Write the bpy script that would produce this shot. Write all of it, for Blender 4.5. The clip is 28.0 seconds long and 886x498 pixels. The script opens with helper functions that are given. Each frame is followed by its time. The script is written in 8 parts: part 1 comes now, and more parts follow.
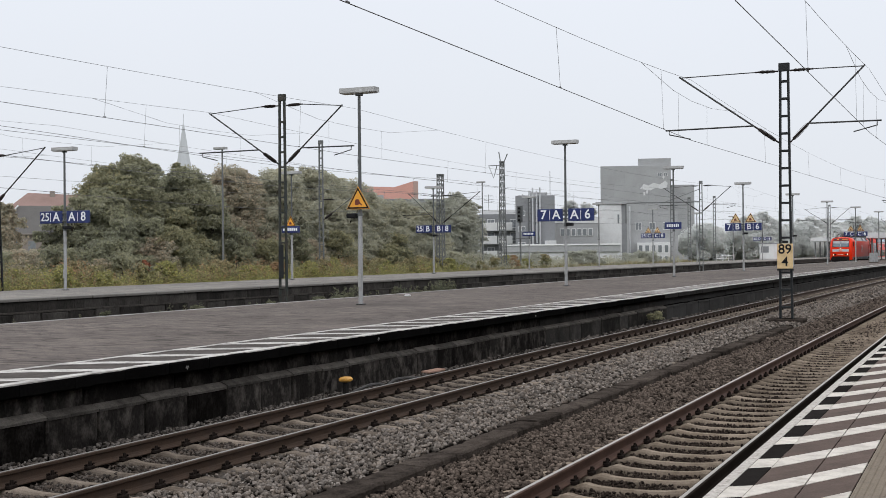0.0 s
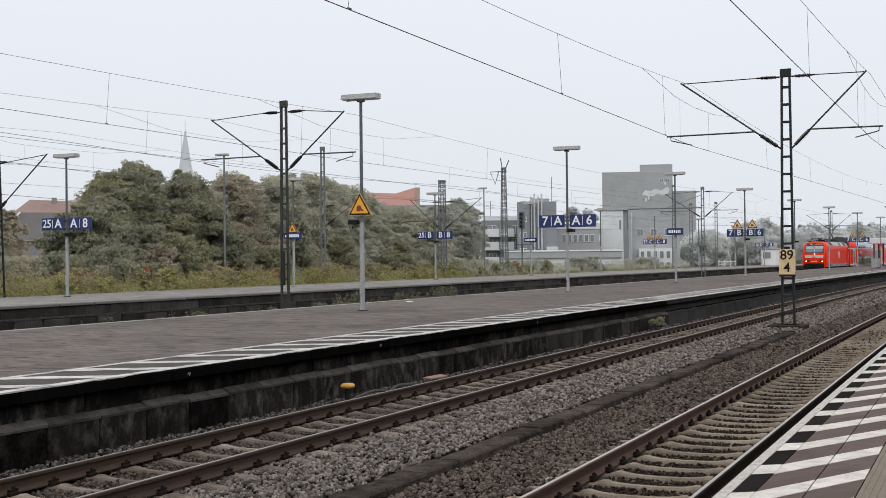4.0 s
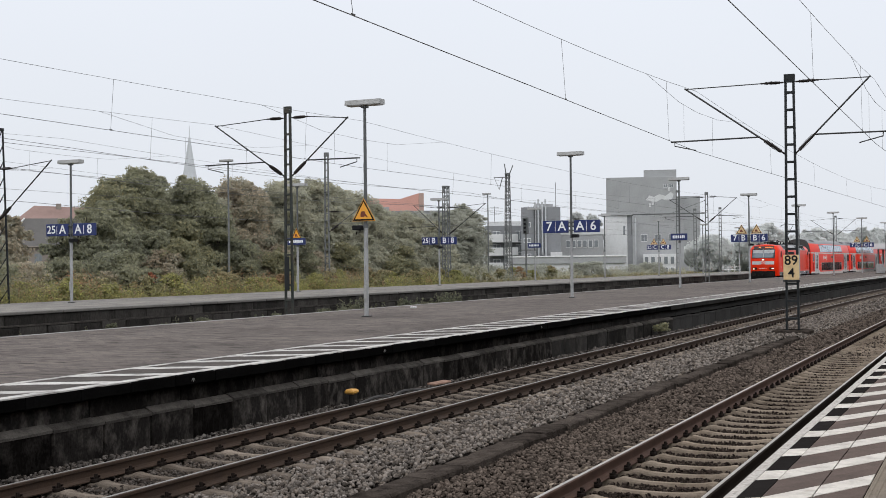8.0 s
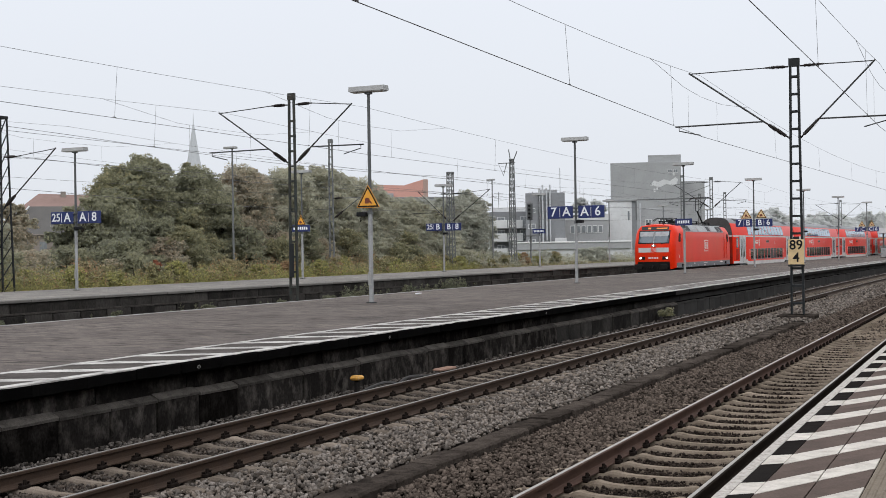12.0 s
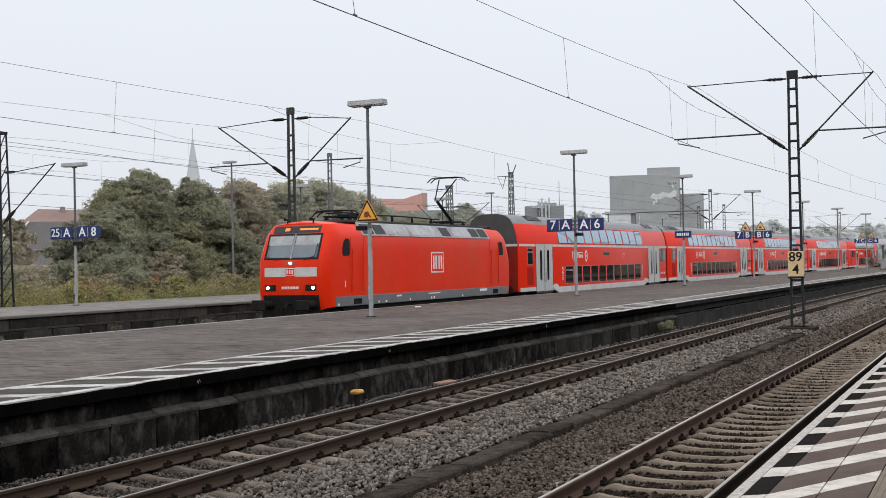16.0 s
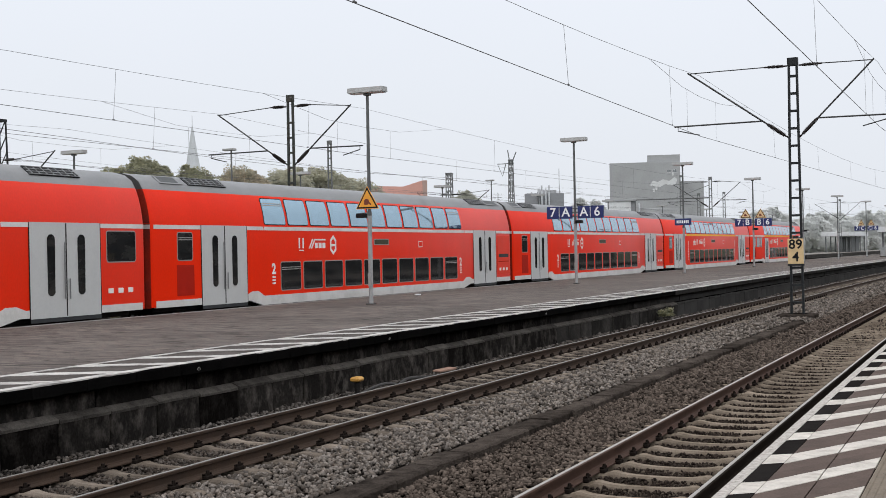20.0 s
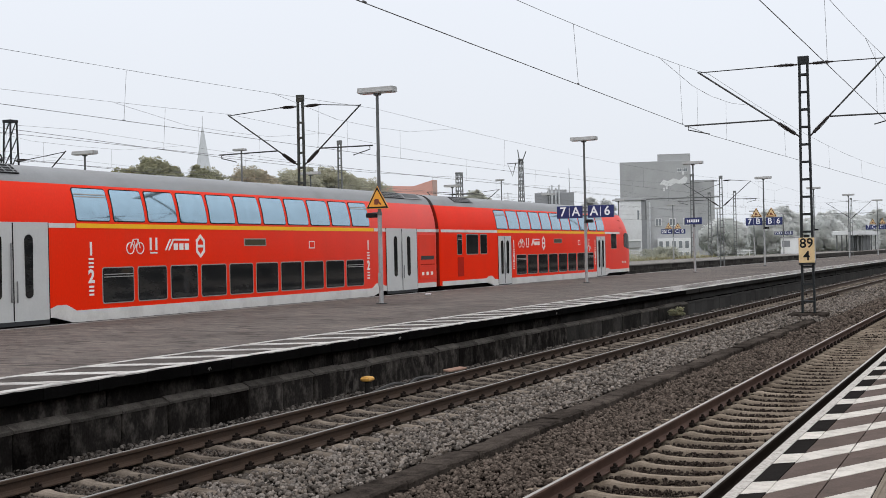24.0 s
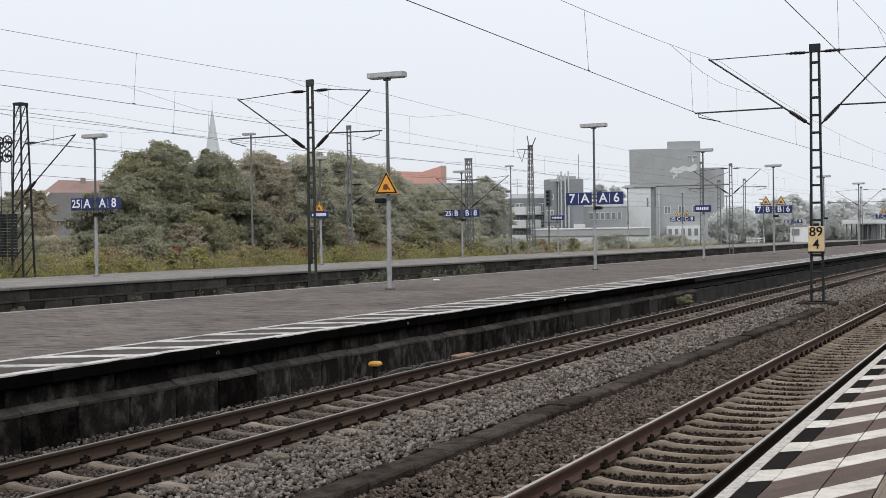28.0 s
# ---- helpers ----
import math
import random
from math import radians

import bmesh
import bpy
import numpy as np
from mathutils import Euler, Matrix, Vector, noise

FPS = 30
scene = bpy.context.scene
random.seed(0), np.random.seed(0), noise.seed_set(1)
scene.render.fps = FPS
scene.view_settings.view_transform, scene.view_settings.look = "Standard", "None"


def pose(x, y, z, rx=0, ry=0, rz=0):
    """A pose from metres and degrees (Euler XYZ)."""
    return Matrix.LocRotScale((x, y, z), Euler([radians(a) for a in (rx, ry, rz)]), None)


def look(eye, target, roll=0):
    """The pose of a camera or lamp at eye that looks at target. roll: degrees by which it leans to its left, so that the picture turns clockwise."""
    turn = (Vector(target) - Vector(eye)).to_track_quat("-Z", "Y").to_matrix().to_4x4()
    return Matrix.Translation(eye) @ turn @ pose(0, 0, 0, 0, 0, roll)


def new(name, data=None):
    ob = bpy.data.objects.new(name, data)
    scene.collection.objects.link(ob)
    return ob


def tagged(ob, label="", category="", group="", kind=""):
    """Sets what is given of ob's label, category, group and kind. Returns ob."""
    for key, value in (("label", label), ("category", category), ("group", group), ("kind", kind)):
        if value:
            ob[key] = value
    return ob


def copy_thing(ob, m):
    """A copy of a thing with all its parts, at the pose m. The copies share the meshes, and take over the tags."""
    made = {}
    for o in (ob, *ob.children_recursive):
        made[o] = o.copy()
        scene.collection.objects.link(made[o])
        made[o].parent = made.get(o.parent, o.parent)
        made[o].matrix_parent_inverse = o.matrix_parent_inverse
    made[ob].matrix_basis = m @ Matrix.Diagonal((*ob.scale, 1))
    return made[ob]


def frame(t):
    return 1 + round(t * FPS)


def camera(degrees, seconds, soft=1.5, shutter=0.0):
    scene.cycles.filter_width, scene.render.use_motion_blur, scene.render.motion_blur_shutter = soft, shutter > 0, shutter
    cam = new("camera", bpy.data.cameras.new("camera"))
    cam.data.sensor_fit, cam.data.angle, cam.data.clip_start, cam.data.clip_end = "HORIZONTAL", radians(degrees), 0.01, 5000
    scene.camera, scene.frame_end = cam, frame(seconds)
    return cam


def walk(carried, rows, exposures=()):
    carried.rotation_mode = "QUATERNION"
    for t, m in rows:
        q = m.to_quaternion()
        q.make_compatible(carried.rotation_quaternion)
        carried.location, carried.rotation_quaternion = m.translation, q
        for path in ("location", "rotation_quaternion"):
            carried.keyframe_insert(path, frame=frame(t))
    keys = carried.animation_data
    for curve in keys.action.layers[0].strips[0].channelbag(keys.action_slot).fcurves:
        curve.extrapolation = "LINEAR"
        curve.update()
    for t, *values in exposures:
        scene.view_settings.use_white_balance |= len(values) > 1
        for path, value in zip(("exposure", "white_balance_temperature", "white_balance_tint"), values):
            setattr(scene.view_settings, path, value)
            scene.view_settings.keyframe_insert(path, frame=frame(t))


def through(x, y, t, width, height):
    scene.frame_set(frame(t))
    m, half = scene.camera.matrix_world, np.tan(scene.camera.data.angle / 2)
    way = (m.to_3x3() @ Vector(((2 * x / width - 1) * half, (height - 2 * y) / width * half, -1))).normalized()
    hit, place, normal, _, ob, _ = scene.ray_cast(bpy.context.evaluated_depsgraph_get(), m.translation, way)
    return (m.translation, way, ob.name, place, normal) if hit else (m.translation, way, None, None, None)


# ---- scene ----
# Camera: held by hand on the near platform, turning only.
cam = camera(39.5, 28.0, soft=0.6)
EYE = (0.0, 0.0, 2.356)
PATH = [
    (0, 90.168, 0.504, 23.672),
    (0.5, 90.329, 0.410, 23.645),
    (1, 90.590, 0.308, 23.642),
    (1.5, 90.748, 0.495, 23.692),
    (2, 90.714, 0.600, 23.780),
    (2.5, 90.639, 0.630, 23.858),
    (3, 90.595, 0.716, 23.798),
    (3.5, 90.422, 0.573, 23.753),
    (5.5, 90.661, 0.555, 23.779),
    (6, 90.678, 0.624, 23.785),
    (6.5, 90.761, 0.636, 23.742),
    (7, 90.839, 0.636, 23.866),
    (7.5, 90.885, 0.592, 23.945),
    (8, 90.719, 0.613, 23.938),
    (8.5, 90.792, 0.649, 24.094),
    (9, 90.693, 0.835, 24.221),
    (9.5, 90.589, 0.873, 24.230),
    (10, 90.440, 0.853, 24.190),
    (10.5, 90.400, 1.017, 24.049),
    (11, 90.330, 0.939, 24.235),
    (11.5, 90.162, 0.734, 24.235),
    (12, 90.079, 0.866, 24.149),
    (12.5, 89.979, 0.962, 24.176),
    (14.5, 90.459, 0.910, 24.228),
    (15, 90.527, 0.990, 24.246),
    (15.5, 90.639, 1.065, 24.178),
    (16, 90.704, 1.118, 24.130),
    (16.5, 90.503, 1.137, 24.046),
    (17, 90.240, 1.043, 23.839),
    (17.5, 90.214, 0.987, 23.789),
    (18, 90.260, 1.149, 23.751),
    (18.5, 90.328, 1.183, 24.152),
    (19, 90.448, 1.048, 24.182),
    (19.5, 90.253, 1.123, 24.179),
    (20, 90.123, 1.126, 24.127),
    (20.5, 89.964, 1.197, 24.134),
    (21, 90.024, 1.073, 24.192),
    (21.5, 90.004, 1.152, 24.098),
    (23.5, 90.158, 1.213, 24.581),
    (24, 90.115, 1.233, 24.596),
    (24.5, 90.133, 1.204, 24.722),
    (25, 90.139, 1.092, 24.801),
    (25.5, 90.130, 0.932, 24.896),
    (26, 89.952, 0.781, 25.045),
    (26.5, 89.822, 0.835, 24.936),
    (27, 89.827, 0.778, 24.893),
    (27.5, 89.673, 0.868, 24.927),
    (28, 89.461, 0.803, 25.000),
]
walk(cam, [(t, pose(*EYE, rx, ry, rz)) for t, rx, ry, rz in PATH], exposures=((0.0, 0.0, 6500, 10), (12.0, 0.0, 6500, 10), (28.0, 0.05, 6500, 10)))

# ---- light: a bright, even overcast sky ----
world = bpy.data.worlds.new("overcast_sky")
scene.world = world
world.use_nodes = True
wn, wl = world.node_tree.nodes, world.node_tree.links
wn.clear()
sky = wn.new("ShaderNodeTexSky")
sky.sky_type = "NISHITA"
sky.sun_disc = False
sky.sun_elevation, sky.sun_rotation = radians(38), radians(-120)
sky.air_density, sky.dust_density, sky.ozone_density = 1.0, 4.0, 1.0
coords = wn.new("ShaderNodeTexCoord")
split = wn.new("ShaderNodeSeparateXYZ")
ramp = wn.new("ShaderNodeValToRGB")
ramp.color_ramp.elements[0].position, ramp.color_ramp.elements[0].color = 0.0, (0.79, 0.825, 0.88, 1)
ramp.color_ramp.elements[1].position, ramp.color_ramp.elements[1].color = 0.9, (1.72, 1.76, 1.84, 1)
mid = ramp.color_ramp.elements.new(0.24)
mid.color = (0.872, 0.915, 0.992, 1)
mid = ramp.color_ramp.elements.new(0.5)
mid.color = (1.235, 1.29, 1.372, 1)
cloud_noise = wn.new("ShaderNodeTexNoise")
cloud_noise.inputs["Scale"].default_value = 1.6
cloud_noise.inputs["Detail"].default_value = 3.0
cloud_map = wn.new("ShaderNodeMapRange")
cloud_map.inputs["To Min"].default_value, cloud_map.inputs["To Max"].default_value = 0.96, 1.04
cloud_mul = wn.new("ShaderNodeMix")
cloud_mul.data_type, cloud_mul.blend_type = "RGBA", "MULTIPLY"
cloud_mul.inputs["Factor"].default_value = 1.0
bg_cloud = wn.new("ShaderNodeBackground")
bg_cloud.inputs["Strength"].default_value = 1.0
bg_sky = wn.new("ShaderNodeBackground")
bg_sky.inputs["Strength"].default_value = 0.1
both = wn.new("ShaderNodeMixShader")
both.inputs[0].default_value = 0.94
wout = wn.new("ShaderNodeOutputWorld")
wl.new(coords.outputs["Generated"], split.inputs[0])
wl.new(split.outputs["Z"], ramp.inputs[0])
wl.new(coords.outputs["Generated"], cloud_noise.inputs["Vector"])
wl.new(cloud_noise.outputs["Fac"], cloud_map.inputs["Value"])
wl.new(ramp.outputs["Color"], cloud_mul.inputs["A"])
wl.new(cloud_map.outputs["Result"], cloud_mul.inputs["B"])
wl.new(cloud_mul.outputs["Result"], bg_cloud.inputs["Color"])
wl.new(sky.outputs["Color"], bg_sky.inputs["Color"])
wl.new(bg_sky.outputs[0], both.inputs[1])
wl.new(bg_cloud.outputs[0], both.inputs[2])
wl.new(both.outputs[0], wout.inputs["Surface"])

sun = new("sun", bpy.data.lights.new("sun", "SUN"))
sun.data.energy, sun.data.angle, sun.data.color = 0.6, radians(25), (1.0, 0.97, 0.93)
sun.matrix_world = look((30, -20, 40), (0, 12, 0))


# ---- materials ----
def material(name, base, rough=0.7, metal=0.0, var=0.25, scale=3.0, fine=40.0, bump=0.2, bump_dist=0.01, spec=0.5,
             island=0.0, objrand=0.0, stain=None, stain_amount=0.0, stain_scale=0.6, stretch=(1, 1, 1), hue2=None):
    """Base colour with variation at two scales, optional second hue, stains, per-piece tone, and fine relief."""
    m = bpy.data.materials.new(name)
    m.use_nodes = True
    n, l = m.node_tree.nodes, m.node_tree.links
    p = n["Principled BSDF"]
    p.inputs["Roughness"].default_value, p.inputs["Metallic"].default_value = rough, metal
    p.inputs["Specular IOR Level"].default_value = spec
    tc = n.new("ShaderNodeTexCoord")
    mp = n.new("ShaderNodeMapping")
    mp.inputs["Scale"].default_value = stretch
    l.new(tc.outputs["Object"], mp.inputs["Vector"])
    if objrand:
        who, far_off = n.new("ShaderNodeObjectInfo"), n.new("ShaderNodeMath")
        far_off.operation, far_off.inputs[1].default_value = "MULTIPLY", 37.0
        l.new(who.outputs["Random"], far_off.inputs[0])
        l.new(far_off.outputs[0], mp.inputs["Location"])
    big, small = n.new("ShaderNodeTexNoise"), n.new("ShaderNodeTexNoise")
    big.inputs["Scale"].default_value, small.inputs["Scale"].default_value = scale, fine
    big.inputs["Detail"].default_value, small.inputs["Detail"].default_value = 5, 4
    for t in (big, small):
        l.new(mp.outputs["Vector"], t.inputs["Vector"])
    add = n.new("ShaderNodeMath")
    add.operation = "ADD"
    l.new(big.outputs["Fac"], add.inputs[0])
    l.new(small.outputs["Fac"], add.inputs[1])
    rng = n.new("ShaderNodeMapRange")
    rng.inputs["From Min"].default_value, rng.inputs["From Max"].default_value = 0.6, 1.4
    rng.inputs["To Min"].default_value, rng.inputs["To Max"].default_value = 1 - var, 1 + var
    l.new(add.outputs[0], rng.inputs["Value"])
    val = rng.outputs["Result"]

    def mul(a, b):
        t = n.new("ShaderNodeMath")
        t.operation = "MULTIPLY"
        l.new(a, t.inputs[0])
        l.new(b, t.inputs[1])
        return t.outputs[0]

    def spread(sock, amount):
        t = n.new("ShaderNodeMapRange")
        t.inputs["To Min"].default_value, t.inputs["To Max"].default_value = 1 - amount, 1 + amount
        l.new(sock, t.inputs["Value"])
        return t.outputs["Result"]
    if island:
        geo = n.new("ShaderNodeNewGeometry")
        val = mul(val, spread(geo.outputs["Random Per Island"], island))
    if objrand:
        oi = n.new("ShaderNodeObjectInfo")
        val = mul(val, spread(oi.outputs["Random"], objrand))
    col = n.new("ShaderNodeMix")
    col.data_type = "RGBA"
    col.inputs["A"].default_value = (*base, 1)
    col.inputs["B"].default_value = (*(hue2 or base), 1)
    if hue2:
        pick = n.new("ShaderNodeMapRange")
        pick.inputs["From Min"].default_value, pick.inputs["From Max"].default_value = 0.38, 0.62
        l.new(big.outputs["Fac"], pick.inputs["Value"])
        l.new(pick.outputs["Result"], col.inputs["Factor"])
    out = col.outputs["Result"]
    if stain:
        st = n.new("ShaderNodeTexNoise")
        st.inputs["Scale"].default_value, st.inputs["Detail"].default_value = stain_scale, 7
        st.inputs["Roughness"].default_value = 0.65
        l.new(mp.outputs["Vector"], st.inputs["Vector"])
        sr = n.new("ShaderNodeMapRange")
        sr.inputs["From Min"].default_value, sr.inputs["From Max"].default_value = 0.45, 0.68
        sr.inputs["To Max"].default_value = stain_amount
        l.new(st.outputs["Fac"], sr.inputs["Value"])
        mx = n.new("ShaderNodeMix")
        mx.data_type = "RGBA"
        l.new(sr.outputs["Result"], mx.inputs["Factor"])
        l.new(out, mx.inputs["A"])
        mx.inputs["B"].default_value = (*stain, 1)
        out = mx.outputs["Result"]
    hsv = n.new("ShaderNodeHueSaturation")
    l.new(out, hsv.inputs["Color"])
    l.new(val, hsv.inputs["Value"])
    l.new(hsv.outputs["Color"], p.inputs["Base Color"])
    if bump:
        b = n.new("ShaderNodeBump")
        b.inputs["Strength"].default_value, b.inputs["Distance"].default_value = bump, bump_dist
        l.new(add.outputs[0], b.inputs["Height"])
        l.new(b.outputs["Normal"], p.inputs["Normal"])
    return m


def leafy(name, base, hue2=None, island=0.4, scale=0.4, through=0.6, turned=None, var=0.25):
    """Thin leaves: the dull upper face, the light that passes through, and some leaves already turned in colour."""
    m = material(name, base, 0.65, var=var, scale=scale, fine=2.5, bump=0, island=island, hue2=hue2, spec=0.12)
    n, l = m.node_tree.nodes, m.node_tree.links
    p = n["Principled BSDF"]
    col = p.inputs["Base Color"].links[0].from_socket
    if turned:
        geo, pick, mx = n.new("ShaderNodeNewGeometry"), n.new("ShaderNodeMapRange"), n.new("ShaderNodeMix")
        pick.inputs["From Min"].default_value, pick.inputs["From Max"].default_value = 0.74, 1.0
        pick.inputs["To Max"].default_value = 0.85
        mx.data_type = "RGBA"
        l.new(geo.outputs["Random Per Island"], pick.inputs["Value"])
        l.new(pick.outputs["Result"], mx.inputs["Factor"])
        l.new(col, mx.inputs["A"])
        mx.inputs["B"].default_value = (*turned, 1)
        col = mx.outputs["Result"]
        l.new(col, p.inputs["Base Color"])
    tr = n.new("ShaderNodeBsdfTranslucent")
    l.new(col, tr.inputs["Color"])
    mix = n.new("ShaderNodeMixShader")
    mix.inputs[0].default_value = through
    l.new(p.outputs[0], mix.inputs[1])
    l.new(tr.outputs[0], mix.inputs[2])
    l.new(mix.outputs[0], n["Material Output"].inputs["Surface"])
    return m


def glow(name, color, strength):
    m = bpy.data.materials.new(name)
    m.use_nodes = True
    p = m.node_tree.nodes["Principled BSDF"]
    p.inputs["Base Color"].default_value = (*color, 1)
    p.inputs["Emission Color"].default_value = (*color, 1)
    p.inputs["Emission Strength"].default_value = strength
    return m


def paved(name, base, joint, w, h, mortar=0.008, rough=0.85, var=0.2, turn=0.0, stain=0.35, streak=0.0):
    """Small block paving: courses with tone per block, dark joints and relief."""
    m = material(name, base, rough, spec=0.08, var=var, scale=0.35, fine=25, bump=0, stain=[c * 0.45 for c in base], stain_amount=stain, stain_scale=0.25)
    n, l = m.node_tree.nodes, m.node_tree.links
    p = n["Principled BSDF"]
    tc = n["Texture Coordinate"]
    mp = n.new("ShaderNodeMapping")
    mp.inputs["Rotation"].default_value = (0, 0, radians(turn))
    l.new(tc.outputs["Object"], mp.inputs["Vector"])
    br = n.new("ShaderNodeTexBrick")
    br.inputs["Scale"].default_value = 1.0
    br.inputs["Brick Width"].default_value, br.inputs["Row Height"].default_value = w, h
    br.inputs["Mortar Size"].default_value = mortar
    br.inputs["Mortar Smooth"].default_value = 0.3
    br.inputs["Color1"].default_value = (0.78, 0.78, 0.78, 1)
    br.inputs["Color2"].default_value = (1.18, 1.16, 1.13, 1)
    br.inputs["Mortar"].default_value = (*[j / max(b, 0.01) for j, b in zip(joint, base)], 1)
    l.new(mp.outputs["Vector"], br.inputs["Vector"])
    mx = n.new("ShaderNodeMix")
    mx.data_type, mx.blend_type = "RGBA", "MULTIPLY"
    mx.inputs["Factor"].default_value = 1.0
    old = p.inputs["Base Color"].links[0].from_socket
    l.new(old, mx.inputs["A"])
    l.new(br.outputs["Color"], mx.inputs["B"])
    out = mx.outputs["Result"]
    if streak:
        # short dark dashes along the courses
        mp2, nz, mr = n.new("ShaderNodeMapping"), n.new("ShaderNodeTexNoise"), n.new("ShaderNodeMapRange")
        mp2.inputs["Scale"].default_value = (1.6, 8.0, 1)
        nz.inputs["Scale"].default_value, nz.inputs["Detail"].default_value, nz.inputs["Distortion"].default_value = 1.0, 5, 0.6
        mr.inputs["From Min"].default_value, mr.inputs["From Max"].default_value = 0.54, 0.64
        mr.inputs["To Min"].default_value, mr.inputs["To Max"].default_value = 1.08, 1.08 - streak
        l.new(mp.outputs["Vector"], mp2.inputs["Vector"])
        l.new(mp2.outputs["Vector"], nz.inputs["Vector"])
        l.new(nz.outputs["Fac"], mr.inputs["Value"])
        m2 = n.new("ShaderNodeMix")
        m2.data_type, m2.blend_type = "RGBA", "MULTIPLY"
        m2.inputs["Factor"].default_value = 1.0
        l.new(out, m2.inputs["A"])
        l.new(mr.outputs["Result"], m2.inputs["B"])
        out = m2.outputs["Result"]
    l.new(out, p.inputs["Base Color"])
    b = n.new("ShaderNodeBump")
    b.inputs["Strength"].default_value, b.inputs["Distance"].default_value = 0.6, 0.006
    b.invert = True
    l.new(br.outputs["Fac"], b.inputs["Height"])
    l.new(b.outputs["Normal"], p.inputs["Normal"])
    return m


M = {}
M["ground"] = material("ground_soil", (0.10, 0.095, 0.07), 0.95, var=0.35, scale=0.3, fine=6, bump=0.5, bump_dist=0.05, hue2=(0.07, 0.085, 0.04), spec=0.05)
# Beds are near black: shade between the loose stones is put into their colour.
M["bed_grey"] = material("gravel_bed_shade_grey", (0.012, 0.010, 0.009), 0.95, var=0.5, scale=14, fine=45, bump=1.0, bump_dist=0.05, spec=0.0)
M["bed_brown"] = material("gravel_bed_shade_brown", (0.008, 0.006, 0.005), 0.95, var=0.5, scale=16, fine=50, bump=1.0, bump_dist=0.04, spec=0.0)
M["stone_grey"] = material("crushed_stone_grey", (0.182, 0.160, 0.143), 0.85, var=0.5, scale=9, fine=80, bump=0.3, bump_dist=0.004, island=0.62, hue2=(0.098, 0.080, 0.066), spec=0.0)
# Darker grey stone for the strip along the wall.
M["stone_wall"] = material("dark_grey_crushed_stone", (0.105, 0.094, 0.086), 0.85, var=0.5, scale=9, fine=80, bump=0.3, bump_dist=0.004, island=0.8, hue2=(0.05, 0.042, 0.036), spec=0.0)
M["stone_brown"] = material("crushed_stone_brown", (0.110, 0.088, 0.073), 0.9, var=0.5, scale=9, fine=80, bump=0.3, bump_dist=0.004, island=0.6, hue2=(0.072, 0.056, 0.046), spec=0.0)
M["stone_crib"] = material("dark_crib_stone", (0.038, 0.030, 0.025), 0.9, var=0.35, scale=9, fine=80, bump=0.3, bump_dist=0.004, island=0.65, hue2=(0.030, 0.022, 0.018), spec=0.0)
M["stone_gauge"] = material("brown_gauge_stone", (0.088, 0.076, 0.067), 0.9, var=0.5, scale=9, fine=80, bump=0.3, bump_dist=0.004, island=0.6, hue2=(0.050, 0.039, 0.032), spec=0.0)
M["rust"] = material("rusty_rail_steel", (0.06386, 0.04179, 0.02976), 0.75, 0.25, var=0.3, scale=4, fine=60, bump=0.3, bump_dist=0.003, hue2=(0.04635, 0.03184, 0.02418), spec=0.12)
M["rust_red"] = material("reddish_rusty_steel", (0.07416, 0.04278, 0.03162), 0.75, 0.2, var=0.3, scale=4, fine=60, bump=0.3, bump_dist=0.003, spec=0.12)
M["polish"] = material("polished_rail_head", (0.34, 0.305, 0.27), 0.42, 0.8, var=0.15, scale=2, fine=30, bump=0.05, stretch=(8, 0.3, 8))
M["sleeper"] = material("weathered_concrete_sleeper", (0.215, 0.174, 0.136), 0.9, var=0.3, scale=5, fine=60, bump=0.4, bump_dist=0.006, objrand=0.22, stain=(0.07725, 0.05473, 0.0372), stain_amount=0.6, stain_scale=3, spec=0.0)
M["sleeper_dark"] = material("grimy_concrete_sleeper", (0.165, 0.136, 0.111), 0.9, var=0.35, scale=5, fine=60, bump=0.4, bump_dist=0.006, objrand=0.3, stain=(0.062, 0.048, 0.037), stain_amount=0.7, stain_scale=3, spec=0.0)
M["polish_dull"] = material("dulled_rail_head", (0.20, 0.185, 0.17), 0.5, 0.5, var=0.2, scale=2, fine=30, bump=0.05, stretch=(8, 0.3, 8), spec=0.3)
# Rail next to the near platform: the platform's shade is painted in as black.
M["rail_black"] = material("shade_black_rail_steel", (0.019, 0.014, 0.011), 0.95, 0.0, var=0.3, scale=4, fine=60, bump=0.2, bump_dist=0.003, spec=0.05)
M["clip"] = material("dark_rail_fastening", (0.018, 0.014, 0.012), 0.8, 0.1, var=0.3, scale=20, fine=100, bump=0.2, spec=0.0)
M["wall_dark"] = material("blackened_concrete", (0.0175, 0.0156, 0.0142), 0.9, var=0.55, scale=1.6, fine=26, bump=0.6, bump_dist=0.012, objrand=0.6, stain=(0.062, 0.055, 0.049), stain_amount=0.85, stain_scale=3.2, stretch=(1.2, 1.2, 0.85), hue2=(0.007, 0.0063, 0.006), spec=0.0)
# Farther wall and coping: paler concrete, with distance haze included in the colour.
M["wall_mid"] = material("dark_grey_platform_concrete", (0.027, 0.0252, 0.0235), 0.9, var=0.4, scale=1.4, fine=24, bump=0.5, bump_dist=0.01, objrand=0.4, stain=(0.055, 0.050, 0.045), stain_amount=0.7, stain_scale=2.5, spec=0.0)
M["wall_pale"] = material("pale_hazed_platform_concrete", (0.052, 0.050, 0.048), 0.9, var=0.2, scale=0.8, fine=14, bump=0.2, bump_dist=0.006, objrand=0.12, stain=(0.040, 0.038, 0.036), stain_amount=0.5, stain_scale=0.9, spec=0.0)
M["cap_pale"] = material("dark_grey_coping_concrete", (0.030, 0.0285, 0.027), 0.9, var=0.25, scale=1.2, fine=20, bump=0.2, objrand=0.12, spec=0.0)
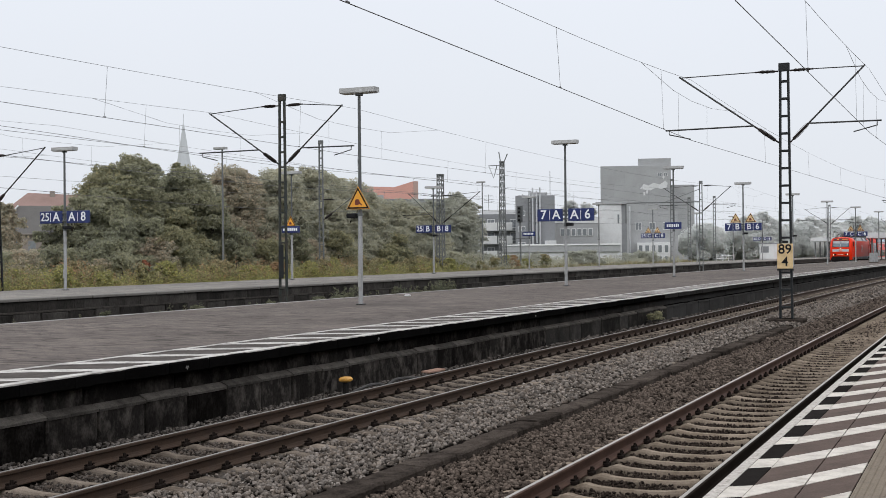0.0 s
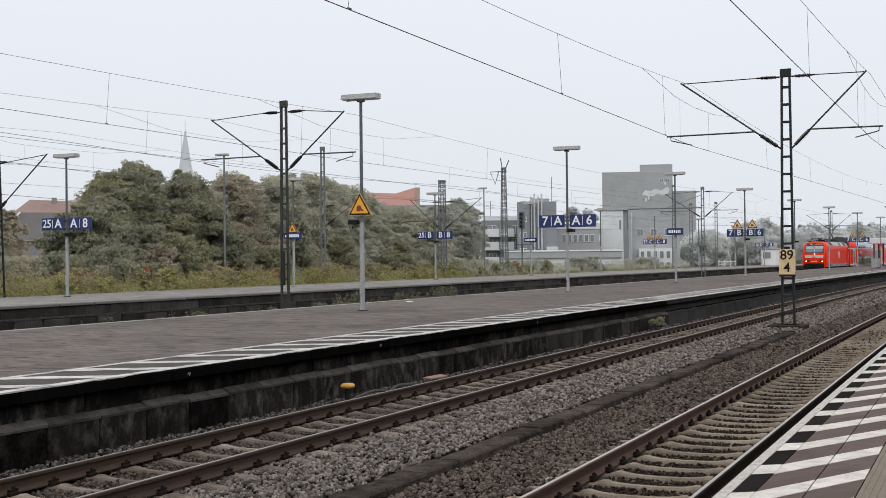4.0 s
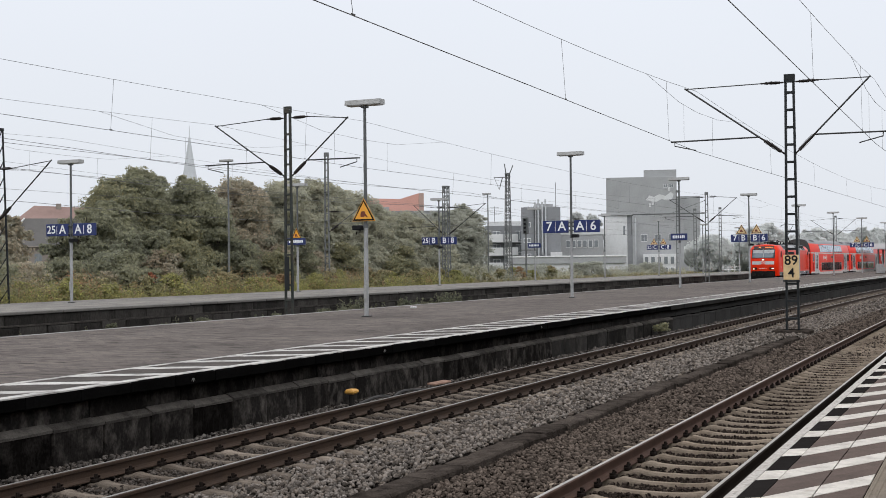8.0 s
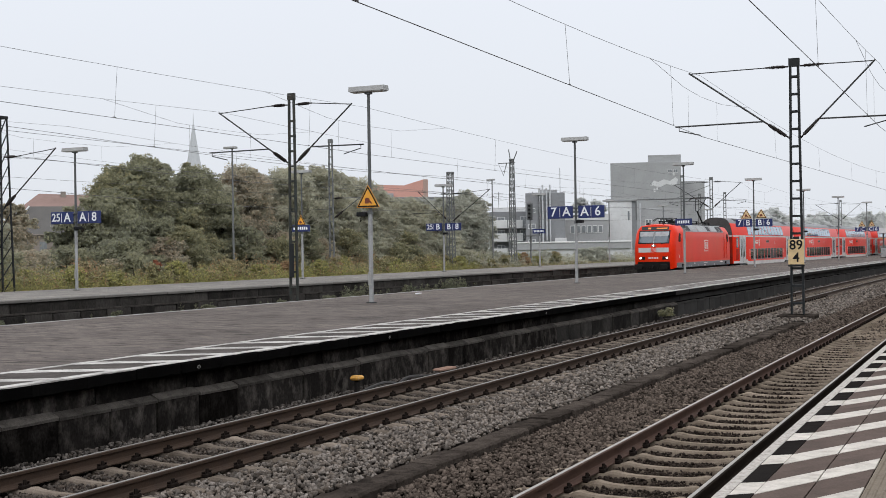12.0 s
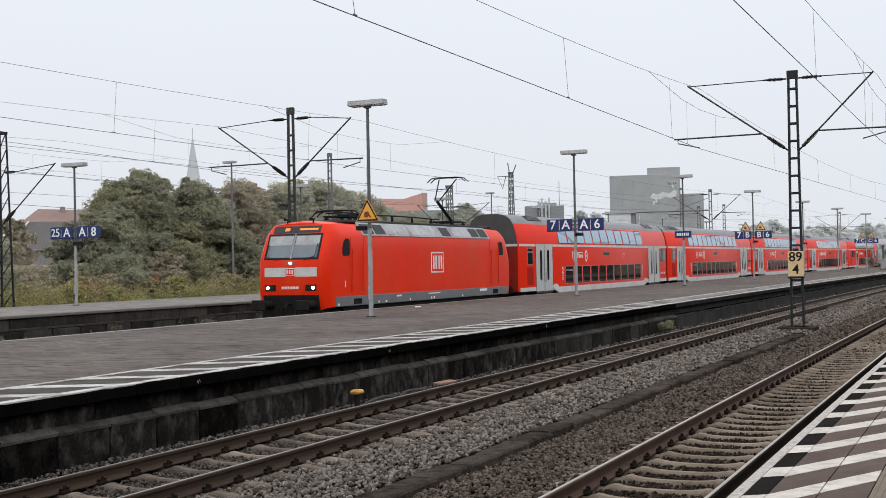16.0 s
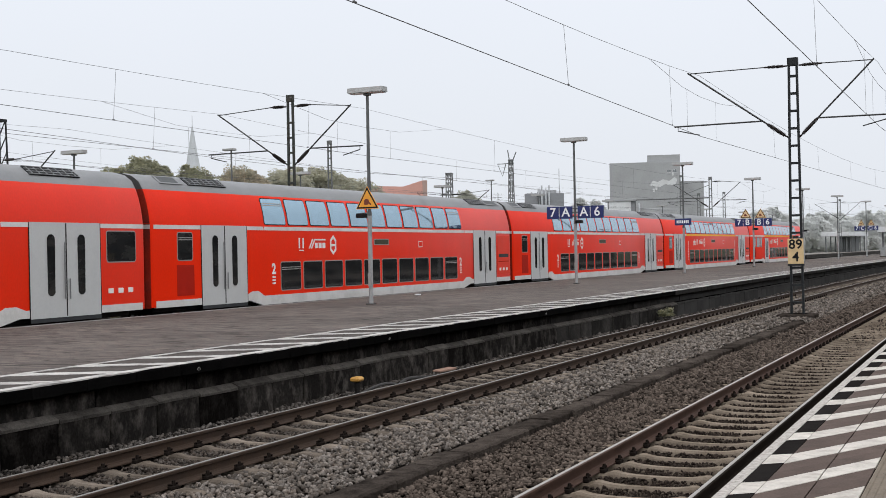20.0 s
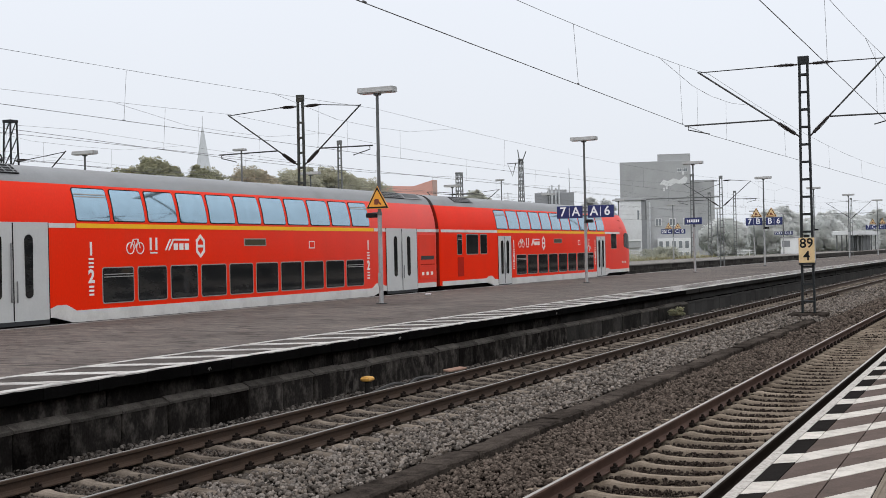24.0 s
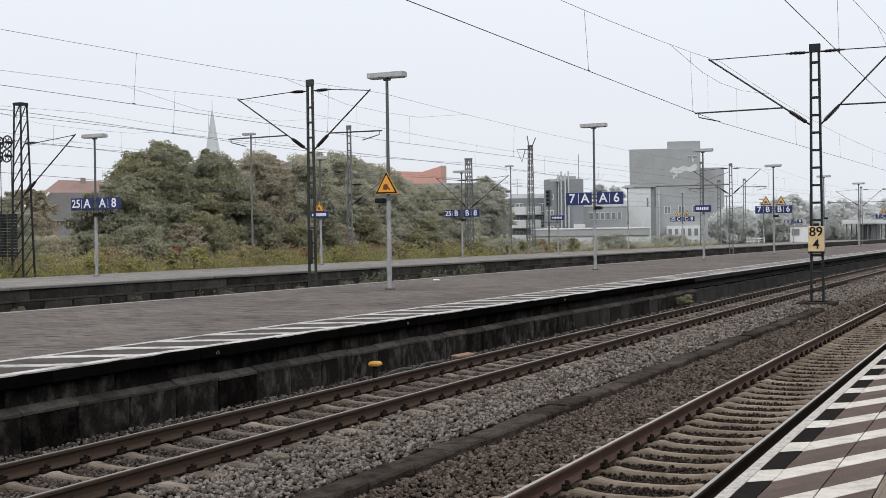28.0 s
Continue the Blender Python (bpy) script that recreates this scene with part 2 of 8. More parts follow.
M["edge_dark"] = material("dark_grey_edge_paving", (0.082, 0.072, 0.066), 0.9, var=0.35, scale=2.5, fine=30, bump=0.3, stain=(0.03, 0.027, 0.025), stain_amount=0.6, stain_scale=2.0, spec=0.03)
M["wall_third"] = material("weathered_grey_platform_wall", (0.046, 0.042, 0.038), 0.9, var=0.5, scale=1.5, fine=18, bump=0.6, bump_dist=0.02, objrand=0.5, stain=(0.020, 0.018, 0.017), stain_amount=0.7, stain_scale=1.4, stretch=(1, 1, 0.5), spec=0.05)
M["cope_third"] = material("grey_old_coping_stone", (0.165, 0.155, 0.143), 0.9, var=0.3, scale=1.5, fine=25, bump=0.3, objrand=0.12, stain=(0.08, 0.076, 0.07), stain_amount=0.5, stain_scale=1.5, spec=0.05)
M["edge_grey"] = material("worn_pale_edge_stone", (0.27, 0.258, 0.245), 0.85, var=0.3, scale=1.2, fine=20, bump=0.2, stain=(0.10, 0.095, 0.09), stain_amount=0.8, stain_scale=1.3, spec=0.05)
# Black of the coping, also painted where gaps and platform sides lie in shade.
M["wall_cap"] = material("black_coping_and_gap_shade", (0.0045, 0.0043, 0.0042), 0.85, var=0.4, scale=2, fine=30, bump=0.4, objrand=0.2, spec=0.0)
M["wall_ledge"] = material("grey_concrete_ledge", (0.072, 0.065, 0.058), 0.9, var=0.45, scale=3, fine=40, bump=0.5, objrand=0.3, stain=(0.022, 0.020, 0.018), stain_amount=0.7, stain_scale=4, spec=0.03)
M["pave_far"] = paved("grey_block_paving", (0.120, 0.101, 0.091), (0.068, 0.060, 0.055), 0.30, 0.15, 0.008, turn=0, stain=0.6, streak=0.7)
M["pave_third"] = paved("pale_concrete_paving", (0.195, 0.182, 0.168), (0.10, 0.094, 0.088), 0.5, 0.5, 0.012)
M["pave_near"] = paved("grey_platform_tiles", (0.1391, 0.1154, 0.09765), (0.0412, 0.03582, 0.03069), 0.34, 0.34, 0.006)
M["tile"] = material("mauve_grey_paving_tile", (0.0927, 0.06667, 0.0558), 0.75, var=0.25, scale=3, fine=60, bump=0.2, bump_dist=0.003, objrand=0.12, stain=(0.05665, 0.04378, 0.0372), stain_amount=0.5, stain_scale=4, spec=0.05)
M["black_tile"] = material("black_edge_tile", (0.019, 0.017, 0.016), 0.8, var=0.3, scale=6, fine=80, bump=0.3, objrand=0.2, spec=0.0)
M["white_paint"] = material("worn_white_marking", (0.500, 0.462, 0.415), 0.75, var=0.14, scale=4, fine=45, bump=0.25, bump_dist=0.003, stain=(0.25, 0.22, 0.19), stain_amount=0.55, stain_scale=6, objrand=0.06, spec=0.05)
M["kerb_speckle"] = material("speckled_grey_white_kerb", (0.43, 0.40, 0.365), 0.8, var=0.3, scale=20, fine=90, bump=0.4, bump_dist=0.004, stain=(0.15, 0.135, 0.12), stain_amount=0.8, stain_scale=45, spec=0.03)
M["white_old"] = material("faded_white_marking", (0.455, 0.435, 0.41), 0.8, var=0.18, scale=3, fine=40, bump=0.2, stain=(0.14, 0.13, 0.12), stain_amount=0.85, stain_scale=3.2, objrand=0.1, spec=0.05)
M["tactile"] = material("ribbed_tactile_stone", (0.1751, 0.1453, 0.1135), 0.8, var=0.2, scale=5, fine=60, bump=0.2, stain=(0.1545, 0.1293, 0.1023), stain_amount=0.4, stain_scale=5, spec=0.05)
M["duct"] = material("dark_concrete_duct_cover", (0.056, 0.046, 0.039), 0.95, var=0.5, scale=3, fine=45, bump=0.9, bump_dist=0.02, objrand=0.3, stain=(0.017, 0.014, 0.013), stain_amount=0.75, stain_scale=7, spec=0.0)
M["mast_dark"] = material("dark_painted_mast_steel", (0.030, 0.032, 0.033), 0.6, 0.3, var=0.3, scale=3, fine=50, bump=0.2, spec=0.12)
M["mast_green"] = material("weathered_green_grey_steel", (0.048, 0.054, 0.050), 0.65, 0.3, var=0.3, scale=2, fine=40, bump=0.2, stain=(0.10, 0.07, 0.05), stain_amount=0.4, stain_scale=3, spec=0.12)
# Distant steel: haze is put into this paler grey.
M["mast_far"] = material("haze_paled_mast_steel", (0.15, 0.155, 0.152), 0.7, 0.2, var=0.25, scale=2, fine=30, bump=0.15)
M["galv"] = material("galvanised_lamp_post", (0.36, 0.365, 0.365), 0.55, 0.3, var=0.2, scale=3, fine=40, bump=0.12, stain=(0.20, 0.19, 0.18), stain_amount=0.6, stain_scale=4)
M["post_dark"] = material("dark_grey_painted_pole", (0.10, 0.105, 0.105), 0.5, 0.3, var=0.2, scale=3, fine=40, bump=0.1)
M["lamp_case"] = material("grey_lamp_housing", (0.36, 0.36, 0.35), 0.5, 0.1, var=0.15, scale=4, fine=40, bump=0.1, stain=(0.2, 0.19, 0.18), stain_amount=0.4, stain_scale=3)
M["lamp_glass"] = material("milky_lamp_cover", (0.55, 0.54, 0.50), 0.35, var=0.1, scale=4, fine=40, bump=0.0)
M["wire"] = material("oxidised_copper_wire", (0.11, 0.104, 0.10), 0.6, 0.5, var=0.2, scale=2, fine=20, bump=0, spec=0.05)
# Wire for the farther lines, its grey lightened to stand for haze.
M["wire_far"] = material("haze_paled_wire", (0.17, 0.17, 0.172), 0.7, 0.2, var=0.2, scale=2, fine=20, bump=0, spec=0.05)
M["insulator"] = material("brown_ribbed_porcelain", (0.028, 0.022, 0.020), 0.3, var=0.2, scale=6, fine=40, bump=0, spec=0.12)
M["tube"] = material("dark_bracket_tube", (0.060, 0.060, 0.058), 0.55, 0.4, var=0.2, scale=3, fine=30, bump=0.1, spec=0.12)
M["sign_blue"] = material("dark_blue_enamel_sign", (0.012, 0.024, 0.115), 0.35, var=0.1, scale=3, fine=40, bump=0)
M["sign_white"] = material("white_sign_lettering", (0.80, 0.81, 0.82), 0.45, var=0.04, scale=5, fine=40, bump=0)
M["sign_yellow"] = material("orange_yellow_warning_plate", (0.80, 0.36, 0.035), 0.45, var=0.1, scale=3, fine=40, bump=0)
M["picto"] = material("red_brown_pictogram", (0.16, 0.035, 0.015), 0.6, var=0.3, scale=12, fine=60, bump=0)
M["sign_cream"] = material("faded_cream_yellow_board", (0.72, 0.52, 0.27), 0.6, var=0.12, scale=4, fine=40, bump=0.1, stain=(0.45, 0.33, 0.2), stain_amount=0.4, stain_scale=5)
M["black"] = material("matt_black_paint", (0.014, 0.014, 0.015), 0.6, var=0.2, scale=4, fine=40, bump=0, spec=0.12)
M["orange_box"] = material("orange_yellow_plastic_cap", (0.55, 0.28, 0.05), 0.5, var=0.2, scale=8, fine=60, bump=0.1, stain=(0.3, 0.2, 0.08), stain_amount=0.4, stain_scale=12)
M["cable"] = material("grey_rubber_cable", (0.065, 0.062, 0.06), 0.6, var=0.2, scale=8, fine=60, bump=0.1, spec=0.05)
M["plank"] = material("reddish_wooden_plank", (0.30, 0.19, 0.145), 0.8, var=0.25, scale=6, fine=60, bump=0.3, stretch=(6, 1, 6), spec=0.05)
M["red"] = material("traffic_red_train_paint", (0.76, 0.022, 0.0015), 0.30, var=0.08, scale=0.8, fine=25, bump=0.02, spec=0.15, stain=(0.68, 0.030, 0.006), stain_amount=0.5, stain_scale=0.9, stretch=(1, 1, 0.5))
M["red_loco"] = material("sun_faded_red_locomotive_paint", (0.72, 0.026, 0.003), 0.32, var=0.12, scale=0.7, fine=22, bump=0.02, spec=0.15, stain=(0.66, 0.062, 0.014), stain_amount=0.6, stain_scale=1.1, stretch=(1, 0.7, 0.35))
M["red_cab"] = material("glossy_red_cab_paint", (0.70, 0.034, 0.009), 0.36, var=0.06, scale=1.2, fine=25, bump=0.02, spec=0.2, stain=(0.5, 0.05, 0.03), stain_amount=0.25, stain_scale=1.1)
M["end_grey"] = material("sooty_grey_end_wall", (0.075, 0.073, 0.072), 0.8, var=0.3, scale=1.5, fine=25, bump=0.05, spec=0.05)
M["red_dirty"] = material("sooty_dark_red_end_wall", (0.26, 0.022, 0.012), 0.7, var=0.3, scale=1.5, fine=25, bump=0.05, stain=(0.08, 0.03, 0.025), stain_amount=0.7, stain_scale=0.8, spec=0.05)
M["red_vent"] = material("dark_red_vent_panel", (0.36, 0.014, 0.006), 0.6, var=0.15, scale=3, fine=40, bump=0.1, spec=0.06)
M["train_white"] = material("dusty_white_train_paint", (0.58, 0.565, 0.54), 0.45, var=0.08, scale=1.5, fine=25, bump=0.02, stain=(0.36, 0.34, 0.32), stain_amount=0.5, stain_scale=1.6)
M["door_grey"] = material("light_grey_door_paint", (0.48, 0.48, 0.47), 0.42, var=0.06, scale=2, fine=25, bump=0.02, stain=(0.36, 0.36, 0.36), stain_amount=0.4, stain_scale=2)
M["yellow"] = material("first_class_yellow_band", (0.80, 0.42, 0.012), 0.45, spec=0.15, var=0.06, scale=2, fine=25, bump=0)
M["roof"] = material("grey_dusty_coach_roof", (0.205, 0.208, 0.212), 0.65, 0.0, var=0.12, scale=1.2, fine=20, bump=0.05, stain=(0.17, 0.165, 0.16), stain_amount=0.5, stain_scale=0.7)
M["loco_grey"] = material("basalt_grey_sill_paint", (0.135, 0.140, 0.148), 0.5, var=0.12, scale=2, fine=30, bump=0.04, stain=(0.09, 0.085, 0.08), stain_amount=0.5, stain_scale=1.4)
M["loco_roof"] = material("streaky_light_grey_roof_panel", (0.36, 0.365, 0.37), 0.5, 0.2, var=0.22, scale=1.6, fine=20, bump=0.05, stain=(0.16, 0.15, 0.145), stain_amount=0.7, stain_scale=1.5)
M["grille"] = material("dark_grille_metal", (0.048, 0.050, 0.052), 0.6, 0.3, var=0.2, scale=6, fine=50, bump=0.1, spec=0.12)
M["under"] = material("black_sooty_underframe", (0.022, 0.020, 0.019), 0.85, var=0.3, scale=4, fine=40, bump=0.2, spec=0.0)
M["rubber"] = material("black_rubber_bellows", (0.018, 0.017, 0.017), 0.8, var=0.2, scale=6, fine=40, bump=0.1, spec=0.05)
# The faint lighter streaks are painted stand-ins for reflections in the dark glass.
M["glass_dark"] = material("dark_glass_painted_reflections", (0.012, 0.013, 0.014), 0.05, var=0.35, scale=1.6, fine=9, bump=0, spec=0.5, hue2=(0.024, 0.0235, 0.0225), stretch=(1, 0.8, 2.2))
M["glass_sky"] = material("silvery_coated_glass", (0.31, 0.43, 0.51), 0.05, 0.85, var=0.08, scale=0.8, fine=4, bump=0)
M["glass_cab"] = material("grey_windscreen_glass", (0.13, 0.15, 0.165), 0.10, 0.55, var=0.15, scale=1.5, fine=5, bump=0)
M["glass_black"] = material("black_cab_glass", (0.012, 0.012, 0.013), 0.25, var=0.2, scale=2, fine=20, bump=0, spec=0.15)
M["display_off"] = material("unlit_olive_display", (0.055, 0.050, 0.028), 0.4, var=0.2, scale=8, fine=60, bump=0, spec=0.1)
M["hatch"] = material("dark_grey_hatch_plate", (0.085, 0.088, 0.09), 0.6, var=0.2, scale=2, fine=20, bump=0.03, spec=0.1)
M["frame_light"] = material("dull_aluminium_window_frame", (0.30, 0.29, 0.275), 0.5, 0.2, var=0.15, scale=4, fine=40, bump=0)
M["logo_white"] = material("off_white_lettering_film", (0.74, 0.70, 0.66), 0.5, var=0.05, scale=4, fine=40, bump=0)
M["lamp_on"] = glow("lit_headlight", (1.0, 0.84, 0.62), 5.0)
M["amber"] = glow("amber_display_dots", (0.8, 0.26, 0.04), 0.22)
M["steel"] = material("bare_grey_steel", (0.22, 0.22, 0.22), 0.45, 0.7, var=0.2, scale=5, fine=40, bump=0.1)
# Leaf colours are lifted for haze, most in leaf_mid, leaf_pale and leaf_far.
M["leaf_dark"] = leafy("dark_green_leaves", (0.280, 0.284, 0.210), (0.330, 0.322, 0.222), 0.25, turned=(0.40, 0.385, 0.235))
M["leaf_olive"] = leafy("olive_autumn_leaves", (0.335, 0.322, 0.205), (0.285, 0.285, 0.195), 0.25, turned=(0.47, 0.41, 0.225))
M["leaf_brown"] = leafy("brownish_autumn_leaves", (0.450, 0.390, 0.300), (0.390, 0.370, 0.285), 0.25, turned=(0.56, 0.43, 0.30))
M["leaf_red"] = leafy("rusty_red_leaves", (0.40, 0.175, 0.11))
M["leaf_mid"] = leafy("haze_tinted_green_leaves", (0.405, 0.405, 0.325), (0.455, 0.440, 0.340), 0.18, turned=(0.50, 0.46, 0.33), var=0.18)
M["leaf_pale"] = leafy("haze_tinted_pale_leaves", (0.40, 0.405, 0.345), (0.43, 0.428, 0.36), 0.12, var=0.15)
M["leaf_far"] = leafy("haze_tinted_far_leaves", (0.71, 0.72, 0.705), (0.73, 0.73, 0.715), 0.03, 0.1, 0.75, var=0.06)
M["bark"] = material("dark_grey_bark", (0.065, 0.055, 0.045), 0.9, var=0.35, scale=6, fine=30, bump=0.5, stretch=(3, 3, 0.6), spec=0.05)
M["grass"] = leafy("yellow_green_tall_grass", (0.330, 0.335, 0.120), (0.34, 0.275, 0.140), 0.45, 0.25, 0.35)
M["weed"] = leafy("dry_green_weeds", (0.265, 0.265, 0.140), (0.30, 0.250, 0.155), 0.4, 1.5, 0.35, turned=(0.45, 0.36, 0.18))
M["weed_dark"] = leafy("dark_green_trackside_weeds", (0.150, 0.160, 0.105), (0.175, 0.165, 0.110), 0.3, 0.6, 0.4)
M["weed_yellow"] = leafy("yellow_green_leafy_weeds", (0.340, 0.335, 0.130), (0.280, 0.265, 0.140), 0.35, 0.35, 0.45, turned=(0.55, 0.50, 0.15))
M["weed_rust"] = leafy("withered_rusty_weeds", (0.400, 0.245, 0.150), (0.330, 0.270, 0.150), 0.35, 0.35, 0.45, turned=(0.50, 0.29, 0.16))
M["conc_pale"] = material("pale_rendered_wall", (0.66, 0.665, 0.665), 0.85, var=0.1, scale=0.25, fine=3, bump=0.1, stain=(0.38, 0.37, 0.36), stain_amount=0.5, stain_scale=0.25, spec=0.05)
M["conc_mid"] = material("mid_grey_concrete", (0.37, 0.375, 0.378), 0.85, var=0.12, scale=0.25, fine=3, bump=0.1, stain=(0.31, 0.31, 0.31), stain_amount=0.5, stain_scale=0.2, spec=0.05)
M["conc_dark"] = material("dark_grey_cladding", (0.245, 0.25, 0.258), 0.8, var=0.12, scale=0.3, fine=3, bump=0.1, spec=0.05)
M["brick_far"] = material("weathered_pinkish_brick", (0.42, 0.30, 0.26), 0.85, var=0.15, scale=0.4, fine=6, bump=0.1, spec=0.05)
M["salmon"] = material("salmon_red_render", (0.60, 0.33, 0.275), 0.8, var=0.1, scale=0.3, fine=4, bump=0.05, spec=0.05)
# Roofs of the distant house: colours also lightened for haze.
M["tile_roof"] = material("faded_hazy_roof_tiles", (0.245, 0.170, 0.150), 0.85, var=0.2, scale=0.5, fine=9, bump=0.3, spec=0.05)
M["roof_grey"] = material("dull_grey_roof_shingles", (0.150, 0.143, 0.137), 0.85, var=0.2, scale=0.5, fine=9, bump=0.3, spec=0.05)
M["house_wall"] = material("dull_brown_house_wall", (0.26, 0.225, 0.198), 0.85, var=0.2, scale=0.5, fine=6, bump=0.2, spec=0.05)
M["slate"] = material("grey_slate_roof", (0.50, 0.515, 0.53), 0.8, var=0.12, scale=0.3, fine=4, bump=0.15, spec=0.05)
M["win_far"] = material("dull_window_glass", (0.20, 0.215, 0.225), 0.2, var=0.2, scale=0.6, fine=3, bump=0)
M["win_white"] = material("white_window_frames", (0.72, 0.72, 0.71), 0.6, var=0.06, scale=2, fine=10, bump=0)
M["metal_pipe"] = material("bright_metal_flue", (0.58, 0.59, 0.60), 0.35, 0.6, var=0.1, scale=1, fine=8, bump=0)


# ---- plan ----
# x across the tracks, y along them, z up from the rail heads. All lines bend gently with the track.
BEND = 0.00033
TRACK_1, TRACK_2, TRACK_7, TRACK_8 = -3.48, -9.115, -22.607, -30.73
NEAR_TOP, FAR_TOP, THIRD_TOP = 0.678, 0.795, 0.80
NEAR_EDGE = -1.78
FAR_EDGE, FAR_BACK = -10.80, -20.93
THIRD_EDGE, THIRD_BACK = -32.41, -41.0
MAST_ROW_A, MAST_ROW_B, MAST_GAP = -6.58, -26.67, 72.7


def bend(y):
    return BEND * y * y / 2


def heading(y):
    return -math.degrees(math.atan(BEND * y))


def along(x, y, z, turn=0.0):
    """A pose at x across and y along the line, turned with it."""
    return pose(x + bend(y), y, z, 0, 0, heading(y) + turn)


# ---- mesh helpers ----
def box(bm, x0, x1, y0, y1, z0, z1, chamfer=0.0):
    v = [bm.verts.new((x, y, z)) for z in (z0, z1) for y in (y0, y1) for x in (x0, x1)]
    for f in ((0, 2, 3, 1), (4, 5, 7, 6), (0, 1, 5, 4), (2, 6, 7, 3), (0, 4, 6, 2), (1, 3, 7, 5)):
        bm.faces.new([v[i] for i in f])
    if chamfer:
        es = {e for w in v for e in w.link_edges}
        bmesh.ops.bevel(bm, geom=list(es), offset=chamfer, segments=1, affect="EDGES", profile=0.5)
    return bm


def rod(bm, a, b, r0, r1=None, n=8, caps=True):
    a, b = Vector(a), Vector(b)
    r1 = r0 if r1 is None else r1
    d = (b - a).normalized()
    u = d.orthogonal().normalized()
    w = d.cross(u)
    rings = []
    for c, r in ((a, r0), (b, r1)):
        rings.append([bm.verts.new(c + (u * math.cos(2 * math.pi * i / n) + w * math.sin(2 * math.pi * i / n)) * r) for i in range(n)])
    for i in range(n):
        bm.faces.new((rings[0][i], rings[0][(i + 1) % n], rings[1][(i + 1) % n], rings[1][i]))
    if caps:
        bm.faces.new(rings[0][::-1])
        bm.faces.new(rings[1])
    return bm


def tube_path(bm, pts, r, n=6):
    """One continuous round tube through the points."""
    pts = [Vector(p) for p in pts]
    rings, u = [], None
    for i, p in enumerate(pts):
        d = (pts[min(i + 1, len(pts) - 1)] - pts[max(i - 1, 0)]).normalized()
        u = d.orthogonal().normalized() if u is None else (u - d * u.dot(d)).normalized()
        w = d.cross(u)
        rings.append([p + (u * math.cos(2 * math.pi * k / n) + w * math.sin(2 * math.pi * k / n)) * r for k in range(n)])
    return loft(bm, rings)


def loft(bm, rings, closed=True, cap=True):
    vs = [[bm.verts.new(p) for p in ring] for ring in rings]
    n = len(vs[0])
    for a, b in zip(vs, vs[1:]):
        for i in range(n if closed else n - 1):
            j = (i + 1) % n
            bm.faces.new((a[i], a[j], b[j], b[i]))
    if cap and closed:
        bm.faces.new(vs[0][::-1])
        bm.faces.new(vs[-1])
    return bm


def finish(bm, smooth=False):
    bmesh.ops.recalc_face_normals(bm, faces=bm.faces)
    if smooth:
        for f in bm.faces:
            f.smooth = True
    return bm


def mesh_of(name, bm, mat, smooth=False):
    finish(bm, smooth)
    me = bpy.data.meshes.new(name)
    bm.to_mesh(me)
    bm.free()
    me.materials.append(M[mat] if isinstance(mat, str) else mat)
    return me


def part(name, bm, mat, parent=None, label="", smooth=False, at=None):
    ob = new(name, mesh_of(name, bm, mat, smooth))
    if parent:
        ob.parent = parent
    if at is not None:
        ob.matrix_basis = at
    if label:
        ob["label"] = label
    return ob


def share(name, mesh, parent, at, label=""):
    ob = new(name, mesh)
    ob.parent = parent
    ob.matrix_basis = at
    if label:
        ob["label"] = label
    return ob


def thing(name, label, category, at=None, group="", kind=""):
    ob = new(name)
    ob.empty_display_size = 0.3
    if at is not None:
        ob.matrix_basis = at
    return tagged(ob, label, category, group, kind)


def np_mesh(name, verts, faces, mat, parent=None, label="", smooth=False):
    """A large mesh from numpy arrays of vertices and equal-sided faces."""
    me = bpy.data.meshes.new(name)
    k = faces.shape[1]
    me.vertices.add(len(verts))
    me.vertices.foreach_set("co", np.asarray(verts, np.float32).ravel())
    me.loops.add(faces.size)
    me.loops.foreach_set("vertex_index", np.asarray(faces, np.int32).ravel())
    me.polygons.add(len(faces))
    me.polygons.foreach_set("loop_start", np.arange(0, faces.size, k, dtype=np.int32))
    me.materials.append(M[mat])
    me.update(calc_edges=True)
    ob = new(name, me)
    if parent:
        ob.parent = parent
    if label:
        ob["label"] = label
    return ob


def sweep(name, prof, y0, y1, step, mat, parent=None, label="", smooth=False):
    """A profile of (x, z) points carried along the bend of the line."""
    bm = bmesh.new()
    n = max(1, math.ceil((y1 - y0) / step))
    rings = []
    for i in range(n + 1):
        y = y0 + (y1 - y0) * i / n
        rings.append([(x + bend(y), y, z) for x, z in prof])
    loft(bm, rings)
    return part(name, bm, mat, parent, label, smooth)


def plate(name, corners, thick, mat, parent=None, label=""):
    """A thin plate from four corners, counter-clockwise from outside, that stands proud of them by thick."""
    bm = bmesh.new()
    c = [Vector(p) for p in corners]
    nrm = (c[1] - c[0]).cross(c[3] - c[0]).normalized()
    lo = [bm.verts.new(p - nrm * 0.004) for p in c]
    hi = [bm.verts.new(p + nrm * thick) for p in c]
    bm.faces.new(hi)
    bm.faces.new(lo[::-1])
    for i in range(4):
        j = (i + 1) % 4
        bm.faces.new((lo[i], lo[j], hi[j], hi[i]))
    return part(name, bm, mat, parent, label)


LETTERS = {}


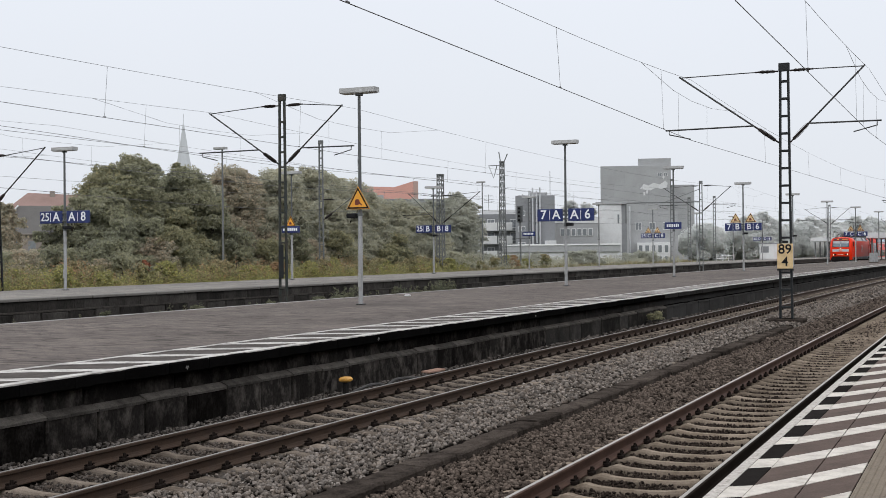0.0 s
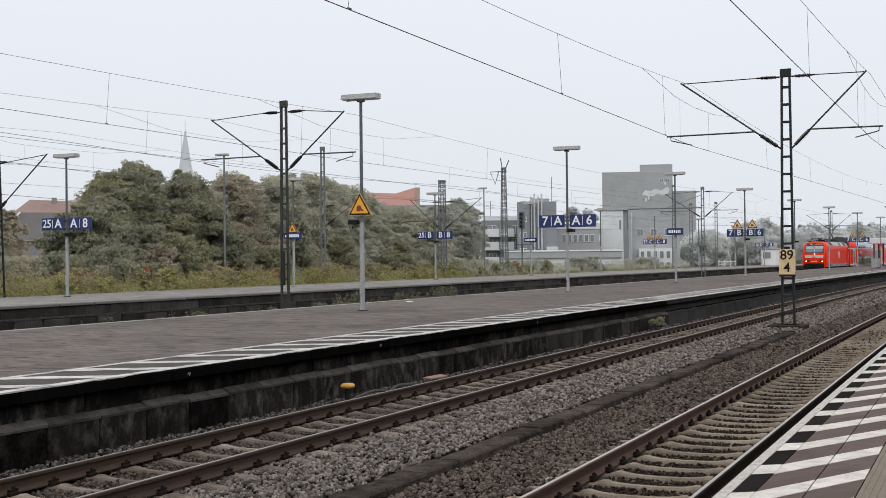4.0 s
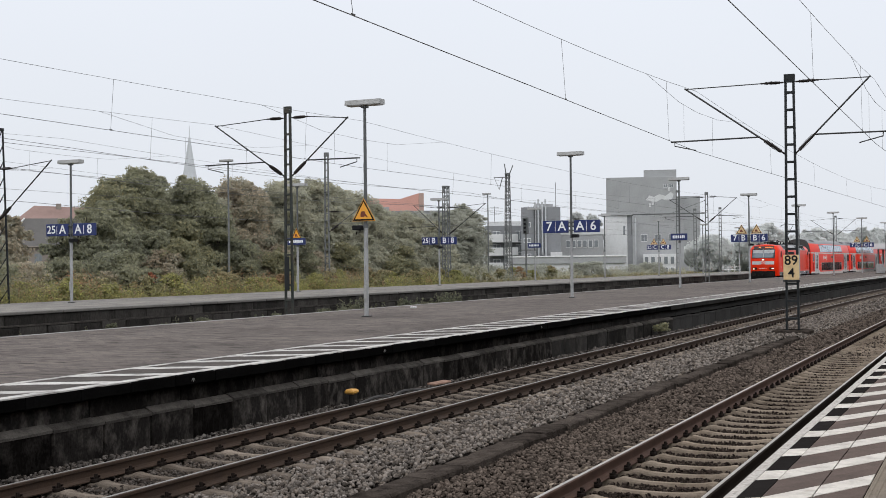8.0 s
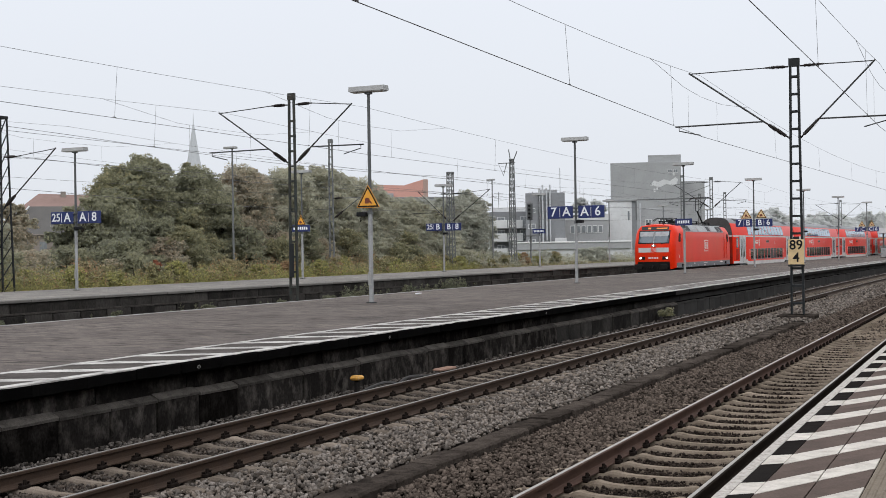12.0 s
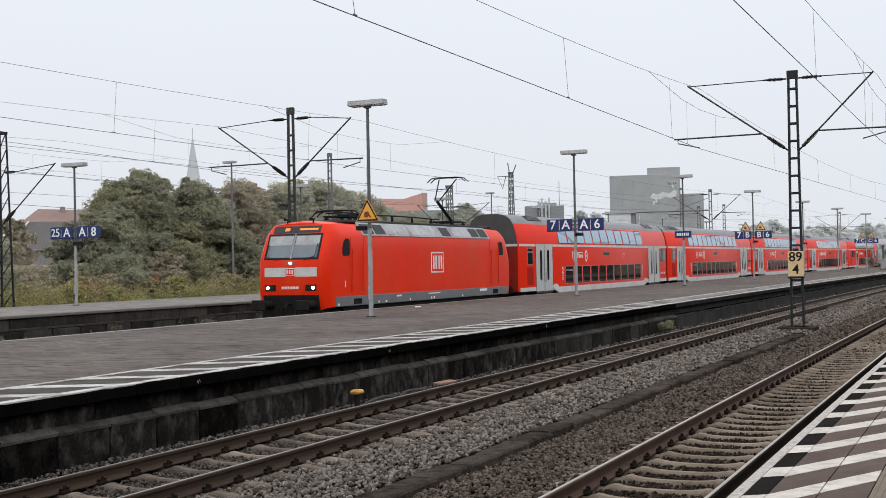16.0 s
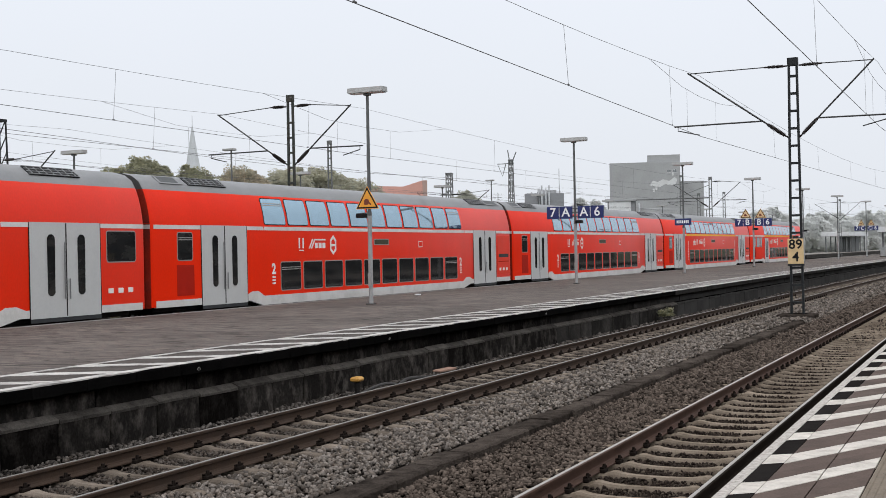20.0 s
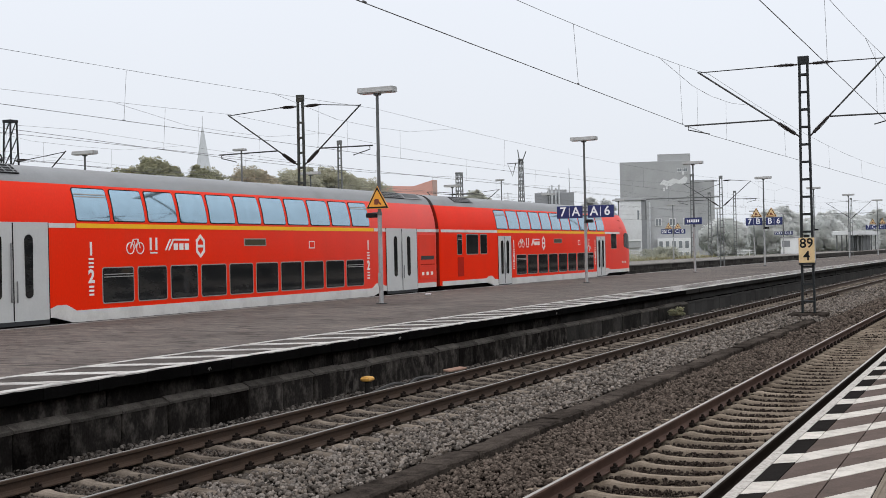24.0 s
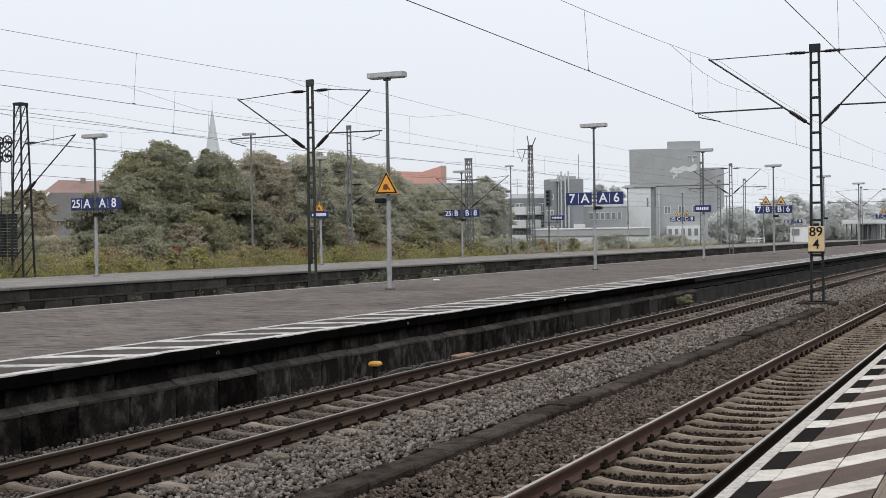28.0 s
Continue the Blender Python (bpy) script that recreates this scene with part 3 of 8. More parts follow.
def letters(text, size, depth=0.004, bold=0.014):
    """A mesh of upright lettering in the x-z plane, facing -y, centred."""
    key = (text, size, depth, bold)
    if key not in LETTERS:
        cu = bpy.data.curves.new("lettering", "FONT")
        cu.body, cu.size, cu.extrude, cu.align_x, cu.align_y = text, size, depth, "CENTER", "CENTER"
        cu.resolution_u = 3
        cu.offset = bold * size
        tmp = new("lettering", cu)
        me = bpy.data.meshes.new_from_object(tmp)
        bpy.data.objects.remove(tmp)
        me.transform(pose(0, 0, 0, 90, 0, 0))
        LETTERS[key] = me
    return LETTERS[key]


def lettering(name, text, size, mat, parent, at, label="", bold=0.014):
    me = letters(text, size, bold=bold).copy()
    me.materials.clear()
    me.materials.append(M[mat])
    return share(name, me, parent, at, label)


# ---- ground, track beds ----
tagged(part("ground", box(bmesh.new(), -900, 900, -500, 1200, -1.4, -0.42), "ground"),
       "dark earth ground reaching the horizon", "ground", kind="structure")

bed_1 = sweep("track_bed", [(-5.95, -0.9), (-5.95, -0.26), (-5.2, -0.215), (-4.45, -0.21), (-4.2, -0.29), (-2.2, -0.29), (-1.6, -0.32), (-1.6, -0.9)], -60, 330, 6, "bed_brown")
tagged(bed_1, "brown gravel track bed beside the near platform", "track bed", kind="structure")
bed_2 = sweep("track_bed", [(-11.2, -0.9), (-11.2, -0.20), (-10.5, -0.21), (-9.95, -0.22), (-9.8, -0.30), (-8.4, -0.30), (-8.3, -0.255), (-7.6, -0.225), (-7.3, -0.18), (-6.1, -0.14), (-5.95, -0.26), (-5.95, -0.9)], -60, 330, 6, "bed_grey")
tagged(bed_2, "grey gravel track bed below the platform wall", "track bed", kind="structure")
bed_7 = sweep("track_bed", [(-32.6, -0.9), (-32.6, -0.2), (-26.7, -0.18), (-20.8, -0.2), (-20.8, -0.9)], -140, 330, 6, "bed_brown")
tagged(bed_7, "dark gravel track bed between two platforms", "track bed", kind="structure")

RAIL = [(-0.075, -0.172), (0.075, -0.172), (0.075, -0.16), (0.02, -0.14), (0.009, -0.12), (0.009, -0.045), (0.036, -0.034), (0.036, -0.006), (0.028, 0.0),
        (-0.028, 0.0), (-0.036, -0.006), (-0.036, -0.034), (-0.009, -0.045), (-0.009, -0.12), (-0.02, -0.14), (-0.075, -0.16)]


def sleeper_mesh(mat):
    """A slender concrete sleeper: flat narrow top, thicker rounded shoulders at the rail seats, sagging middle."""
    bm = bmesh.new()
    rings = []
    half = ((0.0, -0.190, 0.052), (0.22, -0.188, 0.053), (0.36, -0.180, 0.058), (0.45, -0.168, 0.066), (0.50, -0.156, 0.076), (0.55, -0.156, 0.076), (0.585, -0.170, 0.072), (0.60, -0.180, 0.072),
            (0.92, -0.180, 0.078), (0.95, -0.162, 0.084), (1.02, -0.164, 0.084), (1.22, -0.178, 0.075), (1.28, -0.20, 0.065))
    for x, top, w in [(-x, t, w) for x, t, w in half[:0:-1]] + list(half):
        rings.append([(x, -w - 0.030, -0.36), (x, -w - 0.004, top - 0.030), (x, -w * 0.80, top - 0.004), (x, 0, top), (x, w * 0.80, top - 0.004), (x, w + 0.004, top - 0.030), (x, w + 0.030, -0.36)])
    loft(bm, rings)
    return mesh_of("sleeper", bm, mat)


def clip_mesh():
    bm = bmesh.new()
    for s in (-1, 1):
        box(bm, s * 0.10 - 0.035, s * 0.10 + 0.035, -0.07, 0.07, -0.185, -0.135, 0.012)
        rod(bm, (s * 0.105, 0, -0.14), (s * 0.105, 0, -0.085), 0.024, 0.020, 6)
        rod(bm, (s * 0.07, -0.05, -0.13), (s * 0.12, -0.055, -0.115), 0.014, 0.012, 5)
        rod(bm, (s * 0.07, 0.05, -0.13), (s * 0.12, 0.055, -0.115), 0.014, 0.012, 5)
    return mesh_of("rail_fastening", bm, "clip")


SLEEPER, DARK_SLEEPER, CLIP = sleeper_mesh("sleeper"), sleeper_mesh("sleeper_dark"), clip_mesh()


def railway(centre, y0, y1, first, gap, count, fast, label, rust, shine="polish_dull", near_black=False):
    t = thing("railway_track", label, "railway track", kind="structure")
    seats = (-0.7525, 0.7975) if near_black else (-0.7525, 0.7525)
    for s in seats:
        # the rail beside the platform gets its shade as black colour
        dark = near_black and s > 0
        r = sweep("rail", [(centre + s + x, z) for x, z in RAIL], y0, y1, 4, "rail_black" if dark else rust, t, "steel rail coloured black for the platform's shade" if dark else "rusty brown steel rail")
        sweep("running_band", [(centre + s + x, z) for x, z in ((-0.024, -0.001), (0.018, -0.001), (0.016, 0.003), (-0.022, 0.003))], y0, y1, 4, shine, r, "polished bright running surface")
    for i in range(count):
        y = first + gap * i
        sl = share("sleeper", SLEEPER if near_black else DARK_SLEEPER, t, along(centre, y, 0.0, random.uniform(-0.4, 0.4)))
        if i < fast:
            for s in seats:
                share("rail_fastening", CLIP, sl, pose(s, 0, 0))
    return t


railway(TRACK_1, -30, 320, -8.711, 0.617, 250, 113, "rusty rails on pale concrete sleepers beside the near platform", "rust_red", "polish", True)
railway(TRACK_2, -30, 320, -8.757, 0.64, 250, 113, "rusty rails on concrete sleepers below the dark platform wall", "rust")
railway(TRACK_7, -140, 330, 10, 0.65, 60, 0, "rusty rails between the two far platforms", "rust")
railway(TRACK_8, -140, 330, 20, 0.65, 60, 0, "little-used rusty rails along the overgrown platform", "rust")


# Crushed stone, as loose pieces on the beds.
def stones(name, count, x0, x1, y0, y1, size, z_at, mat, label, seed, avoid=()):
    rng = np.random.default_rng(seed)
    n = int(count)
    u = rng.random(n)
    y = y0 + (y1 - y0) * u
    x = x0 + (x1 - x0) * rng.random(n)
    keep = np.ones(n, bool)
    for a, b, first, gap, half in avoid:
        phase = np.abs((y - first + gap / 2) % gap - gap / 2)
        on = (x > a) & (x < b) & (phase < half)
        keep &= ~(on & (rng.random(n) < 0.93))
    for c in (TRACK_1, TRACK_2):
        for s in (-0.7525, 0.7525):
            keep &= np.abs(x - c - s) > 0.085
    x, y = x[keep], y[keep]
    n = len(x)
    corner = np.array([(a, b, c) for c in (-1, 1) for b in (-1, 1) for a in (-1, 1)], float)
    corner[4:, :2] *= 0.72
    half = size[0] + (size[1] - size[0]) * rng.random((n, 1, 1)) ** 1.3
    shape = corner[None] * half * np.array([1.35, 0.95, 0.72]) * (0.7 + 0.5 * rng.random((n, 1, 3)))
    shape += rng.normal(0, 0.20, (n, 8, 3)) * half
    # lying mostly flat, each turned and tipped its own way
    yaw, tip, roll = rng.random(n) * 2 * np.pi, rng.normal(0, 0.5, n), rng.normal(0, 0.5, n)
    cy, sy, ct, st, cr, sr = np.cos(yaw), np.sin(yaw), np.cos(tip), np.sin(tip), np.cos(roll), np.sin(roll)
    rot = np.stack([cy * ct, cy * st * sr - sy * cr, cy * st * cr + sy * sr,
                    sy * ct, sy * st * sr + cy * cr, sy * st * cr - cy * sr,
                    -st, ct * sr, ct * cr], 1).reshape(n, 3, 3)
    shape = np.einsum("nij,nvj->nvi", rot, shape)
    base = np.stack([x + BEND * y * y / 2, y, z_at(x) + half[:, 0, 0] * (-0.9 + 1.9 * rng.random(n))], 1)
    verts = (shape + base[:, None]).reshape(-1, 3)
    quad = np.array([(0, 2, 3, 1), (4, 5, 7, 6), (0, 1, 5, 4), (2, 6, 7, 3), (0, 4, 6, 2), (1, 3, 7, 5)])
    faces = (quad[None] + 8 * np.arange(n)[:, None, None]).reshape(-1, 4)
    ob = np_mesh(name, verts, faces, mat)
    return tagged(ob, label, "gravel", kind="stuff")


def grey_level(x):
    return np.interp(x, [-11.0, -10.5, -9.95, -9.8, -8.4, -8.25, -7.6, -7.2, -6.4], [-0.17, -0.18, -0.19, -0.225, -0.225, -0.215, -0.20, -0.15, -0.13])


def brown_level(x):
    return np.interp(x, [-5.95, -5.7, -5.1, -4.45, -4.2, -2.4], [-0.225, -0.20, -0.19, -0.19, -0.226, -0.226])


AVOID_2 = (TRACK_2 - 1.3, TRACK_2 + 1.3, 5.963, 0.64, 0.062)
AVOID_1 = (TRACK_1 - 1.3, TRACK_1 + 1.3, 5.48, 0.617, 0.066)
for y0, y1, dens, sz, seed in ((8, 20, 520, (0.013, 0.029), 11), (20, 34, 290, (0.016, 0.035), 12), (34, 60, 120, (0.022, 0.043), 13), (60, 110, 34, (0.03, 0.06), 14)):
    stones("gravel", dens * (y1 - y0) * 1.3, -8.36, -6.38, y0, y1, sz, grey_level, "stone_grey", "loose grey crushed stone round the far track", seed, (AVOID_2,))
    stones("gravel", dens * (y1 - y0) * 0.8, -10.86, -9.87, y0, y1, sz, grey_level, "stone_wall", "loose grey crushed stone below the platform wall", seed + 30, (AVOID_2,))
    stones("gravel", dens * (y1 - y0) * 1.7, -9.87, -8.36, y0, y1, (sz[0] * 0.8, sz[1] * 0.75), grey_level, "stone_gauge", "brown stained stone between the rails", seed + 40, (AVOID_2,))
for y0, y1, dens, sz, seed in ((8, 20, 560, (0.011, 0.025), 21), (20, 34, 290, (0.014, 0.030), 22), (34, 60, 90, (0.022, 0.042), 23), (60, 110, 30, (0.03, 0.055), 24)):
    stones("gravel", dens * (y1 - y0) * 1.6, -5.99, -4.18, y0, y1, sz, brown_level, "stone_brown", "loose brown crushed stone round the near track", seed, (AVOID_1,))
    stones("gravel", dens * (y1 - y0) * 2.2, -4.18, -2.25, y0, y1, (sz[0] * 0.8, sz[1] * 0.62), brown_level, "stone_crib", "dark crushed stone between the sleepers", seed + 50, (AVOID_1,))

for y0, y1, dens, sz, seed in ((41.8, 60, 120, (0.022, 0.043), 61), (60, 110, 34, (0.03, 0.06), 62)):
    stones("gravel", dens * (y1 - y0) * 0.6, -6.42, -5.9, y0, y1, sz, lambda x: np.interp(x, [-6.42, -6.1, -5.9], [-0.13, -0.14, -0.20]), "stone_grey", "loose grey crushed stone between the tracks", seed)

# Cable duct covers between the two tracks.
duct = thing("cable_duct", "dark concrete cable duct covers between the tracks", "cable duct", kind="structure")
COVERS = []
for k in range(4):
    rings = []
    for j in range(9):
        y = -0.497 + 0.994 * j / 8
        l, r, t = (random.uniform(-0.016, 0.016) for _ in range(3))
        rings.append([(-0.19 + l, y, -0.24), (0.17 + r, y, -0.24), (0.17 + r, y, -0.135 + t * 0.5), (0.145 + r, y, -0.108 + t * 0.5), (-0.165 + l, y, -0.112 + t * 0.5), (-0.19 + l, y, -0.14)])
    COVERS.append(mesh_of("cover_slab", loft(bmesh.new(), rings), "duct"))
for i in range(40):
    y = 4.5 + i
    if y < 41.5:
        share("cover_slab", COVERS[i % 4], duct, along(-6.14 + random.uniform(-0.03, 0.03), y, random.uniform(-0.012, 0.018), random.uniform(-1.6, 1.6)) @ pose(0, 0, 0, random.uniform(-0.8, 0.8), random.uniform(-2.5, 2.5), 0))

# ---- near platform, with its edge marking ----
# body in black, so the gap beside the rail has its shade in the colour
near = sweep("platform", [(-1.72, -0.9), (-1.72, NEAR_TOP - 0.16), (NEAR_EDGE, NEAR_TOP - 0.15), (NEAR_EDGE, NEAR_TOP - 0.012), (9.0, NEAR_TOP - 0.012), (9.0, -0.9)], -40, 300, 6, "wall_cap")
tagged(near, "near platform with striped edge paving", "platform", kind="structure")
sweep("paving", [(-0.22, NEAR_TOP - 0.02), (-0.22, NEAR_TOP), (8.9, NEAR_TOP), (8.9, NEAR_TOP - 0.02)], -40, 300, 6, "pave_near", near, "grey platform tiles")
HATCH = 1.243


def slab(bm, pts, z0, z1):
    lo = [bm.verts.new((x, y, z0)) for x, y in pts]
    hi = [bm.verts.new((x, y, z1)) for x, y in pts]
    bm.faces.new(hi)
    bm.faces.new(lo[::-1])
    for i in range(len(pts)):
        j = (i + 1) % len(pts)
        bm.faces.new((lo[i], lo[j], hi[j], hi[i]))
    return bm


def near_edge():
    z0, z1 = NEAR_TOP - 0.02, NEAR_TOP
    g = 0.004
    # one period of the marking: kerb stone, black and white edge stones, two rows of tiles with slanted bars
    kerb = mesh_of("kerb_stone", slab(bmesh.new(), [(-1.775, g), (-1.692, g), (-1.692, HATCH - g), (-1.775, HATCH - g)], z0, z1 + 0.001), "kerb_speckle")
    black = mesh_of("edge_stone", slab(bmesh.new(), [(-1.688, 0.0), (-1.535, 0.10), (-1.535, 0.90), (-1.688, 0.78)], z0, z1), "black_tile")
    white = mesh_of("edge_stone", slab(bmesh.new(), [(-1.688, 0.785), (-1.535, 0.905), (-1.535, HATCH + 0.095), (-1.688, HATCH - 0.005)], z0, z1), "white_paint")
    rows = ((-1.53, -1.205), (-1.195, -0.868))
    slope = 1.93
    tiles = []
    for a, b in rows:
        sa, sb = (a + 1.53) * slope, (b + 1.53) * slope
        tiles.append((mesh_of("paving_tile", slab(bmesh.new(), [(a, 0.10 + sa), (b, 0.10 + sb), (b, 0.476 + sb), (a, 0.476 + sa)], z0, z1 - 0.001), "tile"),
                      mesh_of("paving_tile", slab(bmesh.new(), [(a, 0.484 + sa), (b, 0.484 + sb), (b, 0.86 + sb), (a, 0.86 + sa)], z0, z1 - 0.003), "tile"),
                      mesh_of("paving_tile", slab(bmesh.new(), [(a, 0.864 + sa), (b, 0.864 + sb), (b, HATCH + 0.096 + sb), (a, HATCH + 0.096 + sa)], z0, z1), "white_paint")))
    for i in range(-20, 70):
        y = 8.84 + HATCH * i
        m = pose(bend(y), y, 0, 0, 0, heading(y))
        share("kerb_stone", kerb, near, m, "white-painted kerb stone" if i == 0 else "")
        share("edge_stone", black, near, m)
        share("edge_stone", white, near, m)
        for row in tiles:
            for piece in row:
                share("paving_tile", piece, near, m)
    # ribbed guiding strip: plates of long ribs
    bm = bmesh.new()
    box(bm, -0.86, -0.26, 0.003, 0.597, z0, z1 - 0.004)
    for k in range(12):
        x = -0.835 + 0.05 * k
        loft(bm, [[(x - 0.013, y, z1 - 0.004), (x + 0.013, y, z1 - 0.004), (x + 0.007, y, z1 + 0.003), (x - 0.007, y, z1 + 0.003)] for y in (0.004, 0.596)])
    rib = mesh_of("tactile_plate", bm, "tactile")
    for i in range(-32, 60):
        y = 8.87 + 0.6 * i
        share("tactile_plate", rib, near, pose(bend(y), y, 0, 0, 0, heading(y)))


# unseen wall, added behind the near platform to darken reflections in the train
tagged(sweep("wall_east", [(8.95, -0.9), (9.3, -0.9), (9.3, 5.4), (8.95, 5.4)], -60, 170, 6, "wall_third"), "unseen dark wall added behind the near platform", "wall", kind="structure")

# ---- middle platform and its wall ----
# black body: paints the shade in the joints between wall panels
far = sweep("platform", [(FAR_EDGE - 0.22, -0.9), (FAR_EDGE - 0.22, FAR_TOP - 0.03), (FAR_BACK + 0.2, FAR_TOP - 0.03), (FAR_BACK + 0.2, -0.9)], -60, 320, 6, "wall_cap")
tagged(far, "long grey platform with a blackened concrete wall", "platform", kind="structure")
sweep("paving", [(FAR_BACK + 0.25, FAR_TOP - 0.03), (FAR_EDGE - 0.5, FAR_TOP - 0.03), (FAR_EDGE - 0.5, FAR_TOP), (FAR_BACK + 0.25, FAR_TOP)], -60, 320, 5, "pave_far", far, "worn grey block paving")
sweep("coping", [(FAR_BACK - 0.02, FAR_TOP - 0.16), (FAR_BACK + 0.25, FAR_TOP - 0.16), (FAR_BACK + 0.25, FAR_TOP + 0.004), (FAR_BACK, FAR_TOP + 0.004)], -60, 320, 6, "edge_grey", far, "pale back edge stones")


CHALK = mesh_of("chalk_mark", box(bmesh.new(), 0.0, 0.004, -0.004, 0.004, -0.024, 0.024), "edge_grey")


def ragged(name, x0, x1, z0, z1, y0, y1, step, rough, mat, label):
    """A painted or worn strip along the line whose long edges wander."""
    rr = random.Random(17)
    rings, a, b = [], 0.0, 0.0
    for i in range(int((y1 - y0) / step) + 1):
        y = y0 + step * i
        a, b = 0.6 * a + rr.uniform(-rough, rough), 0.6 * b + rr.uniform(-rough, rough)
        rings.append([(x0 + a + bend(y), y, z0), (x1 + b + bend(y), y, z0), (x1 + b + bend(y), y, z1), (x0 + a + bend(y), y, z1)])
    return part(name, loft(bmesh.new(), rings), mat, far, label)


def far_wall():
    rr = random.Random(23)
    caps = []
    for k in range(5):
        rings = []
        for q in range(9):
            y = -0.49 + 0.98 * q / 8
            d, e = rr.uniform(-0.010, 0.004), rr.uniform(-0.012, 0.006)
            rings.append([(-0.5, y, -0.17), (-0.03 + d, y, -0.172 + e), (d * 0.6, y, -0.145 + e), (d, y, -0.02), (-0.018 + d, y, 0.003), (-0.5, y, 0.003)])
        caps.append(mesh_of("coping_stone", loft(bmesh.new(), rings), "wall_cap"))
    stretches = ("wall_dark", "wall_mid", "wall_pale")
    far_cap = caps[0].copy()
    far_cap.materials[0] = M["cap_pale"]
    uppers = [mesh_of("wall_panel", box(bmesh.new(), -0.05, 0.0, -0.985, 0.985, -0.26, 0.02, 0.010), m) for m in stretches]
    far_ledge = mesh_of("wall_ledge", box(bmesh.new(), -0.16, 0.006, -0.495, 0.495, -0.03, 0.03, 0.006), "wall_pale")
    ledges = []
    for k in range(4):
        rings = []
        for q in range(7):
            y = -0.49 + 0.98 * q / 6
            d, e = rr.uniform(-0.012, 0.006), rr.uniform(-0.012, 0.008)
            rings.append([(-0.16, y, -0.03), (0.002 + d, y, -0.03), (0.006 + d, y, 0.008 + e), (-0.13, y, 0.075), (-0.16, y, 0.078)])
        ledges.append(mesh_of("wall_ledge", loft(bmesh.new(), rings), "wall_ledge"))
    lowers = [mesh_of("wall_panel", box(bmesh.new(), -0.06, 0.0, -0.486, 0.486, -0.75, 0.0, 0.014), m) for m in stretches]

    # panels step paler with distance, partly concrete tone, partly haze in the colour
    def paler_step(y):
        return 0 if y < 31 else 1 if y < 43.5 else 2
    for i in range(-4, 130):
        y = 0.2 + i
        share("coping_stone", far_cap if paler_step(y) == 2 else caps[i % 5], far, along(FAR_EDGE + random.uniform(-0.006, 0.006), y, FAR_TOP + random.uniform(-0.003, 0.0), random.uniform(-0.25, 0.25)))
        out, up = random.uniform(-0.016, 0.010), random.uniform(-0.012, 0.012)
        share("wall_panel", lowers[paler_step(y)], far, along(FAR_EDGE - 0.07 + out, y + 0.55, 0.278 + up, random.uniform(-0.5, 0.5)))
        share("wall_ledge", far_ledge if paler_step(y) == 2 else ledges[i % 4], far, along(FAR_EDGE - 0.06 + out, y + 0.55, 0.300 + up))
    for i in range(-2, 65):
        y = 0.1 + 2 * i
        share("wall_panel", uppers[paler_step(y)], far, along(FAR_EDGE - 0.20 + random.uniform(-0.012, 0.012), y, FAR_TOP - 0.17 + random.uniform(-0.01, 0.01), random.uniform(-0.15, 0.15)))
    for y0, y1, step, rough in ((-20, 8, 4, 0.0), (8, 64, 0.14, 0.007), (64, 320, 4, 0.0)):
        ragged("edge_line", FAR_EDGE - 0.195, FAR_EDGE - 0.014, FAR_TOP - 0.01, FAR_TOP + 0.0085, y0, y1, step, rough, "white_old", "faded white edge line")
        ragged("inner_line", FAR_EDGE - 1.47, FAR_EDGE - 1.34, FAR_TOP - 0.01, FAR_TOP + 0.0095, y0, y1, step, rough * 1.6, "white_old", "faded thin white line")
    sweep("edge_paving", [(FAR_EDGE - 1.36, FAR_TOP - 0.01), (FAR_EDGE - 0.17, FAR_TOP - 0.01), (FAR_EDGE - 0.17, FAR_TOP + 0.0045), (FAR_EDGE - 1.36, FAR_TOP + 0.0045)], -20, 320, 4, "edge_dark", far, "dark grey edge paving")
    for y in (15.1, 21.3, 30.2):
        for k in range(3):
            share("chalk_mark", CHALK, far, along(FAR_EDGE + 0.004, y + 0.028 * k, FAR_TOP - 0.09 - 0.012 * (k % 2), 0.0) @ pose(0, 0, 0, 35 * (k - 1), 0, 0), "small chalked sign")
    bars = []
    for k in range(5):
        near_side, far_side = [], []
        for q in range(11):
            f = q / 10
            x, mid = -0.14 - 1.22 * f, 0.24 - 0.68 * f
            near_side.append((x, mid - 0.185 + rr.uniform(-0.03, 0.03)))
            far_side.append((x, mid + 0.185 + rr.uniform(-0.03, 0.03)))
        bars.append(mesh_of("marking_bar", slab(bmesh.new(), near_side[::-1] + far_side, -0.02, 0.0075), "white_old"))
    for i in range(-8, 150):
        y = 11.99 + 1.325 * i
        share("marking_bar", bars[i * 3 % 5], far, pose(FAR_EDGE + bend(y), y, FAR_TOP, 0, 0, heading(y)))


# ---- third platform, overgrown behind ----
third = sweep("platform", [(THIRD_EDGE - 0.12, -0.9), (THIRD_EDGE - 0.12, THIRD_TOP - 0.03), (THIRD_BACK, THIRD_TOP - 0.03), (THIRD_BACK, -0.9)], -60, 320, 6, "wall_third")
tagged(third, "pale old platform with a dark wall, overgrown behind", "platform", kind="structure")
sweep("paving", [(THIRD_BACK, THIRD_TOP - 0.03), (THIRD_EDGE - 0.35, THIRD_TOP - 0.03), (THIRD_EDGE - 0.35, THIRD_TOP), (THIRD_BACK, THIRD_TOP)], -60, 320, 5, "pave_third", third, "pale worn paving")
sweep("ledge", [(THIRD_EDGE - 0.13, 0.25), (THIRD_EDGE - 0.02, 0.25), (THIRD_EDGE - 0.02, 0.31), (THIRD_EDGE - 0.13, 0.33)], -60, 320, 6, "wall_ledge", third)


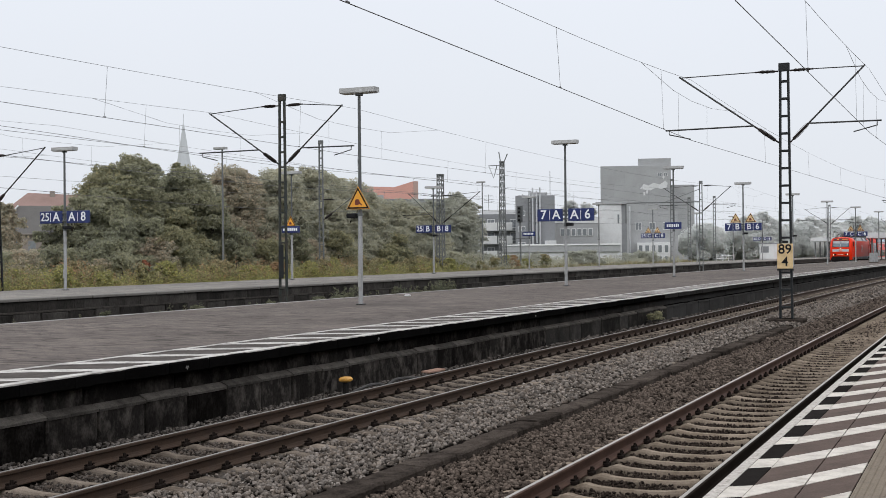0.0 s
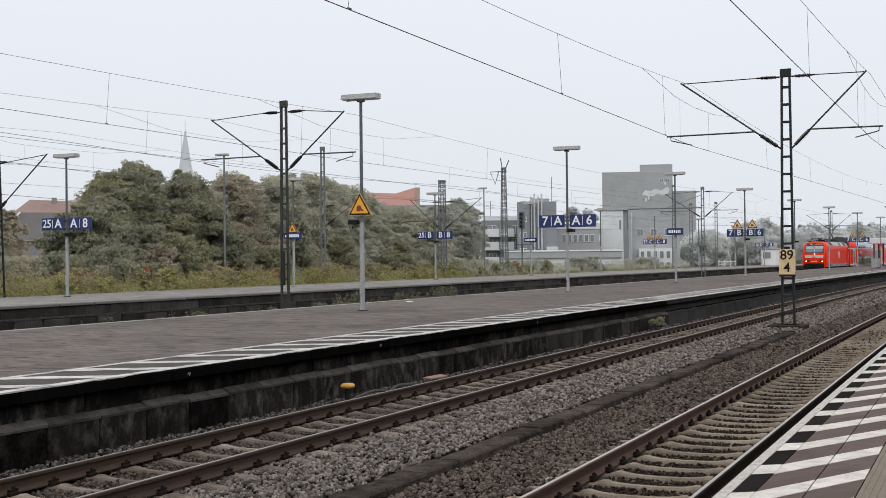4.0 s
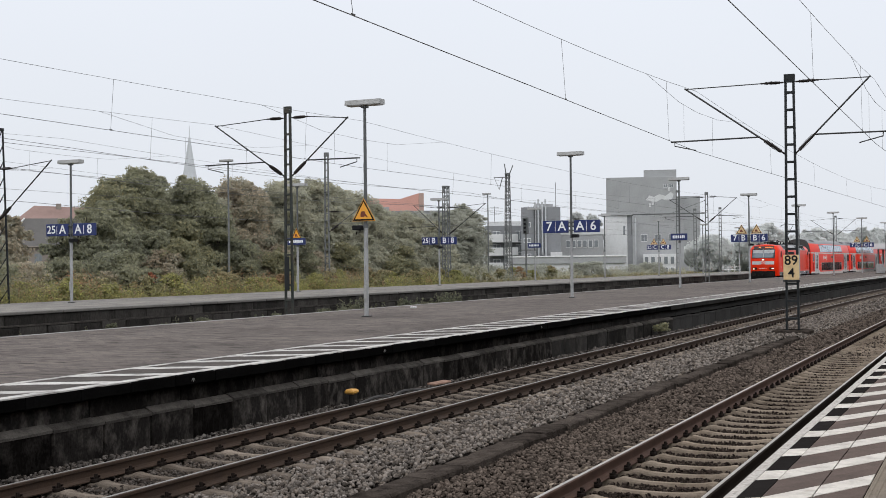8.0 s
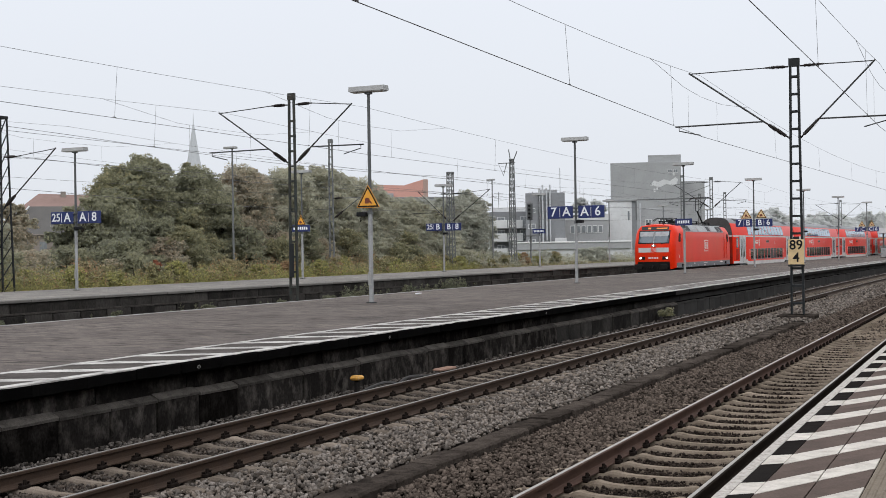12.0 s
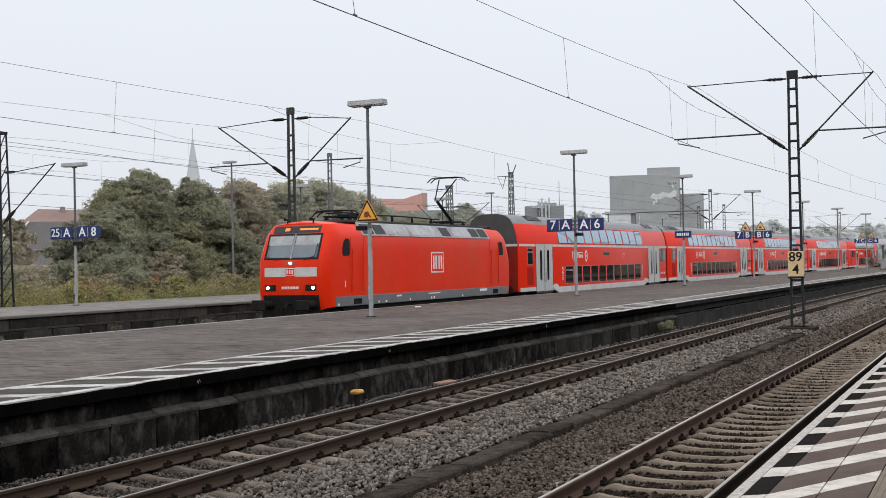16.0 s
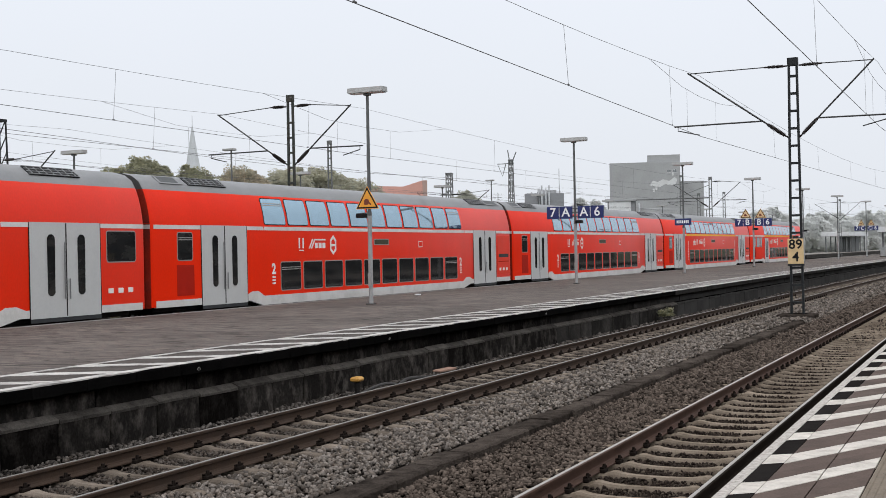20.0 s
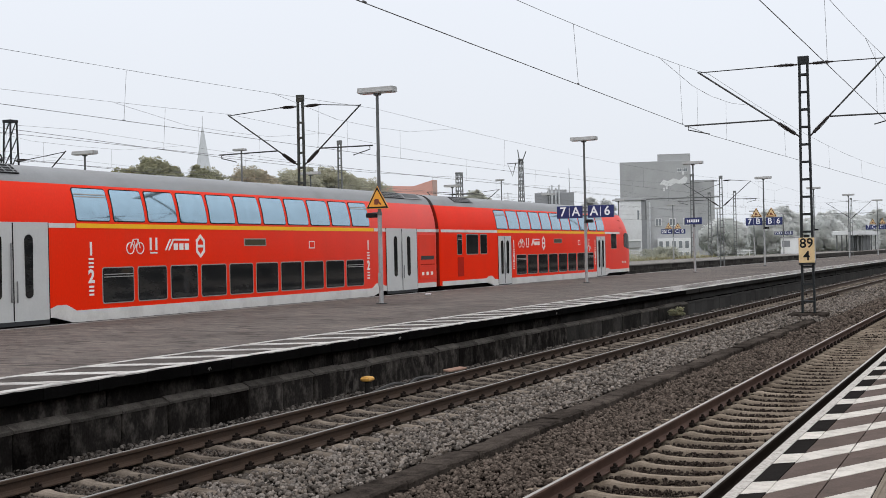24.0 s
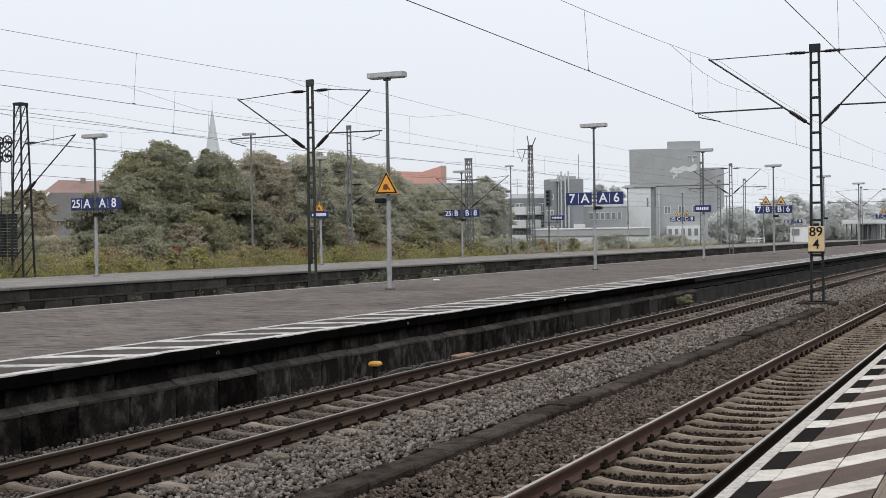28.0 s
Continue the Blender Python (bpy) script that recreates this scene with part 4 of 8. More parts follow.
def third_wall():
    rr = random.Random(31)
    cap = mesh_of("coping_stone", box(bmesh.new(), -0.36, 0.0, -0.985, 0.985, -0.11, 0.004, 0.02), "cope_third")
    upper = mesh_of("wall_panel", box(bmesh.new(), -0.06, 0.0, -0.975, 0.975, -0.40, 0.0, 0.03), "wall_third")
    lower = mesh_of("wall_panel", box(bmesh.new(), -0.07, 0.0, -0.72, 0.72, -0.5, 0.0, 0.035), "wall_third")
    for i in range(0, 90):
        y = 14 + 2 * i
        share("coping_stone", cap, third, along(THIRD_EDGE + rr.uniform(-0.02, 0.02), y, THIRD_TOP + rr.uniform(-0.012, 0.0), rr.uniform(-0.4, 0.4)))
        share("wall_panel", upper, third, along(THIRD_EDGE - 0.09 + rr.uniform(-0.02, 0.02), y + 1.0, THIRD_TOP - 0.11, rr.uniform(-0.4, 0.4)))
    for i in range(0, 120):
        share("wall_panel", lower, third, along(THIRD_EDGE - 0.03 + rr.uniform(-0.03, 0.02), 14.4 + 1.5 * i, 0.25 + rr.uniform(-0.03, 0.02), rr.uniform(-0.6, 0.6)))


# ---- the train: an electric locomotive and five double-deck coaches ----
# Vehicle space: x across (towards the near platform positive), y along with the rear positive, z up from the rail heads.
COACH = 26.8
LOCO = 18.9
SIDE = [(1.40, 0.97), (1.40, 2.0), (1.40, 3.16), (1.39, 3.30), (1.372, 3.45), (1.345, 3.62), (1.305, 3.80), (1.255, 3.98), (1.195, 4.15), (1.155, 4.24)]
ROOF = [(1.155, 4.24), (1.02, 4.46), (0.78, 4.62), (0.42, 4.71), (0.0, 4.74)]


def side_x(z):
    return float(np.interp(z, [p[1] for p in SIDE], [p[0] for p in SIDE]))


def wall_plate(name, s, y0, y1, z0, z1, proud, mat, parent, label="", slant=0.0):
    """A plate on the coach side (s = 1 or -1), following its lean."""
    a, b = side_x(z0) + proud, side_x(z1) + proud
    c = [(s * a, y0, z0), (s * a, y1, z0), (s * b, y1 - slant, z1), (s * b, y0 + slant, z1)]
    return plate(name, c if s > 0 else c[::-1], 0.006, mat, parent, label)


def round_plate(name, s, y0, y1, z0, z1, r, proud, mat, parent, slant=0.0):
    """A plate on the coach side with rounded corners, following the curve of the side."""
    n = max(2, int((z1 - z0 - 2 * r) / 0.14))
    zs = [z0, z0 + 0.12 * r, z0 + 0.45 * r] + [z0 + r + (z1 - z0 - 2 * r) * k / n for k in range(n + 1)] + [z1 - 0.45 * r, z1 - 0.12 * r, z1]
    rings = []
    for z in zs:
        e = max(0.0, r - min(z - z0, z1 - z))
        cut = r - math.sqrt(max(0.0, r * r - e * e)) + slant * (z - z0) / (z1 - z0)
        x = side_x(z)
        rings.append([(s * (x + proud - 0.008), y0 + cut, z), (s * (x + proud + 0.006), y0 + cut, z), (s * (x + proud + 0.006), y1 - cut, z), (s * (x + proud - 0.008), y1 - cut, z)])
    return part(name, shell(rings, 20), mat, parent)


def pane(s, y0, y1, z0, z1, glass, parent, lift=0.0, vent=False, name="window"):
    low = glass == "glass_dark"
    w = round_plate(name, s, y0, y1, z0, z1, 0.08, 0.003 + lift, "frame_light" if low else "rubber", parent, 0.0 if low else 0.012)
    if low:
        round_plate("seal", s, y0 + 0.028, y1 - 0.028, z0 + 0.028, z1 - 0.028, 0.06, 0.006 + lift, "rubber", w, 0.0)
    e = 0.05 if low else 0.026
    round_plate("glass", s, y0 + e, y1 - e, z0 + e, z1 - e, 0.06, 0.012 + lift, glass, w, 0.0 if low else 0.012)
    if vent:
        for zz, half in ((z1 - 0.20 * (z1 - z0), 0.012), (z1 - 0.27 * (z1 - z0), 0.012)):
            wall_plate("vent_bar", s, y0 + 0.05, y1 - 0.05, zz - half, zz + half, 0.022 + lift, "frame_light", w)
    return w


def oval(bm, x, y, z, ry, rz, n=14, depth=0.01, s=1):
    r = rz - ry
    pts = []
    for i in range(n):
        a = 2 * math.pi * i / n
        pts.append((y + ry * math.cos(a), z + (r if math.sin(a) >= 0 else -r) + ry * math.sin(a)))
    loft(bm, [[(x - s * 0.004, py, pz) for py, pz in pts], [(x + s * depth, py, pz) for py, pz in pts]])
    return bm


def door(s, y0, y1, z0, z1, parent):
    d = wall_plate("door", s, y0, y1, z0, z1, 0.012, "door_grey", parent, "light grey sliding double door")
    mid = (y0 + y1) / 2
    wall_plate("door_gap", s, mid - 0.016, mid + 0.016, z0 + 0.02, z1 - 0.02, 0.020, "rubber", d)
    for y in (y0 - 0.012, y1 + 0.012):
        wall_plate("door_seal", s, y - 0.014, y + 0.014, z0, z1, 0.013, "rubber", d)
    x = s * (1.40 + 0.020)
    q = (y1 - y0) / 4
    for k in (-1, 1):
        part("door_window", oval(bmesh.new(), x, mid + k * q * 0.86, (z0 + z1) / 2 + 0.12, 0.135, 0.76, s=s), "glass_dark", d)
        b = bmesh.new()
        rod(b, (x + s * 0.03, mid + k * 0.09, z0 + 0.45), (x + s * 0.03, mid + k * 0.09, z0 + (1.85 if k < 0 else 0.95)), 0.017, n=6)
        part("handle", b, "steel", d)
    wall_plate("door_step", s, y0, y1, z0 - 0.10, z0 - 0.01, 0.016, "grille", d)
    return d


def bar(s, y0, y1, z0, z1, parent, mat="logo_white", proud=0.010, name="lettering_bar"):
    return wall_plate(name, s, y0, y1, z0, z1, proud, mat, parent)


def slant_bar(s, y0, y1, z0, z1, shift, parent):
    x = side_x((z0 + z1) / 2) + 0.010
    c = [(s * x, y0, z0), (s * x, y1, z0), (s * x, y1 + shift, z1), (s * x, y0 + shift, z1)]
    return plate("emblem", c if s > 0 else c[::-1], 0.006, "logo_white", parent)


def emblems(s, y, parent, bike):
    """The operator's marks as plain shapes: bars, a roof-like stroke, and a six-sided ring."""
    if bike:
        b = bmesh.new()
        x = s * 1.409
        for k in (-0.2, 0.2):
            ring = [(x, y - 0.62 + k + 0.15 * math.cos(a), 2.62 + 0.15 * math.sin(a)) for a in [2 * math.pi * i / 12 for i in range(13)]]
            tube_path(b, ring, 0.016, 4)
        tube_path(b, [(x, y - 0.82, 2.62), (x, y - 0.70, 2.86), (x, y - 0.50, 2.86), (x, y - 0.42, 2.62)], 0.016, 4)
        tube_path(b, [(x, y - 0.70, 2.86), (x, y - 0.60, 2.64), (x, y - 0.50, 2.86)], 0.014, 4)
        part("bicycle_sign", b, "logo_white", parent, "white bicycle pictogram")
    bar(s, y - 0.02, y + 0.06, 2.56, 2.90, parent, name="emblem")
    bar(s, y + 0.22, y + 0.30, 2.56, 2.90, parent, name="emblem")
    bar(s, y, y + 0.30, 2.47, 2.51, parent)
    slant_bar(s, y + 0.62, y + 0.69, 2.55, 2.86, 0.22, parent)
    slant_bar(s, y + 0.76, y + 0.83, 2.55, 2.86, 0.22, parent)
    bar(s, y + 0.98, y + 1.72, 2.82, 2.87, parent, name="emblem")
    for k in range(3):
        bar(s, y + 1.02 + 0.25 * k, y + 1.20 + 0.25 * k, 2.56, 2.74, parent, name="emblem")
    b = bmesh.new()
    x = side_x(2.65) + 0.004
    ro = [(y + 2.25 + 0.24 * math.sin(a), 2.66 + 0.34 * math.cos(a)) for a in [math.pi / 3 * i for i in range(6)]]
    ri = [(y + 2.25 + 0.155 * math.sin(a), 2.66 + 0.235 * math.cos(a)) for a in [math.pi / 3 * i for i in range(6)]]
    for i in range(6):
        j = (i + 1) % 6
        loft(b, [[(s * xx, *ro[i]), (s * xx, *ro[j]), (s * xx, *ri[j]), (s * xx, *ri[i])] for xx in (x, x + 0.012)])
    part("emblem", b, "logo_white", parent, "white six-sided ring emblem")
    bar(s, y + 2.13, y + 2.37, 2.62, 2.70, parent, name="emblem")


def class_mark(s, text, y, z, parent):
    lettering("class_number", text, 0.46, "logo_white", parent, pose(s * (side_x(z) + 0.012), y, z, 0, 0, 90 * s), "white class number", 0.035)
    for k in range(3):
        bar(s, y - 0.09, y + 0.09, z - 0.27 - 0.10 * k, z - 0.22 - 0.10 * k, parent)


def bogie(parent, y, wheel_r, wheels, half):
    g = bmesh.new()
    box(g, -1.15, 1.15, y - half, y + half, 0.42, 0.72, 0.04)
    for s in (-1, 1):
        box(g, s * 1.12 - 0.07, s * 1.12 + 0.07, y - half - 0.2, y + half + 0.2, 0.40, 0.80, 0.03)
        for k in wheels:
            box(g, s * 1.18 - 0.09, s * 1.18 + 0.09, y + k - 0.2, y + k + 0.2, 0.28, 0.60, 0.04)
    b = part("bogie", g, "under", parent, "black sooty bogie")
    for k in wheels:
        for s in (-1, 1):
            w = bmesh.new()
            rod(w, (s * 0.68, y + k, wheel_r), (s * 0.82, y + k, wheel_r), wheel_r, wheel_r, 24)
            part("wheel", w, "steel", b)
    return b


def skirt(s, parent, end=26.5):
    """The white lower band, stepped down between the bogies."""
    lo = [(0.3, 0.95), (4.9, 0.95), (5.6, 0.79), (21.2, 0.79), (21.9, 0.95), (end, 0.95)]
    hi = [(0.3, 1.14), (4.7, 1.14), (5.0, 1.24), (5.35, 1.24), (5.7, 1.08), (21.1, 1.08), (21.45, 1.24), (21.8, 1.24), (22.1, 1.14), (end, 1.14)]
    pts = lo + hi[::-1]
    b = bmesh.new()
    loft(b, [[(s * xx, y, z) for y, z in pts] for xx in (1.33, 1.412)])
    return part("skirt", b, "train_white", parent, "dusty white lower band")


def roof_grille(s, y0, y1, parent, mat="grille"):
    """A dark vent in the roof's slope, barred along and across; or a plain hatch."""
    a, b = Vector((1.055, 0, 4.43)), Vector((0.755, 0, 4.655))

    def strip(name, f0, f1, ya, yb, lift, thick, m, par, label=""):
        p, q = a.lerp(b, f0), a.lerp(b, f1)
        c = [(s * p.x, ya, p.z + lift), (s * p.x, yb, p.z + lift), (s * q.x, yb, q.z + lift), (s * q.x, ya, q.z + lift)]
        return plate(name, c if s > 0 else c[::-1], thick, m, par, label)
    if mat != "grille":
        g = strip("roof_hatch", 0.0, 1.0, y0, y1, 0.004, 0.016, "roof", parent, "grey roof hatch")
        strip("hatch_field", 0.14, 0.86, y0 + 0.1, y1 - 0.1, 0.022, 0.006, mat, g)
        return g
    g = strip("roof_grille", 0.0, 1.0, y0, y1, 0.004, 0.014, "black", parent, "dark barred roof vent")
    for k in range(7):
        yy = y0 + (y1 - y0) * (k + 0.5) / 7
        strip("louvre", 0.04, 0.96, yy - 0.013, yy + 0.013, 0.024, 0.012, "roof", g)
    for k in range(4):
        f = k / 3 * 0.9 + 0.02
        strip("louvre", f, f + 0.04, y0, y1, 0.026, 0.012, "roof", g)
    return g


def profile_ring(y_at, half, shrink=1.0):
    right = [(x * shrink, y_at(z), z) for x, z in half]
    left = [(-x * shrink, y_at(z), z) for x, z in half[::-1]]
    return right + left


def shell(rings, angle=32, strips=False):
    """A lofted body whose shallow edges are shaded round and whose steep ones stay sharp."""
    b = loft(bmesh.new(), rings, cap=not strips)
    if strips:
        b.verts.ensure_lookup_table()
        n = len(rings[0])
        for base, order in ((0, 1), (n * (len(rings) - 1), -1)):
            for k in range(n // 2):
                q = [k, k + 1, n - 2 - k, n - 1 - k]
                b.faces.new([b.verts[base + i] for i in list(dict.fromkeys(q))][::order])
            b.verts.ensure_lookup_table()
    bmesh.ops.recalc_face_normals(b, faces=b.faces)
    for f in b.faces:
        f.smooth = True
    for e in b.edges:
        e.smooth = e.calc_face_angle(0.0) < radians(angle)
    return b


def coach(label, first_class, control=False, panel=False):
    v = thing("passenger_coach", label, "train coach", group="coaches of the train")
    L = COACH
    body_half, roof_half = SIDE, ROOF
    # body shell
    if control:
        def tail(z):
            return float(np.interp(z, [0.9, 1.6, 2.3, 2.8, 3.3, 3.8, 4.24, 4.5, 4.75], [26.50, 26.56, 26.52, 26.40, 26.18, 25.84, 25.38, 24.9, 24.0]))

        def narrow(d):
            return float(np.interp(d, [0.0, 0.08, 0.25, 0.55, 1.0, 1.5], [0.70, 0.80, 0.89, 0.955, 0.99, 1.0]))
        tall = [(side_x(z), z) for z in (0.97, 1.6, 2.3, 2.8, 3.16, 3.30, 3.45, 3.62, 3.80, 3.98, 4.15, 4.24)]
        backs = (1.5, 1.0, 0.55, 0.25, 0.08, 0.0)
        rings = [profile_ring(lambda z: 0.16, tall, 0.97), profile_ring(lambda z: 0.26, tall), profile_ring(lambda z: 21.3, tall)]
        rings += [profile_ring(lambda z, d=d: tail(z) - d, tall, narrow(d)) for d in backs]
        rr = [profile_ring(lambda z: 0.16, ROOF, 0.97), profile_ring(lambda z: 0.26, ROOF), profile_ring(lambda z: 21.3, ROOF)]
        rr += [profile_ring(lambda z, d=d: tail(z) - d, ROOF, narrow(d)) for d in backs]
    else:
        rings = [profile_ring(lambda z: 0.16, SIDE, 0.97), profile_ring(lambda z: 0.26, SIDE), profile_ring(lambda z: L - 0.26, SIDE), profile_ring(lambda z: L - 0.16, SIDE, 0.97)]
        rr = [profile_ring(lambda z: 0.16, ROOF, 0.97), profile_ring(lambda z: 0.26, ROOF), profile_ring(lambda z: L - 0.26, ROOF), profile_ring(lambda z: L - 0.16, ROOF, 0.97)]
    part("body", shell(rings), "red", v, "glossy red double-deck body")
    part("roof", shell(rr), "roof", v, "dusty grey roof")
    # end walls and gangway bellows
    for y, d, use in ((0.155, -1, True), (L - 0.155, 1, not control)):
        if not use:
            continue
        for half, m in (([p for p in SIDE if p[1] > 3.2], "red_dirty" if panel or control else "end_grey"), (ROOF[:-1], "end_grey")):
            ring = profile_ring(lambda z: y, half, 0.962)
            part("end_wall", loft(bmesh.new(), [ring, [(x, yy + d * 0.012, z) for x, yy, z in ring]]), m, v, "sooty upper end wall")
        w = part("end_wall", box(bmesh.new(), -1.345, 1.345, min(y, y + d * 0.012), max(y, y + d * 0.012), 0.95, 3.28), "red_dirty", v, "sooty dark red end wall")
        wall_x = box(bmesh.new(), -1.35, 1.35, min(y, y + d * 0.016), max(y, y + d * 0.016), 3.14, 3.255)
        part("stripe", wall_x, "train_white", w)
        b = bmesh.new()
        box(b, -0.75, 0.75, min(y, y + d * 0.16), max(y, y + d * 0.16), 0.95, 3.2, 0.05)
        part("bellows", b, "rubber", w)
        b = bmesh.new()
        for s in (-1, 1):
            rod(b, (s * 0.88, y, 1.05), (s * 0.88, y + d * 0.13, 1.05), 0.20, 0.22, 14)
        part("buffer", b, "under", w)
    for s in (1, -1):
        skirt(s, v, 25.75 if control else 26.5)
        bar(s, 0.24, 5.7 if not control else 6.0, 3.14, 3.255, v, "train_white", 0.004, "stripe")
        hi = "yellow" if first_class else "train_white"
        bar(s, 5.75 if not control else 6.05, 21.3, 3.14, 3.255, v, hi, 0.004, "stripe")
        bar(s, 21.35, 24.0 if control else L - 0.24, 3.14, 3.255, v, "train_white", 0.004, "stripe")
        n_up, y_up = 11, 5.75 if not control else 6.0
        for k in range(n_up):
            pane(s, y_up + 1.40 * k, y_up + 1.40 * k + 1.29, 3.31, 4.17, "glass_sky", v, vent=(k in (0, n_up - 1)))
        n_lo, y_lo = (8, 8.24) if control else (10, 6.66)
        for k in range(n_lo):
            pane(s, y_lo + 1.40 * k, y_lo + 1.40 * k + 1.25, 1.20, 2.14, "glass_dark", v, vent=(k in (0, n_lo - 1)))
        if control:
            door(s, 6.1, 7.6, 0.84, 3.0, v)
            door(s, 19.8, 21.3, 0.84, 3.0, v)
            pane(s, 1.76, 2.26, 2.2, 3.08, "glass_dark", v, vent=True)
            pane(s, 2.68, 3.92, 2.2, 3.08, "glass_dark", v)
            pane(s, 4.12, 4.87, 2.2, 3.08, "glass_dark", v)
            pane(s, 22.4, 23.4, 2.30, 3.18, "glass_dark", v)
            cols = []
            for y, lo, hi in ((24.78, 2.44, 3.10), (24.86, 2.40, 3.19), (25.15, 2.36, 3.20), (25.45, 2.32, 3.19), (25.72, 2.29, 3.12), (25.92, 2.28, 2.98), (26.08, 2.28, 2.72), (26.20, 2.29, 2.46)):
                x = side_x(2.6) * narrow(tail(2.6) - y)
                cols.append([(s * (x - 0.02), y, lo), (s * (x + 0.014), y, lo), (s * (x + 0.014), y, hi), (s * (x - 0.02), y, hi)])
            part("cab_window", loft(bmesh.new(), cols), "glass_black", v, "dark driver's quarter window")
            bar(s, 24.05, 24.45, 3.48, 3.95, v, "red_vent", -0.004, "vent_panel")
            b = bmesh.new()
            x = s * 1.41
            tube_path(b, [(x, 18.55, 2.72), (x, 18.50, 2.48), (x, 18.72, 2.46), (x, 18.84, 2.30)], 0.022, 4)
            tube_path(b, [(x, 18.50 + 0.17 * math.sin(a), 2.36 - 0.15 * math.cos(a)) for a in [0.6 + 0.5 * q for q in range(10)]], 0.016, 4)
            rod(b, (x - 0.008, 18.56, 2.80), (x + 0.008, 18.56, 2.80), 0.05, n=8)
            part("wheelchair_sign", b, "logo_white", v, "white wheelchair pictogram")
            bar(s, 1.8, 2.4, 1.3, 2.1, v, "red_vent", 0.003, "vent_panel")
            emblems(s, 9.5, v, True)
            dd = bar(s, 13.2, 14.35, 2.65, 2.88, v, "frame_light", 0.004, "destination_display")
            bar(s, 13.25, 14.299999999999999, 2.68, 2.85, dd, "display_off", 0.011, "display_field")
            for k in range(3):
                bar(s, 24.35 + 0.3 * k, 24.52 + 0.3 * k, 1.46, 1.58, v)
            class_mark(s, "1", 7.92, 2.62, v)
            class_mark(s, "2", 7.92, 1.95, v)
            class_mark(s, "1", 19.55, 2.62, v)
            class_mark(s, "2", 19.55, 1.95, v)
        else:
            door(s, 2.42, 4.74, 0.92, 3.265, v)
            door(s, 22.26, 24.8, 0.92, 3.265, v)
            pane(s, 1.27, 2.0, 2.24, 3.06, "glass_dark", v, vent=True)
            bar(s, 1.25, 2.05, 1.25, 2.12, v, "red_vent", 0.003, "vent_panel")
            if panel:
                p = bar(s, 25.0, 26.45, 1.28, 3.02, v, "red_cab", 0.004, "service_panel")
                bar(s, 25.15, 26.3, 2.05, 2.2, p, "grille", 0.012, "vent_slot")
                bar(s, 25.1, 26.35, 1.84, 1.88, p, "red_vent", 0.012, "vent_slot")
                for k in range(3):
                    bar(s, 25.2 + 0.40 * k, 25.40 + 0.40 * k, 1.44, 1.57, p)
            else:
                pane(s, 25.05, 26.25, 2.24, 3.08, "glass_dark", v)
                for k in range(3):
                    bar(s, 25.1 + 0.40 * k, 25.30 + 0.40 * k, 1.44, 1.57, v)
            emblems(s, 7.8 if not first_class else 8.6, v, first_class)
            dd = bar(s, 13.05, 14.25, 2.65, 2.88, v, "frame_light", 0.004, "destination_display")
            bar(s, 13.100000000000001, 14.2, 2.68, 2.85, dd, "display_off", 0.011, "display_field")
            class_mark(s, "1" if first_class else "2", 6.25, 2.6 if first_class else 1.9, v)
            class_mark(s, "2", 20.85, 1.9, v)
            if first_class:
                class_mark(s, "2", 6.25, 1.9, v)
                class_mark(s, "1", 20.85, 2.62, v)
        # small framed mark, drawn as a plain plate
        e = bar(s, 16.8, 17.15, 2.55, 2.80, v, "logo_white", 0.006, "emblem")
        bar(s, 16.84, 17.11, 2.585, 2.765, e, "red", 0.014, "emblem_field")
        roof_grille(s, 2.3, 4.2, v)
        if panel:
            roof_grille(s, 1.0, 2.0, v, "hatch")
            roof_grille(s, L - 2.2, L - 0.7, v, "hatch")
        if not control:
            roof_grille(s, L - 4.1, L - 2.3, v)
        else:
            roof_grille(s, 22.4, 24.0, v)
    part("underframe", box(bmesh.new(), -1.15, 1.15, 5.6, 21.1, 0.45, 0.98, 0.05), "under", v, "black underframe")
    part("underframe", box(bmesh.new(), -1.2, 1.2, 0.4, 26.2 if not control else 25.6, 0.80, 0.99, 0.03), "under", v)
    bogie(v, 3.6, 0.46, (-1.25, 1.25), 1.5)
    bogie(v, 23.2 if not control else 22.9, 0.46, (-1.25, 1.25), 1.5)
    if control:
        b = bmesh.new()
        loft(b, [[(x, y, z) for x, z in ((-1.0, 0.55), (1.0, 0.55), (1.02, 0.95), (-1.02, 0.95))] for y in (25.4, 26.25)])
        part("plough", b, "under", v, "black snow plough")
        b = bmesh.new()
        for s in (-1, 1):
            rod(b, (s * 0.88, 26.05, 1.05), (s * 0.88, 26.75, 1.05), 0.12, 0.22, 14)
        part("buffer", b, "under", v)
        c = [(0.80, 26.09, 3.50), (-0.80, 26.09, 3.50), (-0.92, 26.54, 2.36), (0.92, 26.54, 2.36)]
        plate("windscreen", c[::-1], 0.012, "glass_cab", v, "grey windscreen")
    return v


